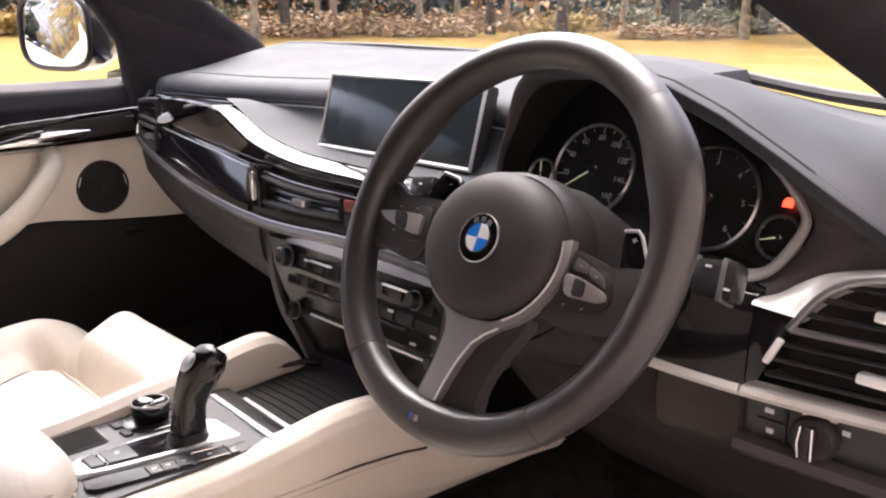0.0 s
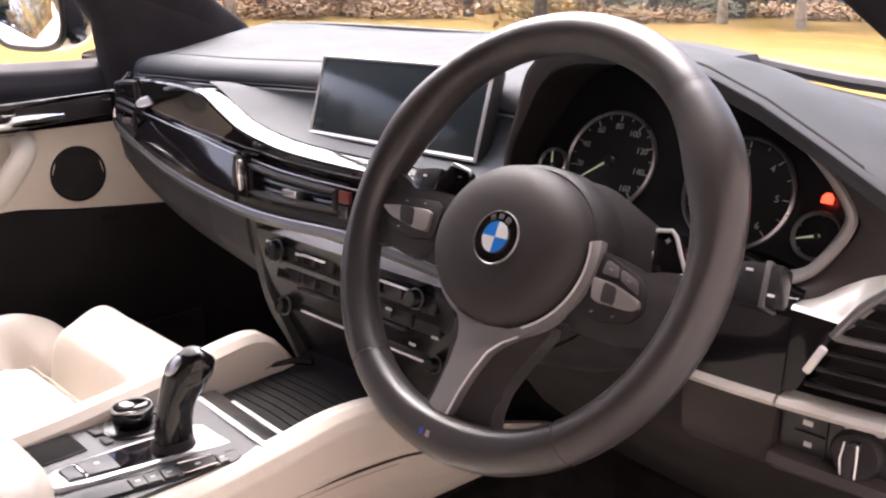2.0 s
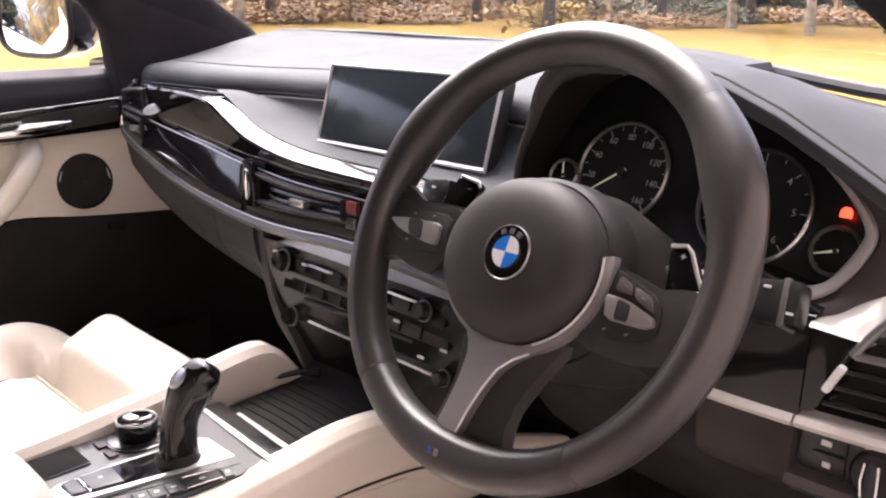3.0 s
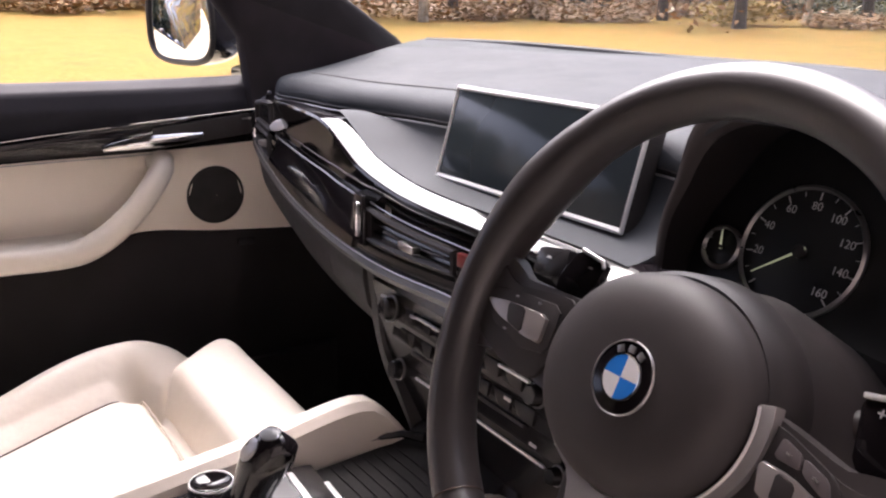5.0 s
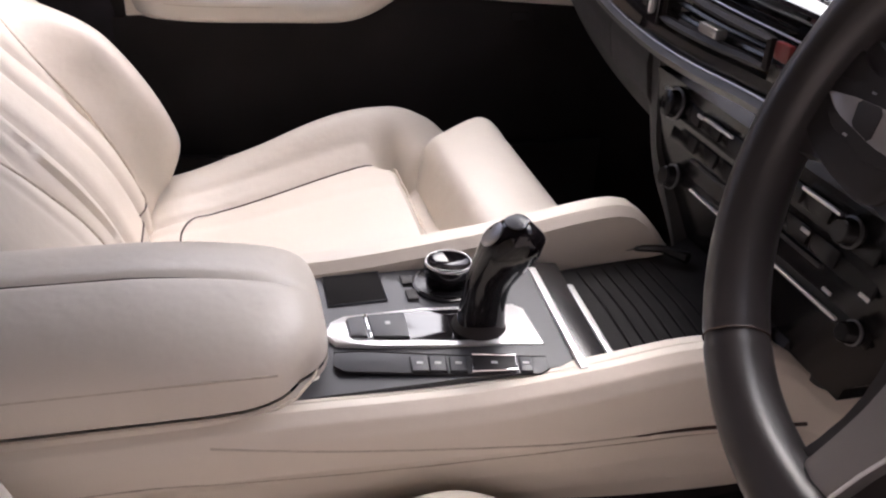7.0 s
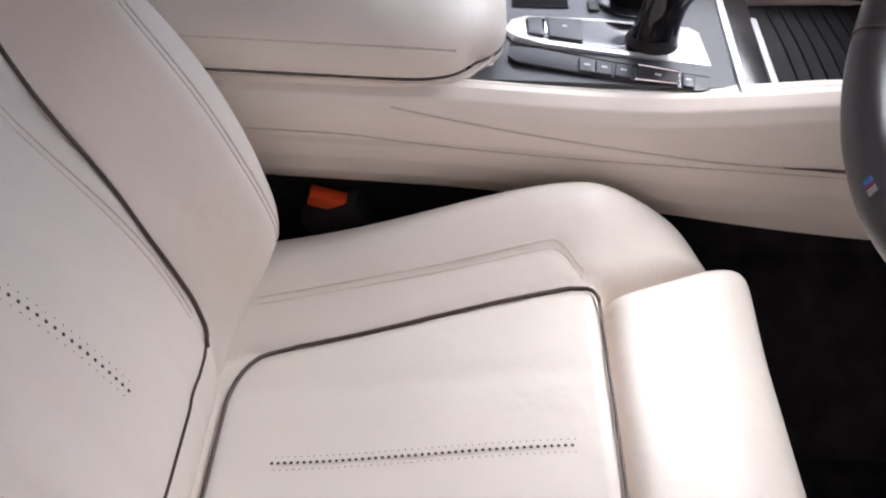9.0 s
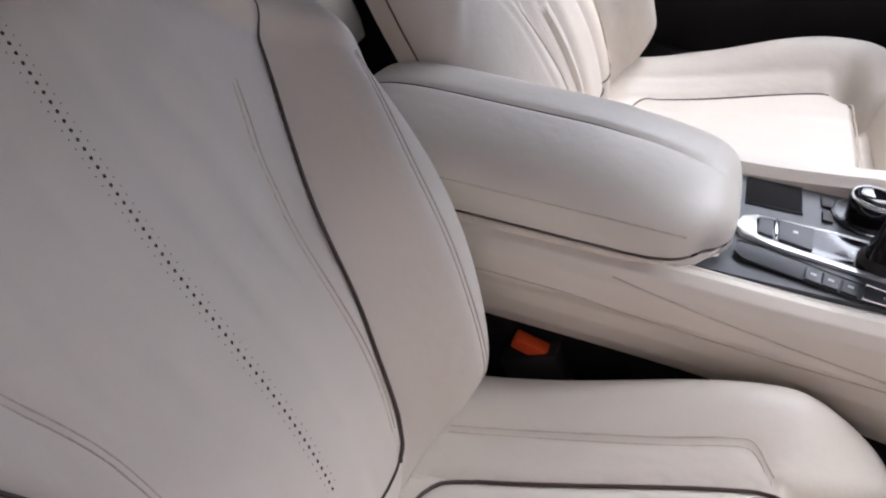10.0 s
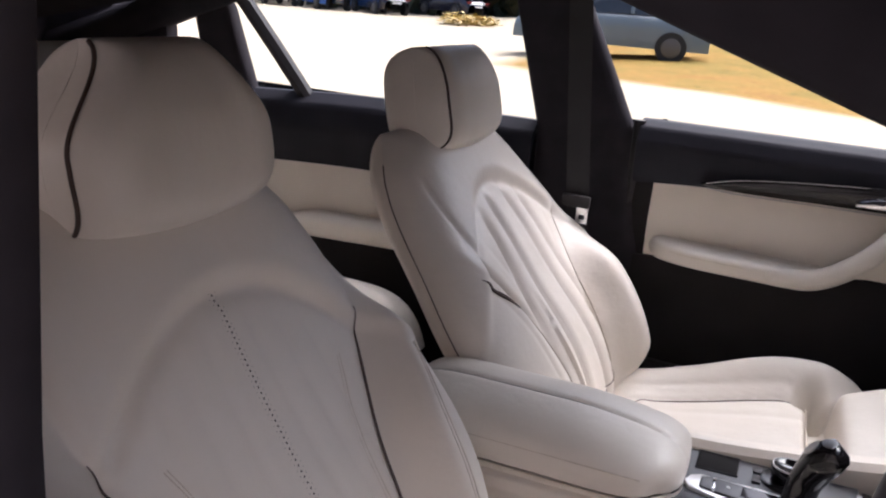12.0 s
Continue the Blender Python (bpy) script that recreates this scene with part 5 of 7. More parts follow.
def seat(xc, name, label, dy=0.0, dz=0.0, ext=0.0, tilt=0.0, hr=0.0, BOL=0.014, THI=0.0, FL=1.0, bdy=0.0, bdz=0.0, WID=1.0, top=0.50, tw=0.0, CX=0.0, BX=0.0, BY=0.0, HP=0.87, HT=0.014, pipe=True, FLU=(0.036, 0.076, 0.116), flush=False, BH=0.062, fade=(0.10, 0.80), near=None):
    """A comfort seat. Middle at xc; dy, dz: its setting; ext: thigh support drawn out; tilt: extra recline."""
    S = thing(name, label, "car seat", (xc, dy - 0.25, 0.45 + dz))
    base = Matrix.Translation((0, 0.25, -0.45))
    spine = [(-1.0, -0.395, 0.640), (-0.55, -0.452, 0.775), (0.0, -0.545, 0.925), (0.55, -0.632, 1.065), (1.0, -0.680, 1.175)]
    piv = Vector((0, -0.40, 0.66))
    RT = Matrix.Translation((0, bdy, bdz)) @ Matrix.Translation(piv) @ Matrix.Rotation(radians(tilt), 4, "X") @ Matrix.Translation(-piv)

    # cushion with long side bolsters
    hw = lambda y: 0.288 + 0.012 * smooth(y, -0.22, -0.03) - 0.03 * smooth(-y, 0.33, 0.43) - 0.046 * smooth(y, -0.060, 0.045) ** 1.7
    y_back, y_front = -0.470, 0.036
    if flush:
        hw = lambda y: curve3(y, [(-0.47, 0.262), (-0.38, 0.282), (-0.25, 0.300), (-0.154, 0.308), (-0.0935, 0.305), (-0.047, 0.292), (-0.016, 0.268), (0.018, 0.238)])
        y_front = 0.018

    def us_c(y):
        if y < -0.13:
            return 0.128 + 0.19 * (y + 0.375)
        return 0.1746 + 0.058 * min(1.0, (y + 0.13) / 0.140) if flush else 0.1746 + 0.05 * smooth(y, -0.13, 0.0)

    def st_c(y):
        return us_c(min(y, -0.14)) + 0.040 - 0.010 * smooth(y, -0.38, -0.2) - 0.024 * smooth(y, -0.172, -0.135) ** 2

    def cush_z(x, y):
        ax = abs(x - CX)
        us = us_c(y)
        z = 0.698 - 0.050 * smooth(-y, 0.10, 0.42)
        z += (0.030 + 0.026 * smooth(y, -0.40, -0.16) + BOL * gauss(y + (0.08 if pipe else 0.15), 0.14)) * smooth(ax, us - 0.005, us + 0.085) * ((1 - 0.55 * smooth(y, -0.15, 0.01)) if flush else 1.0) + 0.006 * smooth(-y, 0.15, 0.40) * smooth(ax, us, 0.25) - 0.012 * smooth(ax, 0.25, 0.29)
        z += 0.004 * math.cos(min(1.0, ax / 0.168) * math.pi / 2)
        z -= 0.006 * gauss(ax - us, 0.006)
        z -= 0.0024 * gauss(ax - st_c(y), 0.005)
        z -= 0.0018 * gauss(ax - 0.085, 0.010)
        z -= 0.045 * smooth(y, -0.132, -0.116) * (1 - smooth(ax, us - 0.012, us + 0.004))
        if ext:
            z -= 0.075 * gauss(math.hypot((ax - 0.178) * 0.75, y + 0.121), 0.019)
        return z - 0.022 * smooth(y, -0.06, 0.01)

    def cush_top(x, y):
        a, b = min(1, abs(x) / hw(y)), min(1, abs((y - (y_back + y_front) / 2) / ((y_front - y_back) / 2)))
        e = (1 - a ** 7) ** (1 / 2.5) * (1 - b ** 12) ** (1 / 2.2)
        return 0.575 + (cush_z(x, y) - 0.575) * e

    def cushion(u, v):
        a, b = math.sin((2 * u - 1) * math.pi / 2), math.sin((2 * v - 1) * math.pi / 2)
        y = (y_back + y_front) / 2 + (y_front - y_back) / 2 * b
        x = a * hw(y)
        e = max(0.0, 1 - abs(a) ** 7) ** (1 / 2.5) * max(0.0, 1 - abs(b) ** 12) ** (1 / 2.2)
        return base @ Vector((x, y, 0.575 + (cush_z(x, y) - 0.575) * e))

    part("cushion", surf(cushion, 150, 120), IVORY, S, "ivory leather seat cushion with long side bolsters")

    def thigh(u, v):
        a, b = math.sin((2 * u - 1) * math.pi / 2), math.sin((2 * v - 1) * math.pi / 2)
        y = (-0.0545 + 0.0745 * b) if flush else (-0.050 + 0.0725 * b)
        w = 0.180 + 0.055 * smooth(b, -0.9, 0.55) - 0.008 * smooth(b, 0.6, 1.0)
        if flush:
            w = us_c(y) - 0.001
        x = a * w
        e = max(0.0, 1 - abs(a) ** (40 if flush else 9)) ** (1 / 2.4) * max(0.0, 1 - (abs(b) ** (14 if b < 0 else 4.5))) ** (1 / 2.3)
        zt = 0.704 + 0.012 * smooth(abs(x), 0.12, 0.23) + 0.012 * math.sin(math.pi * (b + 1) / 2) + THI - 0.012 * smooth(b, 0.2, 1.0)
        if flush:
            zt = 0.6985 + 0.012 * smooth(abs(x), 0.12, 0.235) - 0.012 * smooth(y, -0.05, 0.02)
        return base @ Vector((x, y + ext, 0.570 + (zt - 0.570) * e))

    part("thigh_support", surf(thigh, 80, 56), IVORY, S, "rounded thigh support" + (" drawn forward" if ext else ""))
    part("cushion_base", rbox(0.50, 0.44, 0.13, 0.03, base @ pose(0, -0.23, 0.535)), PLASTIC, S, "black plastic seat base")
    for sx in (-1, 1):
        part("seat_rail", rbox(0.04, 0.46, 0.05, 0.008, base @ pose(sx * 0.20, -0.24, 0.445 - dz * 0.5)), PLASTIC, S)
    # piping round the cushion insert
    pts = []
    for a in np.linspace(90, 180, 8):
        pts.append((-us_c(-0.15) + 0.020 + 0.020 * math.cos(radians(a)), -0.149 + 0.020 * math.sin(radians(a))))
    for y in np.linspace(-0.155, -0.365, 24):
        pts.append((-us_c(y), y))
    for a in np.linspace(180, 270, 10)[1:]:
        pts.append((-us_c(-0.366) + 0.058 + 0.058 * math.cos(radians(a)), -0.358 + 0.050 * math.sin(radians(a))))
    for x in np.linspace(-us_c(-0.366) + 0.058, 0, 8)[1:]:
        pts.append((x, -0.408))
    path = pts + [(-p[0], p[1]) for p in reversed(pts[:-1])]
    part("cushion_piping", tube([base @ Vector((CX + x, y, cush_top(CX + x, min(y, -0.134)) + 0.0026)) for x, y in path], 0.0017 if pipe else 0.0011, 6), PIPING, S, "dark brown piping")
    # on the passenger seat this line's tone stands in for a shaded crease
    part("cushion_piping", tube([base @ Vector((CX + x, -0.1285, cush_top(CX + x, -0.134) + 0.0008)) for x in np.linspace(-0.153, 0.153, 30)], 0.0013, 6), PIPING if pipe else STITCH, S, "dark brown piping" if pipe else "")
    for sx in (-1, 1):
        for k in (0.0, 0.0045) if pipe else ():
            part("bolster_stitch", tube([base @ Vector((CX + sx * (st_c(y) + k), y, cush_top(CX + sx * (st_c(y) + k), y) + 0.0001)) for y in np.linspace(-0.40, -0.138, 40)], 0.00055, 5), STITCH, S)

    # perforation rows, fine dots
    def dots(points, nrm):
        bm = bmesh.new()
        for p, r in points:
            q = Matrix.Translation(p) @ nrm
            vs = [bm.verts.new(q @ Vector((r * math.cos(k * math.pi / 3), r * math.sin(k * math.pi / 3), 0))) for k in range(6)]
            bm.faces.new(vs)
        return bm

    dd = []
    for k in range(46):
        y = -0.365 + 0.205 * k / 45
        for off, r in ((-0.005, 0.0005), (0.0, 0.0013), (0.005, 0.0005)):
            dd.append((base @ Vector((CX * 2.7 + off, y + (0.002 if off else 0), cush_z(CX * 2.7 + off, y) + 0.0009)), r))
    if pipe:
        tagged(part("perforation", dots(dd, Matrix.Identity(4)), PERF, S, "rows of small dark perforations", smooth=False), kind="stuff")

    # backrest
    ys = [(b, y) for b, y, z in spine]
    zs = [(b, z) for b, y, z in spine]

    def core(b):
        y, z = curve3(b, ys), curve3(b, zs)
        d = Vector((0, curve3(b + 0.02, ys) - curve3(b - 0.02, ys), curve3(b + 0.02, zs) - curve3(b - 0.02, zs)))
        if d.length < 1e-6:
            d = Vector((0, -0.3, 1))
        d.normalize()
        k = 1 - smooth(b, 0.15, 1.05)
        return Vector((BX * k, y + BY * k, z)), Vector((0, d.z, -d.y))

    hwb = lambda b: WID * curve3(b, [(-1, 0.235), (-0.75, 0.262), (-0.35, 0.285), (0.05, 0.282), (0.4, 0.255), (0.7, 0.212), (0.88, 0.172), (1.0, 0.150)]) + (0.016 * gauss(b + 0.28, 0.35) if flush else 0.0)
    us_b = lambda b: curve3(b, [(-1, 0.092), (-0.8, 0.104), (-0.55, 0.108), (-0.4, 0.119), (-0.2, 0.136), (0.0, 0.166), (0.22, 0.201), (0.35, 0.210), (0.55, 0.208), (0.8, 0.19)])

    in_b = lambda b: curve3(b, [(-1, 0.085), (-0.6, 0.094), (-0.2, 0.101), (0.0, 0.120), (0.25, 0.150)])

    def front_w(x, b):
        ax, us = abs(x - CX), us_b(b)
        w = 0.0
        if near and x > CX:
            w += near * smooth(ax, us, us + 0.05) * smooth(b, -1.0, 0.0) * (1 - smooth(b, 0.05, 0.62))
            w -= 0.010 * gauss(ax - us - 0.004, 0.010) * gauss(b - 0.0, 0.16)
        else:
            w += BH * smooth(ax, us, us + 0.06) * smooth(b, -1.0, -0.7) * (1 - smooth(b, *fade))
        w += 0.010 * gauss(b + 0.45, 0.35) * (0.3 if near and x > CX + 0.08 else 1.0)
        w -= 0.0050 * gauss(ax - us, 0.006) * (1 - smooth(b, 0.6, 0.75))
        arch = 0.56 - 2.2 * ax ** 2 * 4
        w += 0.013 * smooth(b, arch - 0.05, arch + 0.07) - 0.0054 * gauss(b - arch + 0.03, 0.035) * (1 - smooth(ax, us - 0.03, us))
        ins = smooth(arch - b, 0.0, 0.2) * (ax < us)
        for c0 in FLU:
            cc = c0 * (1.05 - 0.25 * b)
            w -= 0.0048 * FL * gauss(ax - cc, 0.008 if pipe else 0.011) * ins
        w -= 0.0022 * gauss(ax - us - 0.056, 0.005) * (1 - smooth(b, 0.0, 0.3))
        w -= 0.0016 * gauss(ax - in_b(b), 0.005) * (1 - smooth(b, 0.0, 0.4))
        return w

    def side_pt(x, b, w):
        c, n = core(b)
        return base @ (RT @ (c + Vector((x, 0, 0)) + n * w))

    def back_front(u, v):
        a, b = math.sin((2 * u - 1) * math.pi / 2), math.sin((2 * v - 1) * math.pi / 2)
        x = a * hwb(b)
        e = max(0.0, 1 - abs(a) ** 5) ** (1 / 2.3) * max(0.0, 1 - abs(b) ** 10) ** (1 / 2.2)
        return side_pt(x, b, -0.055 + (0.055 + front_w(x, b)) * e)

    def back_rear(u, v):
        a, b = math.sin((2 * u - 1) * math.pi / 2), math.sin((2 * v - 1) * math.pi / 2)
        x = a * hwb(b)
        e = max(0.0, 1 - abs(a) ** 4) ** (1 / 2.3) * max(0.0, 1 - abs(b) ** 10) ** (1 / 2.2)
        return side_pt(x, b, -0.0552 - 0.060 * e)

    def on_back(x, b, lift):
        e = max(0.0, 1 - min(1, abs(x) / hwb(b)) ** 5) ** (1 / 2.3) * max(0.0, 1 - abs(b) ** 10) ** (1 / 2.2)
        return side_pt(x, b, -0.055 + (0.055 + front_w(x, b)) * e + lift)

    part("backrest", surf(back_front, 170, 150), IVORY, S, "ivory leather backrest with fluted centre")
    part("back_shell", surf(back_rear, 50, 50), IVORY_SIDE, S, "ivory rear shell")
    for sx in (-1, 1):
        line = [(us_b(b), b) for b in np.linspace(top, -0.70, 50)] + [(us_b(-0.7) - 0.020 * (1 - math.cos(radians(a))), -0.70 - 0.10 * math.sin(radians(a))) for a in np.linspace(10, 90, 7)]
        # passenger seat: a thin toned line marks the crease, no piping there
        part("backrest_piping", tube([on_back(CX + sx * x, b, 0.0024) for x, b in line], [0.0005 + 0.0012 * min(1, k / 10) for k in range(len(line))], 6), PIPING if pipe else STITCH, S, "dark brown piping" if pipe else "")
        for k in (0.0, 0.0045) if pipe else ():
            part("bolster_stitch", tube([on_back(CX + sx * (us_b(b) + 0.056 + k), b, 0.0002) for b in np.linspace(-0.75, 0.05, 40)], 0.00055, 5), STITCH, S)
            part("insert_stitch", tube([on_back(CX + sx * (in_b(b) + k), b, 0.0002) for b in np.linspace(-0.72, 0.15, 40)], 0.00055, 5), STITCH, S)
        part("shell_seam", tube([side_pt(sx * (hwb(b) + 0.0006), b, -0.0552) for b in np.linspace(-0.8, 0.82, 40)], 0.0010, 5), PIPING, S)
    if not pipe:
        # dark tapered tube stands in for the shade inside the bolster fold
        part("fold_shade", tube([on_back(us_b(b) + 0.066 - 0.13 * (0.12 - b), b, 0.0010) for b in np.linspace(0.12, -0.10, 12)], [0.0034 * math.sin(math.pi * (k + 0.5) / 12) for k in range(12)], 6), PIPING, S)
    part("backrest_piping", tube([on_back(CX + x, -0.80, 0.0010) for x in np.linspace(-us_b(-0.7) + 0.02, us_b(-0.7) - 0.02, 20)], 0.0011, 6), PIPING, S)
    dd = []
    for k in range(60):
        b = -0.60 + 1.13 * k / 59
        for off, r in ((-0.005, 0.0005), (0.0, 0.0013), (0.005, 0.0005)):
            bb = b + (0.008 if off else 0)
            dd.append((side_pt(CX + off, bb, front_w(CX + off, bb) + 0.0007), r))
    c, n = core(-0.2)
    if pipe:
        tagged(part("perforation", dots(dd, Matrix.Rotation(radians(tilt + math.degrees(math.atan2(n.z, n.y)) - 90), 4, "X")), PERF, S, "row of small dark perforations", smooth=False), kind="stuff")

    # headrest
    c, n = core(1.0)
    up = Vector((0, -n.z, n.y))
    H0 = c + up * (0.096 + hr) + n * 0.002
    turn = Matrix.Rotation(radians(-tw), 3, "X")
    n, up = turn @ n, turn @ up

    def hpt(x, h, w):
        return base @ (RT @ (H0 + Vector((x, 0, 0)) + up * h + n * w))

    def head_w(a, b):
        return max(0.0, 1 - abs(a) ** 5) ** (1 / 2.4) * max(0.0, 1 - abs(b) ** 5) ** (1 / 2.4)

    hwid = lambda b: 0.128 - HT * smooth(b, -0.1, 1.0) - 0.004 * smooth(-b, 0.3, 1.0)

    def head_front(u, v):
        a, b = math.sin((2 * u - 1) * math.pi / 2), math.sin((2 * v - 1) * math.pi / 2)
        w = (0.058 + 0.010 * smooth(abs(a), 0.3, 0.9) - 0.014 * smooth(b, 0.1, 1.0)) * head_w(a, b)
        w -= 0.004 * gauss(abs(a) - HP, 0.03) * head_w(a, b)
        return hpt(a * hwid(b), 0.085 * b + 0.014 * a * a * smooth(-b, 0.0, 0.9), w)

    def head_rear(u, v):
        a, b = math.sin((2 * u - 1) * math.pi / 2), math.sin((2 * v - 1) * math.pi / 2)
        return hpt(a * hwid(b), 0.085 * b + 0.014 * a * a * smooth(-b, 0.0, 0.9), -0.074 * head_w(a, b) - 0.0004)

    part("headrest", surf(head_front, 60, 50), IVORY, S, "ivory leather headrest")
    part("headrest_back", surf(head_rear, 40, 40), IVORY, S)
    for sx in (-1, 1):
        ln = []
        for b in np.linspace(-0.97, 0.97, 40):
            a = HP
            w = (0.058 + 0.010 * smooth(a, 0.3, 0.9) - 0.014 * smooth(b, 0.1, 1.0)) * head_w(a, b) - 0.004 * head_w(a, b)
            ln.append(hpt(sx * a * hwid(b), 0.085 * b + 0.014 * a * a * smooth(-b, 0.0, 0.9), w + 0.001))
        part("headrest_piping", tube(ln, 0.0021, 6), PIPING, S, "dark brown piping")
        part("headrest_post", tube([hpt(sx * 0.06, -0.09, -0.02), hpt(sx * 0.06, -0.20 - hr, -0.03)], 0.007, 10), CHROME, S, "chrome headrest post")
    return S


seat(0.350, "driver_seat", "ivory leather driver seat with dark piping and perforated centre", hr=-0.066, FL=0.38, tw=12, THI=0.006, flush=True, CX=-0.012, top=0.27, HP=0.98, HT=0.060)
seat(-0.372, "passenger_seat", "ivory leather passenger seat with thigh support drawn forward", dy=0.070, dz=0.035, ext=0.030, tilt=4.0, hr=-0.072, BOL=0.022, THI=0.036, bdy=-0.045, bdz=-0.030, WID=1.05, top=0.22, tw=14, FL=2.2, FLU=(0.042, 0.098), pipe=False, BH=0.066, fade=(-0.30, 0.24), near=0.019, BX=-0.040, BY=0.016)

# seat belt buckle between seat and console
buckle = thing("seat_belt_buckle", "black seat belt buckle with orange-red release button", "belt buckle", (0.036, -0.345, 0.618))
part("buckle_body", rbox(0.026, 0.060, 0.070, 0.006, pose(0, 0, 0, 25, 0, 0)), PLASTIC, buckle)
part("release_button", rbox(0.016, 0.046, 0.014, 0.003, pose(0, -0.010, 0.036, -14, 0, 0)), ORANGE, buckle, "orange-red release button")
part("buckle_stalk", tube([(0, 0.01, -0.03), (0, 0.03, -0.12)], 0.009, 8), PLASTIC, buckle)

# passenger seat belt
belt = thing("seat_belt", "black seat belt with metal tongue hanging on the pillar", "seat belt", (-0.702, -0.485, 1.001))
part("webbing", slab(lambda u, v: (0.005 + 0.03 * (v - 0.3) + 0.004 * math.sin(5 * v), -0.023 + 0.046 * u - 0.10 * v, -0.45 + 0.92 * v), 5, 24, (0.002, 0.0005, 0)), RUBBER, belt)
part("tongue_grip", rbox(0.014, 0.055, 0.024, 0.004, pose(0.030, -0.045, -0.020, 0, 0, 0)), PLASTIC, belt)
part("tongue", rbox(0.004, 0.024, 0.034, 0.002, pose(0.032, -0.030, -0.046)), CHROME, belt, "chromed belt tongue")
part("tongue_slot", rbox(0.005, 0.012, 0.010, 0.001, pose(0.0322, -0.030, -0.050)), RUBBER, belt)

# ---- passenger door ----
door = thing("passenger_door", "closed passenger door with ivory panel, armrest and piano black strip", "car door")
DX = -0.775


def door_sheet(y0, y1, zlo, zhi, x=DX, bulge=0.0, off=-0.03):
    return slab(lambda u, v: (x + bulge * math.sin(math.pi * v) , y0 + (y1 - y0) * u, zlo(y0 + (y1 - y0) * u) * (1 - v) + zhi(y0 + (y1 - y0) * u) * v), 40, 16, (off, 0, 0))


K = lambda c: (lambda y: c)
zA = lambda y: curve3(y, [(-0.45, 1.020), (-0.30, 1.030), (0.0, 1.036), (0.2, 1.040), (0.5, 1.05)])
zB = lambda y: curve3(y, [(-0.45, 0.872), (-0.1, 0.885), (0.02, 0.903), (0.13, 0.892), (0.27, 0.881), (0.5, 0.868)])


def sill_prof(u, v):
    y = -0.445 + 0.95 * u
    pr = [(-0.845, 1.120), (-0.825, 1.142), (-0.795, 1.143), (-0.770, 1.130), (-0.757, 1.10), (-0.760, 1.07), (-0.772, zA(y))]
    k = v * (len(pr) - 1)
    i = min(int(k), len(pr) - 2)
    f = k - i
    return (pr[i][0] + (pr[i + 1][0] - pr[i][0]) * f, y, pr[i][1] + (pr[i + 1][1] - pr[i][1]) * f + 0.006 * smooth(y, 0.0, 0.4))


part("window_ledge", slab(sill_prof, 30, 25, (-0.012, 0, -0.01)), LEDGE, door, "dark leather window ledge")
part("ledge_screw", turned([(0.005, 0), (0.0045, 0.002), (0.002, 0.0015)], 16, pose(-0.812, -0.405, 1.1435)), PLASTIC, door)
part("upper_panel", door_sheet(-0.402, 0.50, zB, zA, DX, 0.010), IVORY_SIDE, door, "ivory upper door panel")
part("rear_edge_cover", door_sheet(-0.445, -0.404, lambda y: zB(y) - 0.004, lambda y: zA(y) + 0.004, DX - 0.002, 0.004), BLACK, door)
part("lower_panel", door_sheet(-0.445, 0.50, K(0.45), lambda y: zB(y) - 0.002, DX + 0.004, 0.02), BLACK, door, "black lower door panel")


def strip_z(y):
    return curve3(y, [(-0.42, 1.030), (-0.31, 1.040), (-0.25, 1.055), (-0.15, 1.068), (0.0, 1.080), (0.2, 1.095), (0.4, 1.11)])


def strip_b(y):
    return curve3(y, [(-0.42, 1.030), (-0.31, 1.036), (-0.25, 1.032), (-0.1, 1.034), (0.05, 1.036), (0.25, 1.045), (0.4, 1.06)])


def strip(u, v):
    y = -0.31 + 0.64 * u
    return (-0.752 + 0.010 * v + 0.006 * math.sin(math.pi * v), y, strip_b(y) * (1 - v) + strip_z(y) * v)


part("gloss_strip", slab(strip, 40, 10, (-0.02, 0, 0)), GLOSS, door, "piano black door strip")
part("strip_line", tube([(-0.741, y, strip_z(y) + 0.001) for y in np.linspace(-0.30, 0.33, 40)], 0.0014, 6), CHROME, door)
part("strip_line", tube([(-0.750, y, strip_b(y) - 0.003) for y in np.linspace(-0.30, 0.05, 30)], 0.0012, 6), SILVER, door)
part("handle_recess", rbox(0.014, 0.16, 0.034, 0.005, pose(-0.744, 0.12, 1.066, 6, 0, 0)), PLASTIC, door)
hp = [(-0.742, -0.035, 1.046), (-0.730, -0.005, 1.052), (-0.726, 0.04, 1.056), (-0.728, 0.085, 1.058), (-0.736, 0.115, 1.060)]
part("door_handle", tube(hp, [0.004, 0.007, 0.008, 0.007, 0.004], 10, flat=1.3), CHROME, door, "chrome inner door handle")
part("seat_memory_switch", rbox(0.008, 0.05, 0.022, 0.003, pose(-0.742, 0.185, 1.078, 8, 0, 0)), SATIN, door)
part("printed_mark", rbox(0.001, 0.016, 0.003, 0.0003, pose(-0.7375, 0.19, 1.082)), WHITE, door)
# loudspeaker
SP = pose(-0.766, 0.141, 0.954, 0, 90, 0)
part("speaker_rim", turned([(0.0485, -0.004), (0.0485, 0.002), (0.046, 0.0035), (0.0445, 0.001)], 48, SP, cap=False), CLOTH, door)
part("speaker_cloth", turned([(0.0455, 0.0005), (0.03, 0.0025), (0.0005, 0.0035)], 48, SP, cap=False), CLOTH, door, "round black loudspeaker cover")


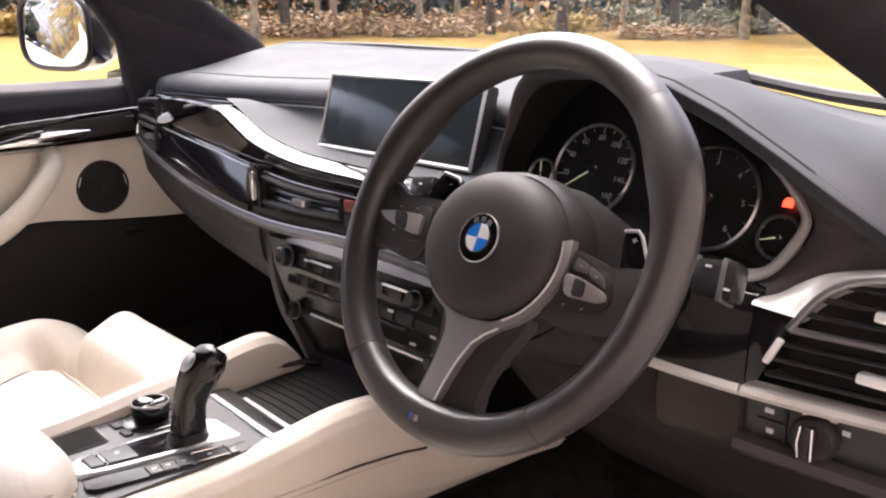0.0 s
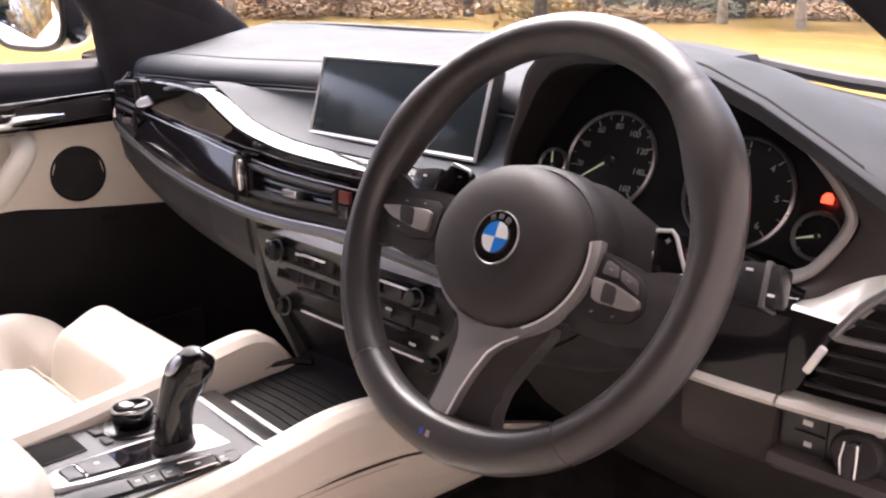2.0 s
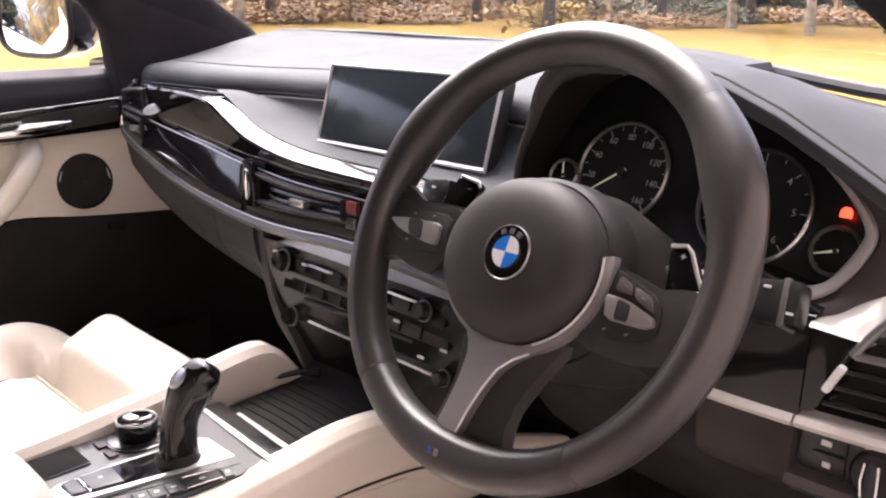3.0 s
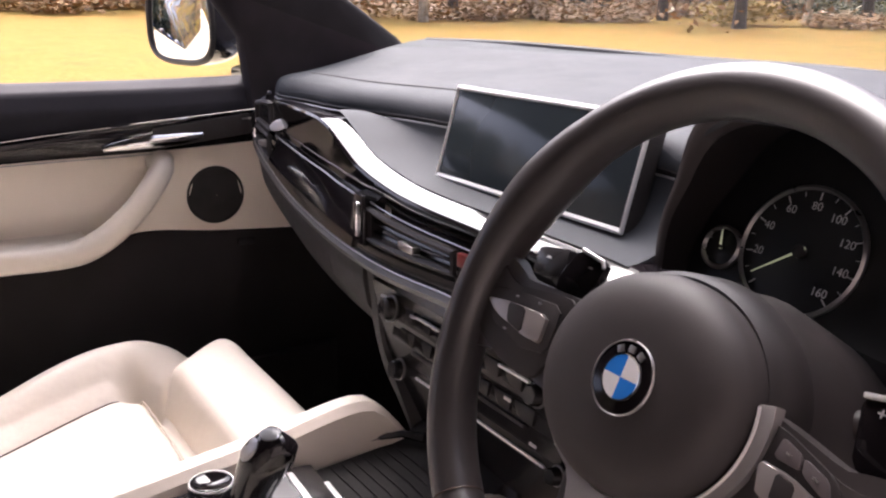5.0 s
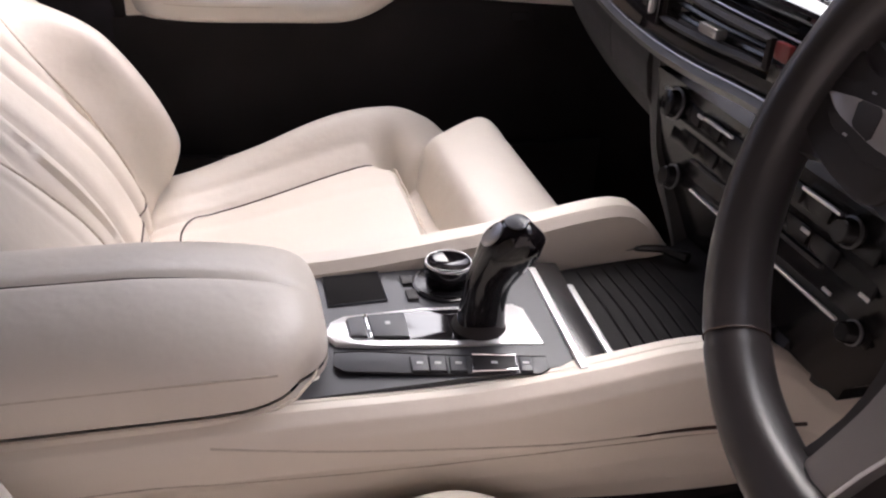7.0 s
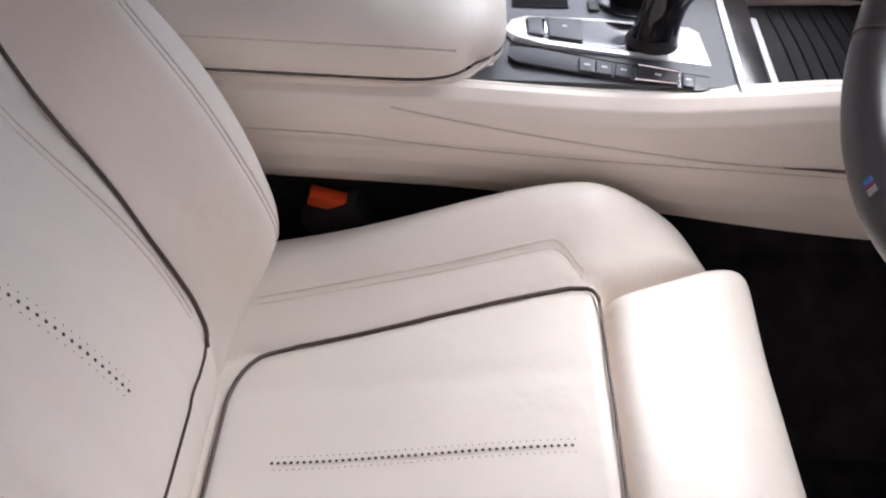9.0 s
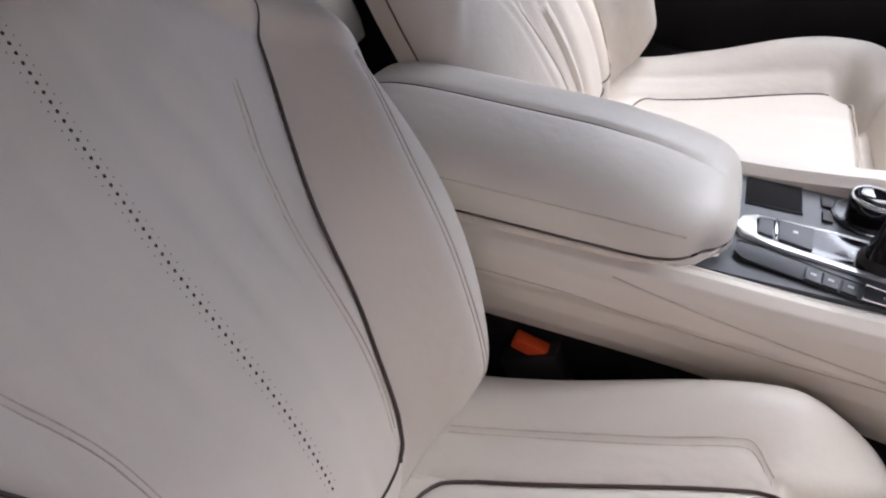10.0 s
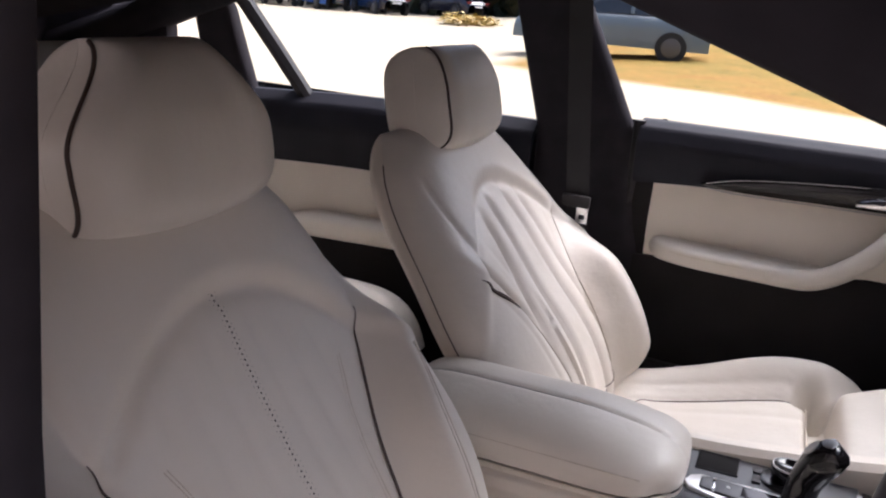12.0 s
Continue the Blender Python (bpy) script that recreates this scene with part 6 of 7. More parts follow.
# armrest with pull handle
def armr(u, v):
    y = -0.392 + 0.319 * u
    a = 2 * math.pi * v
    c, s = math.cos(a), math.sin(a)
    w = 0.068 * (max(0.0, 1 - (1 - min(1, u / 0.42)) ** 2.4)) ** 0.6 * (1 - 0.45 * smooth(u, 0.70, 1.0)) + 0.004
    h = 0.0185 * (max(0.0, 1 - (1 - min(1, u / 0.10)) ** 2)) ** 0.5 + 0.002
    zc = 0.8985 - 0.006 * u
    return (-0.770 + w * math.copysign(abs(c) ** 0.5, c), y, zc + h * math.copysign(abs(s) ** 0.45, s) + 0.002 * (s > 0) * (1 - abs(c)))


part("armrest", surf(lambda u, v: armr(v, u), 40, 50, close_u=True, cap=True), IVORY, door, "flat-topped padded ivory door armrest")
gp = [(-0.724, -0.235, 0.894), (-0.716, -0.18, 0.893), (-0.713, -0.13, 0.894), (-0.712, -0.085, 0.899), (-0.711, -0.045, 0.918), (-0.711, -0.005, 0.951), (-0.716, 0.025, 0.985), (-0.732, 0.045, 1.008), (-0.760, 0.052, 1.018)]
part("pull_handle", tube([Vector([curve3(k / 40, [(i / 8, p[j]) for i, p in enumerate(gp)]) for j in range(3)]) for k in range(41)], [curve3(k / 40, list(zip([i / 8 for i in range(9)], (0.010, 0.016, 0.0185, 0.0195, 0.0195, 0.0190, 0.0185, 0.0190, 0.022)))) for k in range(41)], 18), IVORY, door, "ivory pull handle")
part("armrest_seam", tube([(armr((y + 0.392) / 0.319, 0.0)[0] + 0.0005, y, 0.9055 - 0.006 * (y + 0.392) / 0.319) for y in np.linspace(-0.345, -0.20, 24)], 0.0007, 5), STITCH, door)
part("door_pocket", slab(lambda u, v: (-0.725 + 0.02 * math.sin(math.pi * u), -0.36 + 0.70 * u, 0.50 + 0.17 * v), 20, 6, (-0.012, 0, 0)), PLASTIC, door)
part("lock_plate", rbox(0.008, 0.03, 0.012, 0.002, pose(-0.765, 0.19, 0.868)), SATIN, door)
part("door_edge", tube([(-0.782, -0.448, z) for z in np.linspace(0.46, 1.14, 12)], 0.012, 8), RUBBER, door)
part("outer_skin", slab(lambda u, v: (-0.90 + 0.03 * v, -0.48 + 1.05 * u, 0.42 + 0.71 * v), 10, 6, (0.01, 0, 0)), PAINT, door, "dark painted door skin")
pane = part("window_pane", slab(lambda u, v: (-0.835 + 0.12 * v, -0.46 - 0.27 * v + 0.78 * u - 0.10 * u * v, 1.12 + 0.38 * v), 8, 6, (-0.004, 0, 0)), GLASS, door, "clear side window pane")
pane.visible_shadow = False
# door mirror


def mirror_shell(u, v):
    x, y = ell(0, 0, 0.122 * (1 - 0.4 * v ** 3), 0.076 * (1 - 0.5 * v ** 3), 40, 3.4)[int(round(u * 40)) % 40]
    return MM @ Vector((x, y, -0.003 - 0.10 * v))


MM = pose(-1.000, 0.166, 1.228, 90.3, 0, 12)
part("door_mirror", surf(mirror_shell, 40, 10, close_u=True, cap=True), PAINT, door, "dark exterior door mirror housing")
part("mirror_glass", plate(ell(0, 0, 0.112, 0.066, 40, 3.4), 0.003, 0.0008, MM), MIRROR, door, "mirror glass")
part("mirror_rim", tube([MM @ Vector((x, y, 0.001)) for x, y in ell(0, 0, 0.117, 0.071, 40, 3.4)], 0.006, 8, closed=True), PLASTIC, door)
part("mirror_foot", rbox(0.13, 0.06, 0.035, 0.012, pose(-0.87, 0.27, 1.145, 0, -8, 10)), PAINT, door)

# ---- rear door and rear bench ----
rdoor = thing("rear_door", "closed rear passenger door with ivory panel and dark ledge", "car door")


def rsill(u, v):
    y = -1.52 + 0.86 * u
    pr = [(-0.845, 1.085), (-0.825, 1.108), (-0.795, 1.109), (-0.765, 1.085), (-0.752, 1.03), (-0.760, 0.99), (-0.772, 0.948)]
    k = v * (len(pr) - 1)
    i = min(int(k), len(pr) - 2)
    f = k - i
    return (pr[i][0] + (pr[i + 1][0] - pr[i][0]) * f, y, pr[i][1] + (pr[i + 1][1] - pr[i][1]) * f - 0.02 * smooth(-y, 1.0, 1.5))


part("window_ledge", slab(rsill, 24, 25, (-0.012, 0, -0.01)), LEDGE, rdoor, "dark leather window ledge")
part("upper_panel", door_sheet(-1.52, -0.66, K(0.79), K(0.956), DX, 0.008), IVORY_SIDE, rdoor, "ivory door panel")
part("lower_panel", door_sheet(-1.52, -0.66, K(0.45), K(0.789), DX + 0.004, 0.015), BLACK, rdoor, "black lower door panel")
part("armrest", surf(lambda v, u: ((-0.768 + 0.055 * math.copysign(abs(math.cos(2 * math.pi * v)) ** 0.6, math.cos(2 * math.pi * v))), -1.25 + 0.52 * u, 0.822 + 0.030 * math.copysign(abs(math.sin(2 * math.pi * v)) ** 0.7, math.sin(2 * math.pi * v)) * (0.3 + 0.7 * min(1, u / 0.15)) - 0.02 * (1 - u)), 28, 24, close_u=True, cap=True), IVORY, rdoor, "padded ivory door armrest")
part("outer_skin", slab(lambda u, v: (-0.90 + 0.03 * v, -1.55 + 1.05 * u, 0.42 + 0.68 * v), 8, 6, (0.01, 0, 0)), PAINT, rdoor)
part("quarter_bar", tube([(-0.80, -1.205, 1.07), (-0.785, -1.29, 1.18), (-0.765, -1.375, 1.29), (-0.74, -1.46, 1.38)], 0.019, 8), RUBBER, rdoor, "black bar before the quarter window")
pane = part("window_pane", slab(lambda u, v: (-0.83 + 0.10 * v, -1.50 + 0.83 * u, 1.09 + 0.38 * v), 6, 5, (-0.004, 0, 0)), GLASS, rdoor, "clear side window pane")
pane.visible_shadow = False

bench = thing("rear_bench", "ivory leather rear seat bench", "car seat", (-0.045, -1.2, 0.45))


def cushion_block(x0, x1, y0, y1, z0, z1, name, tilt=0.0):
    def fn(u, v):
        a, b = math.sin((2 * u - 1) * math.pi / 2), math.sin((2 * v - 1) * math.pi / 2)
        e = max(0.0, 1 - abs(a) ** 6) ** (1 / 2.4) * max(0.0, 1 - abs(b) ** 6) ** (1 / 2.4)
        return Vector(((x0 + x1) / 2 + (x1 - x0) / 2 * a, (y0 + y1) / 2 + (y1 - y0) / 2 * b, z0 + (z1 - z0) * e - 0.006 * gauss(abs(a) - 0.62, 0.04) * e))
    bm = surf(fn, 40, 30)
    bm.transform(Matrix.Translation((0.045, 1.2, -0.45)))
    return part(name, bm, IVORY, bench)


for x0, x1 in ((-0.72, -0.265), (-0.262, 0.172), (0.175, 0.63)):
    cushion_block(x0, x1, -1.36, -0.84, 0.58, 0.735, "seat_cushion")
    def bk(u, v, x0=x0, x1=x1):
        a, b = math.sin((2 * u - 1) * math.pi / 2), math.sin((2 * v - 1) * math.pi / 2)
        e = max(0.0, 1 - abs(a) ** 6) ** (1 / 2.4) * max(0.0, 1 - abs(b) ** 6) ** (1 / 2.4)
        z = 0.93 + 0.25 * b
        return Vector(((x0 + x1) / 2 + (x1 - x0) / 2 * a + 0.045, -1.46 + 1.2 - 0.35 * (z - 0.7) + 0.13 * e, z - 0.45))
    part("seat_back", surf(bk, 36, 30), IVORY, bench)
part("bench_base", rbox(1.36, 0.5, 0.16, 0.02, pose(0, 0.10, 0.06)), PLASTIC, bench)

# ---- outside ----


def ground_z(x, y):
    r = math.hypot(x, y)
    if r < 1e-6:
        return 0.0
    return 0.0265 * smooth(y / r, -0.5, -0.02) * max(0.0, min(r, 60.0) - 2.0)


def gmat():
    m = bpy.data.materials.new("leafy grass and pale gravel")
    m.use_nodes = True
    nt = m.node_tree
    b = nt.nodes["Principled BSDF"]
    b.inputs["Roughness"].default_value = 0.95
    b.inputs["Specular IOR Level"].default_value = 0.1
    g = nt.nodes.new("ShaderNodeNewGeometry").outputs["Position"]
    sep = nt.nodes.new("ShaderNodeSeparateXYZ")
    nt.links.new(g, sep.inputs[0])
    grass = ramp(nt, noise_tex(nt, 0.9, 6.0, 0.65, g), [(0.25, (0.10, 0.10, 0.025)), (0.42, (0.20, 0.145, 0.035)), (0.55, (0.30, 0.160, 0.042)), (0.68, (0.24, 0.10, 0.033)), (0.8, (0.34, 0.22, 0.075))])
    leaf = ramp(nt, noise_tex(nt, 14.0, 3.0, 0.6, g), [(0.40, (0.15, 0.12, 0.032)), (0.55, (0.30, 0.18, 0.045)), (0.7, (0.42, 0.29, 0.11))])
    mx = nt.nodes.new("ShaderNodeMix")
    mx.data_type = "RGBA"
    mx.inputs["Factor"].default_value = 0.5
    nt.links.new(grass, mx.inputs["A"])
    nt.links.new(leaf, mx.inputs["B"])
    grav = ramp(nt, noise_tex(nt, 3.0, 5.0, 0.7, g), [(0.3, (0.40, 0.345, 0.25)), (0.7, (0.50, 0.43, 0.32))])
    # gravel lies beside the car and behind it; grass from a wavy edge on
    def math_node(op, a, b2):
        n = nt.nodes.new("ShaderNodeMath")
        n.operation = op
        for k, q in enumerate((a, b2)):
            if isinstance(q, (int, float)):
                n.inputs[k].default_value = q
            else:
                nt.links.new(q, n.inputs[k])
        return n.outputs[0]
    wav = math_node("MULTIPLY", noise_tex(nt, 0.5, 2.0, 0.5, g), 1.6)
    edge = math_node("ADD", math_node("MULTIPLY", sep.outputs["X"], -0.9), math_node("MULTIPLY", sep.outputs["Y"], 0.55))
    edge = math_node("ADD", edge, wav)
    f1 = math_node("MULTIPLY", math_node("SUBTRACT", edge, 11.2), 1.8)
    f1 = math_node("MAXIMUM", f1, math_node("MULTIPLY", math_node("SUBTRACT", sep.outputs["Y"], 5.5), 1.2))
    side = math_node("MULTIPLY", math_node("ADD", math_node("ADD", sep.outputs["Y"], math_node("MULTIPLY", sep.outputs["X"], -0.06)), 5.2), 1.5)
    f = nt.nodes.new("ShaderNodeClamp")
    nt.links.new(math_node("MINIMUM", f1, side), f.inputs[0])
    m2 = nt.nodes.new("ShaderNodeMix")
    m2.data_type = "RGBA"
    nt.links.new(f.outputs[0], m2.inputs["Factor"])
    nt.links.new(grav, m2.inputs["A"])
    nt.links.new(mx.outputs["Result"], m2.inputs["B"])
    nt.links.new(m2.outputs["Result"], b.inputs["Base Color"])
    bp = nt.nodes.new("ShaderNodeBump")
    bp.inputs["Strength"].default_value, bp.inputs["Distance"].default_value = 0.6, 0.03
    nt.links.new(noise_tex(nt, 20.0, 4.0, 0.6, g), bp.inputs["Height"])
    nt.links.new(bp.outputs["Normal"], b.inputs["Normal"])
    return m


bm = bmesh.new()
radii = [0.0, 1.5, 3, 5, 7, 9, 12, 15, 18, 22, 26, 30, 35, 40, 50, 60, 90, 160, 400, 1500]
rings = []
for r in radii[1:]:
    rings.append([bm.verts.new((r * math.cos(2 * math.pi * k / 72), r * math.sin(2 * math.pi * k / 72), ground_z(r * math.cos(2 * math.pi * k / 72), r * math.sin(2 * math.pi * k / 72)))) for k in range(72)])
c0 = bm.verts.new((0, 0, 0))
for k in range(72):
    bm.faces.new((c0, rings[0][k], rings[0][(k + 1) % 72]))
for A, B in zip(rings, rings[1:]):
    for k in range(72):
        bm.faces.new((A[k], B[k], B[(k + 1) % 72], A[(k + 1) % 72]))
ground = part("ground", bm, gmat())
tagged(ground, "pale gravel and autumn grass strewn with fallen leaves", "ground", kind="structure")

BARK = mat("pale bark", (0.46, 0.38, 0.27), 0.9, var=0.35, scale=6, bump=0.4, fine_scale=60)
BARK2 = mat("dark bark", (0.10, 0.08, 0.06), 0.9, var=0.35, scale=6, bump=0.4, fine_scale=60)


def leaf_mat(name, stops):
    m = bpy.data.materials.new(name)
    m.use_nodes = True
    nt = m.node_tree
    b = nt.nodes["Principled BSDF"]
    b.inputs["Roughness"].default_value = 0.6
    g = nt.nodes.new("ShaderNodeNewGeometry")
    nt.links.new(ramp(nt, g.outputs["Random Per Island"], stops), b.inputs["Base Color"])
    b.inputs["Subsurface Weight"].default_value = 0.0
    return m


LEAF_D = leaf_mat("dark blue-green leaves", [(0.0, (0.022, 0.040, 0.030)), (0.6, (0.045, 0.062, 0.042)), (1.0, (0.10, 0.085, 0.035))])
LEAF_Y = leaf_mat("yellow autumn leaves", [(0.0, (0.44, 0.29, 0.05)), (0.5, (0.52, 0.34, 0.07)), (1.0, (0.28, 0.25, 0.06))])
LEAF_G = leaf_mat("dull green leaves", [(0.0, (0.065, 0.08, 0.025)), (0.6, (0.12, 0.12, 0.04)), (1.0, (0.26, 0.20, 0.06))])
LEAF_B = leaf_mat("brown autumn leaves", [(0.0, (0.30, 0.145, 0.045)), (0.6, (0.40, 0.22, 0.07)), (1.0, (0.17, 0.13, 0.05))])
rng = random.Random(5)


lrng = random.Random(11)


def leaves(bm, c, r, n, size, squash=0.8, rng=lrng):
    for _ in range(n):
        d = Vector((rng.gauss(0, 1), rng.gauss(0, 1), rng.gauss(0, 1) * squash)).normalized() * r * rng.random() ** 0.4
        p = Vector(c) + d
        e = Euler((rng.uniform(-1.2, 1.2), rng.uniform(-1.2, 1.2), rng.uniform(0, 6.3))).to_matrix()
        s = size * rng.uniform(0.6, 1.4)
        bm.faces.new([bm.verts.new(p + e @ Vector(q)) for q in ((-s, -s * 0.5, 0), (s * 0.2, -s * 0.6, 0), (s, 0.1 * s, 0), (0, s * 0.6, 0))])


def tree(hgt, rad, leafm, bark, n=900, low=0.25, label=""):
    t = thing("tree", label, "tree", group="trees at the edge of the wood")
    lean = rng.uniform(-0.04, 0.04)
    trunk = [(lean * k * hgt / 6, 0.03 * math.sin(k * 1.7), hgt * k / 8) for k in range(8)]
    bm = tube(trunk, [rad * (1.35 if k == 0 else 1 - 0.1 * k) for k in range(8)], 8)
    crown = bmesh.new()
    for k in range(9):
        h = hgt * (low + (0.95 - low) * k / 8)
        a = rng.uniform(0, 6.28)
        l = hgt * rng.uniform(0.10, 0.22) * (1.2 - h / hgt * 0.7)
        tip = (math.cos(a) * l, math.sin(a) * l, h + l * rng.uniform(0.1, 0.5))
        bb = tube([(lean * h, 0, h * 0.98), (tip[0] * 0.5, tip[1] * 0.5, h + (tip[2] - h) * 0.4), tip], [rad * 0.3, rad * 0.18, rad * 0.06], 5)
        me = bpy.data.meshes.new("tmp")
        bb.to_mesh(me)
        bb.free()
        bm.from_mesh(me)
        bpy.data.meshes.remove(me)
        leaves(crown, tip, l * 0.85, n // 4, 0.12)
    part("trunk", bm, bark, t)
    part("crown", crown, leafm, t, smooth=False)
    return t


protos = [
    tree(9, 0.15, LEAF_Y, BARK, label="tall tree with pale trunk and yellow autumn leaves"),
    tree(10, 0.13, LEAF_G, BARK, low=0.12, label="slim tree with dull green and yellow leaves"),
    tree(11, 0.18, LEAF_B, BARK2, low=0.15, label="dark-trunked tree with brown autumn leaves"),
]
spots = []
for i in range(96):
    ang = 8 + 200 * (i + rng.random()) / 96
    r = rng.uniform(27, 44) if ang < 97 else rng.uniform(50, 60)
    spots.append((ang, r))
first = [True, True, True]
for i, (ang, r) in enumerate(spots):
    k = i % 3
    x, y = -r * math.sin(radians(ang)), r * math.cos(radians(ang))
    m = pose(x, y, ground_z(x, y) - 0.05, 0, 0, rng.uniform(0, 360))
    if first[k]:
        protos[k].matrix_basis = m
        first[k] = False
    else:
        copy_thing(protos[k], m @ Matrix.Diagonal((1, 1, 1, 1)))
# one yellow tree stands behind the yard
x, y = -24.0, -24.5
copy_thing(protos[0], pose(x, y, -0.05, 0, 0, 40) @ Matrix.Diagonal((1, 1, 0.8, 1)))


def bush(leafm, label, w, h, n):
    t = thing("bush", label, "bush", group="bushes under the trees")
    bm = bmesh.new()
    for k in range(7):
        leaves(bm, (rng.uniform(-w, w) * 0.6, rng.uniform(-w, w) * 0.4, h * rng.uniform(0.25, 0.7)), w * 0.5, n // 4, 0.11)
    st = bmesh.new()
    for k in range(5):
        a = rng.uniform(0, 6.28)
        b2 = tube([(0, 0, 0), (math.cos(a) * w * 0.3, math.sin(a) * w * 0.3, h * 0.7)], [0.03, 0.01], 5)
        me = bpy.data.meshes.new("tmp")
        b2.to_mesh(me)
        b2.free()
        st.from_mesh(me)
        bpy.data.meshes.remove(me)
    part("stems", st, BARK2, t)
    part("foliage", bm, leafm, t, smooth=False)
    return t


bushes = [bush(LEAF_G, "dull green undergrowth bush beneath trees", 2.2, 2.6, 900), bush(LEAF_B, "brown undergrowth bush in autumn", 2.4, 2.2, 900), bush(LEAF_Y, "yellow leafy autumn bush beneath trees", 1.6, 2.4, 700)]
first = [True, True, True]
for i in range(96):
    ang = 5 + 200 * (i + rng.random()) / 96
    r = rng.uniform(30, 46) if ang < 97 else rng.uniform(50, 60)
    k = rng.choice((0, 1, 1, 1, 2)) if i > 2 else i
    x, y = -r * math.sin(radians(ang)), r * math.cos(radians(ang))
    s = rng.uniform(0.26, 0.48) if ang < 97 else rng.uniform(0.7, 1.0)
    m = pose(x, y, ground_z(x, y) - 0.05, 0, 0, rng.uniform(0, 360)) @ Matrix.Diagonal((1.0, 1.0, s, 1.0))
    if first[k]:
        bushes[k].matrix_basis = m
        first[k] = False
    else:
        copy_thing(bushes[k], m).scale = (1.0, 1.0, s)

# far wood behind the trees
bm = bmesh.new()
for i in range(520):
    ang = radians(-5 + 125 * rng.random())
    r = rng.uniform(48, 60)
    leaves(bm, (-r * math.sin(ang), r * math.cos(ang), 0.9 + 9.5 * rng.random() ** 2.2), 2.4, 70, 0.6)
far = part("far_wood", bm, LEAF_D, smooth=False)
tagged(far, "dark green wood in the far background", "trees", kind="stuff")

# unseen ground strip and plain wall added on the driver side
# unseen dark strip, added to cut light bounced up from pale gravel
drive = part("pavement", slab(lambda u, v: (0.98 + 2.4 * u, -14 + 26 * v, 0.012 + max(0, ground_z(0.98 + 2.4 * u, -14 + 26 * v))), 13, 53, (0, 0, -0.05)), mat("worn asphalt", (0.12, 0.115, 0.11), 0.9, var=0.25, scale=3, fine=0.4, fine_scale=160, bump=0.5))
tagged(drive, "unseen dark asphalt strip added to cut light bounced off the gravel", "pavement", kind="structure")
# wall height and tone set how much sky reaches the open door
yard = part("unseen_wall", slab(lambda u, v: (2.8, -14 + 26 * u, -0.1 + 6.0 * v), 4, 3, (0.25, 0, 0)), mat("dull brown brick", (0.26, 0.232, 0.212), 0.9, var=0.3, scale=3, bump=0.3, fine_scale=40))
tagged(yard, "unseen plain brown wall added to block light on the driver side", "wall", kind="structure")

# ---- parked cars ----
TYRE = mat("tyre rubber", (0.02, 0.02, 0.02), 0.8)
CARGLASS = mat("dark car window", (0.02, 0.025, 0.03), 0.08, coat=0.5)


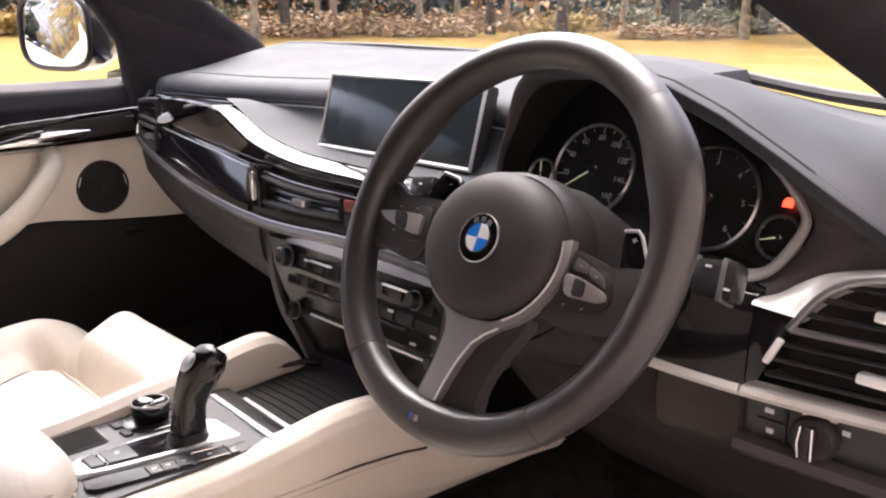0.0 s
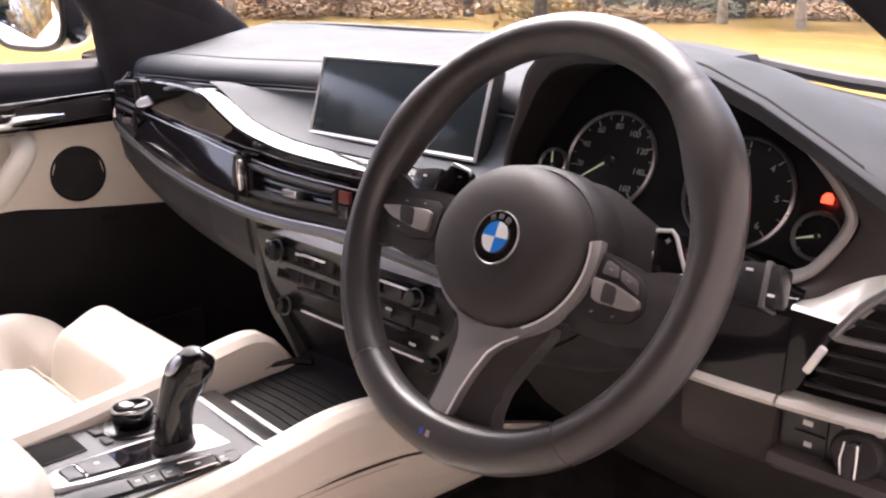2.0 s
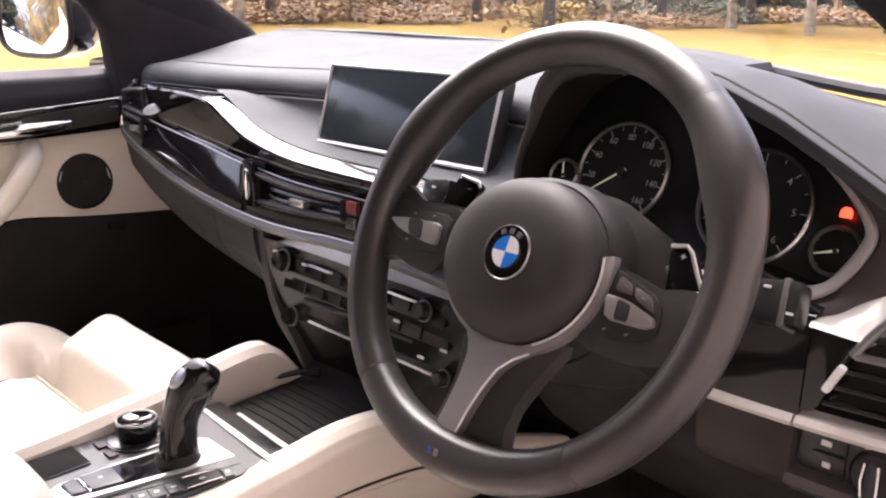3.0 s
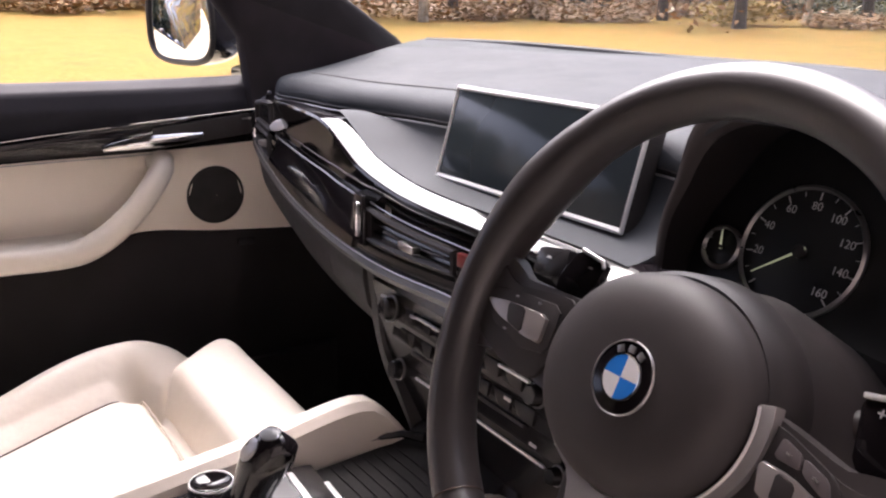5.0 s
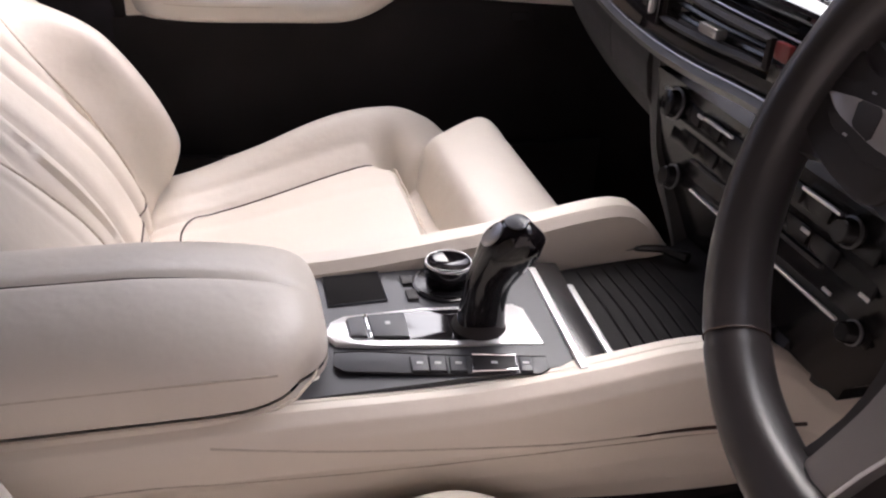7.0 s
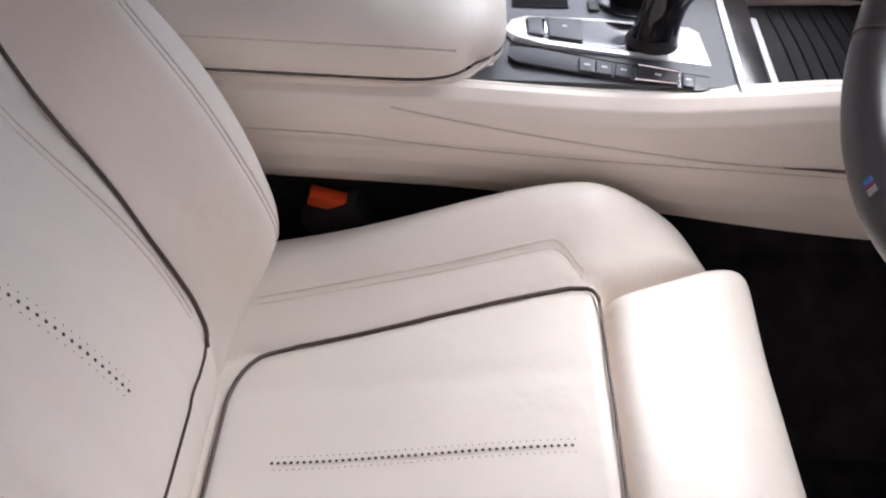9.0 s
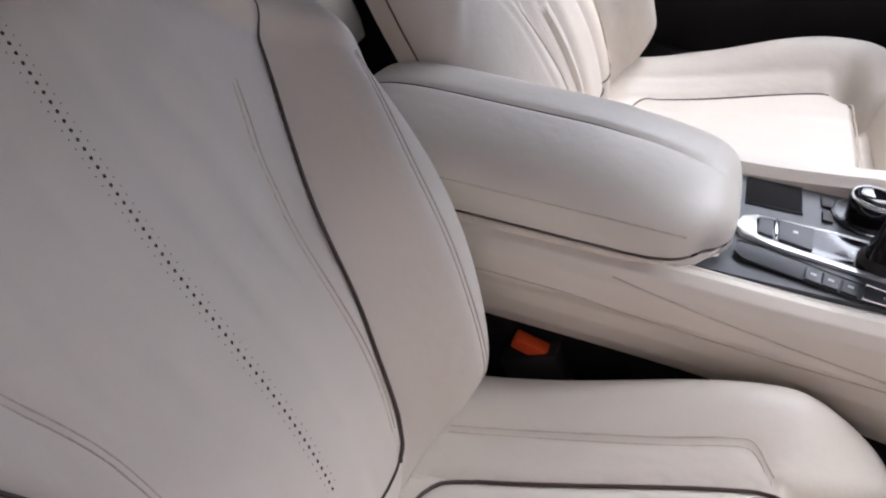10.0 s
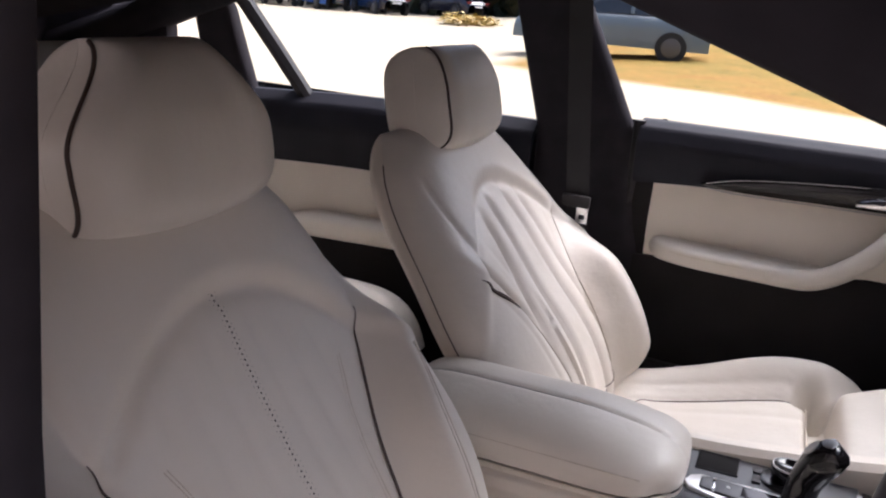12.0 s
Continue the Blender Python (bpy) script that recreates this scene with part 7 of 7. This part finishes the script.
def parked(color, rough, label, hatch=0.0, hgt=1.45):
    t = thing("parked_car", label, "car", group="parked cars in the distance")
    pm = mat("parked car paint", color, rough, var=0.05, coat=0.8, scale=3)
    L = 4.3
    low = [(-2.15, 0.55), (-2.05, 0.85), (-1.2, 0.98), (-0.5, 1.02), (1.2, 1.02), (1.95, 0.98), (2.12, 0.75), (2.12, 0.45), (-2.1, 0.35)]

    def body(u, v):
        x = -2.15 + 4.28 * u
        top = curve3(x, [(-2.15, 0.62), (-2.0, 0.80), (-1.1, 0.95), (-0.4, 1.0), (1.3, 1.02), (1.9, 0.98), (2.13, 0.72)])
        wd = 0.86 * (1 - abs(2 * u - 1) ** 6 * 0.25)
        a = math.pi * v
        c, s = math.cos(a), math.sin(a)
        return (x, wd * math.copysign(abs(c) ** 0.35, c), 0.28 + (top - 0.28) * abs(s) ** 0.4)

    part("body", surf(body, 40, 20), pm, t)

    def cabin(u, v):
        x = -1.0 + (2.95 + hatch) * u
        top = curve3(x, [(-1.0, 0.97), (-0.25, hgt - 0.08), (0.5, hgt), (1.2, hgt - 0.05), (1.95 + hatch, 1.0)])
        a = math.pi * v
        c, s = math.cos(a), math.sin(a)
        return (x, 0.74 * math.copysign(abs(c) ** 0.4, c) * (1 - 0.12 * abs(s)), 0.95 + (top - 0.95) * abs(s) ** 0.5)

    part("cabin", surf(cabin, 30, 18), CARGLASS, t, "dark glazed cabin")
    part("roof", slab(lambda u, v: (-0.2 + 1.5 * u, -0.55 + 1.1 * v, hgt - 0.02 - 0.05 * (2 * u - 1) ** 2 - 0.04 * (2 * v - 1) ** 2), 10, 8, (0, 0, 0.03)), pm, t)
    for sy in (-1, 1):
        for x in (0.42,):
            part("door_post", rbox(0.09, 0.03, 0.42, 0.01, pose(x, sy * 0.70, 1.18, sy * 14, 0, 0)), pm, t)
        for x in (-1.32, 1.32):
            w = part("wheel", turned([(0.33, -0.10), (0.34, -0.06), (0.34, 0.06), (0.33, 0.10), (0.22, 0.105)], 28, pose(x, sy * 0.80, 0.33, 90), cap=True), TYRE, t)
            part("hubcap", turned([(0.21, 0.0), (0.20, 0.02), (0.05, 0.04)], 20, pose(x, sy * 0.905, 0.33, -90 * sy)), STRIP, w, "dull grey alloy wheel")
        part("lamp", rbox(0.05, 0.28, 0.12, 0.02, pose(2.10, sy * 0.60, 0.80)), REDB, t, "red tail lamp")
    part("plate_bar", rbox(0.02, 0.5, 0.11, 0.005, pose(2.14, 0, 0.62)), WHITE, t)
    return t


def put(t, x, y, rz):
    t.matrix_basis = pose(x, y, ground_z(x, y), 0, 0, rz)


put(parked((0.12, 0.155, 0.17), 0.35, "teal grey hatchback parked on the grass", 0.1), -19.3, -4.45, 100)
put(parked((0.02, 0.02, 0.03), 0.25, "black car parked at the far side of the yard", 0.1, 1.6), -43, -18.0, 60)
put(parked((0.015, 0.017, 0.03), 0.25, "dark blue car parked in the far row", 0.1, 1.55), -40.5, -21.0, 50)
put(parked((0.03, 0.10, 0.35), 0.25, "blue car parked in the far row", 0.0), -40, -24.0, 50)
put(parked((0.55, 0.56, 0.58), 0.25, "silver car parked in the far row", 0.0), -39.5, -26.8, 50)
put(parked((0.25, 0.26, 0.28), 0.25, "grey car parked in the far row", 0.1), -39, -29.6, 50)
yb = copy_thing(bushes[2], pose(-33, -13.0, 0, 0, 0, 40))
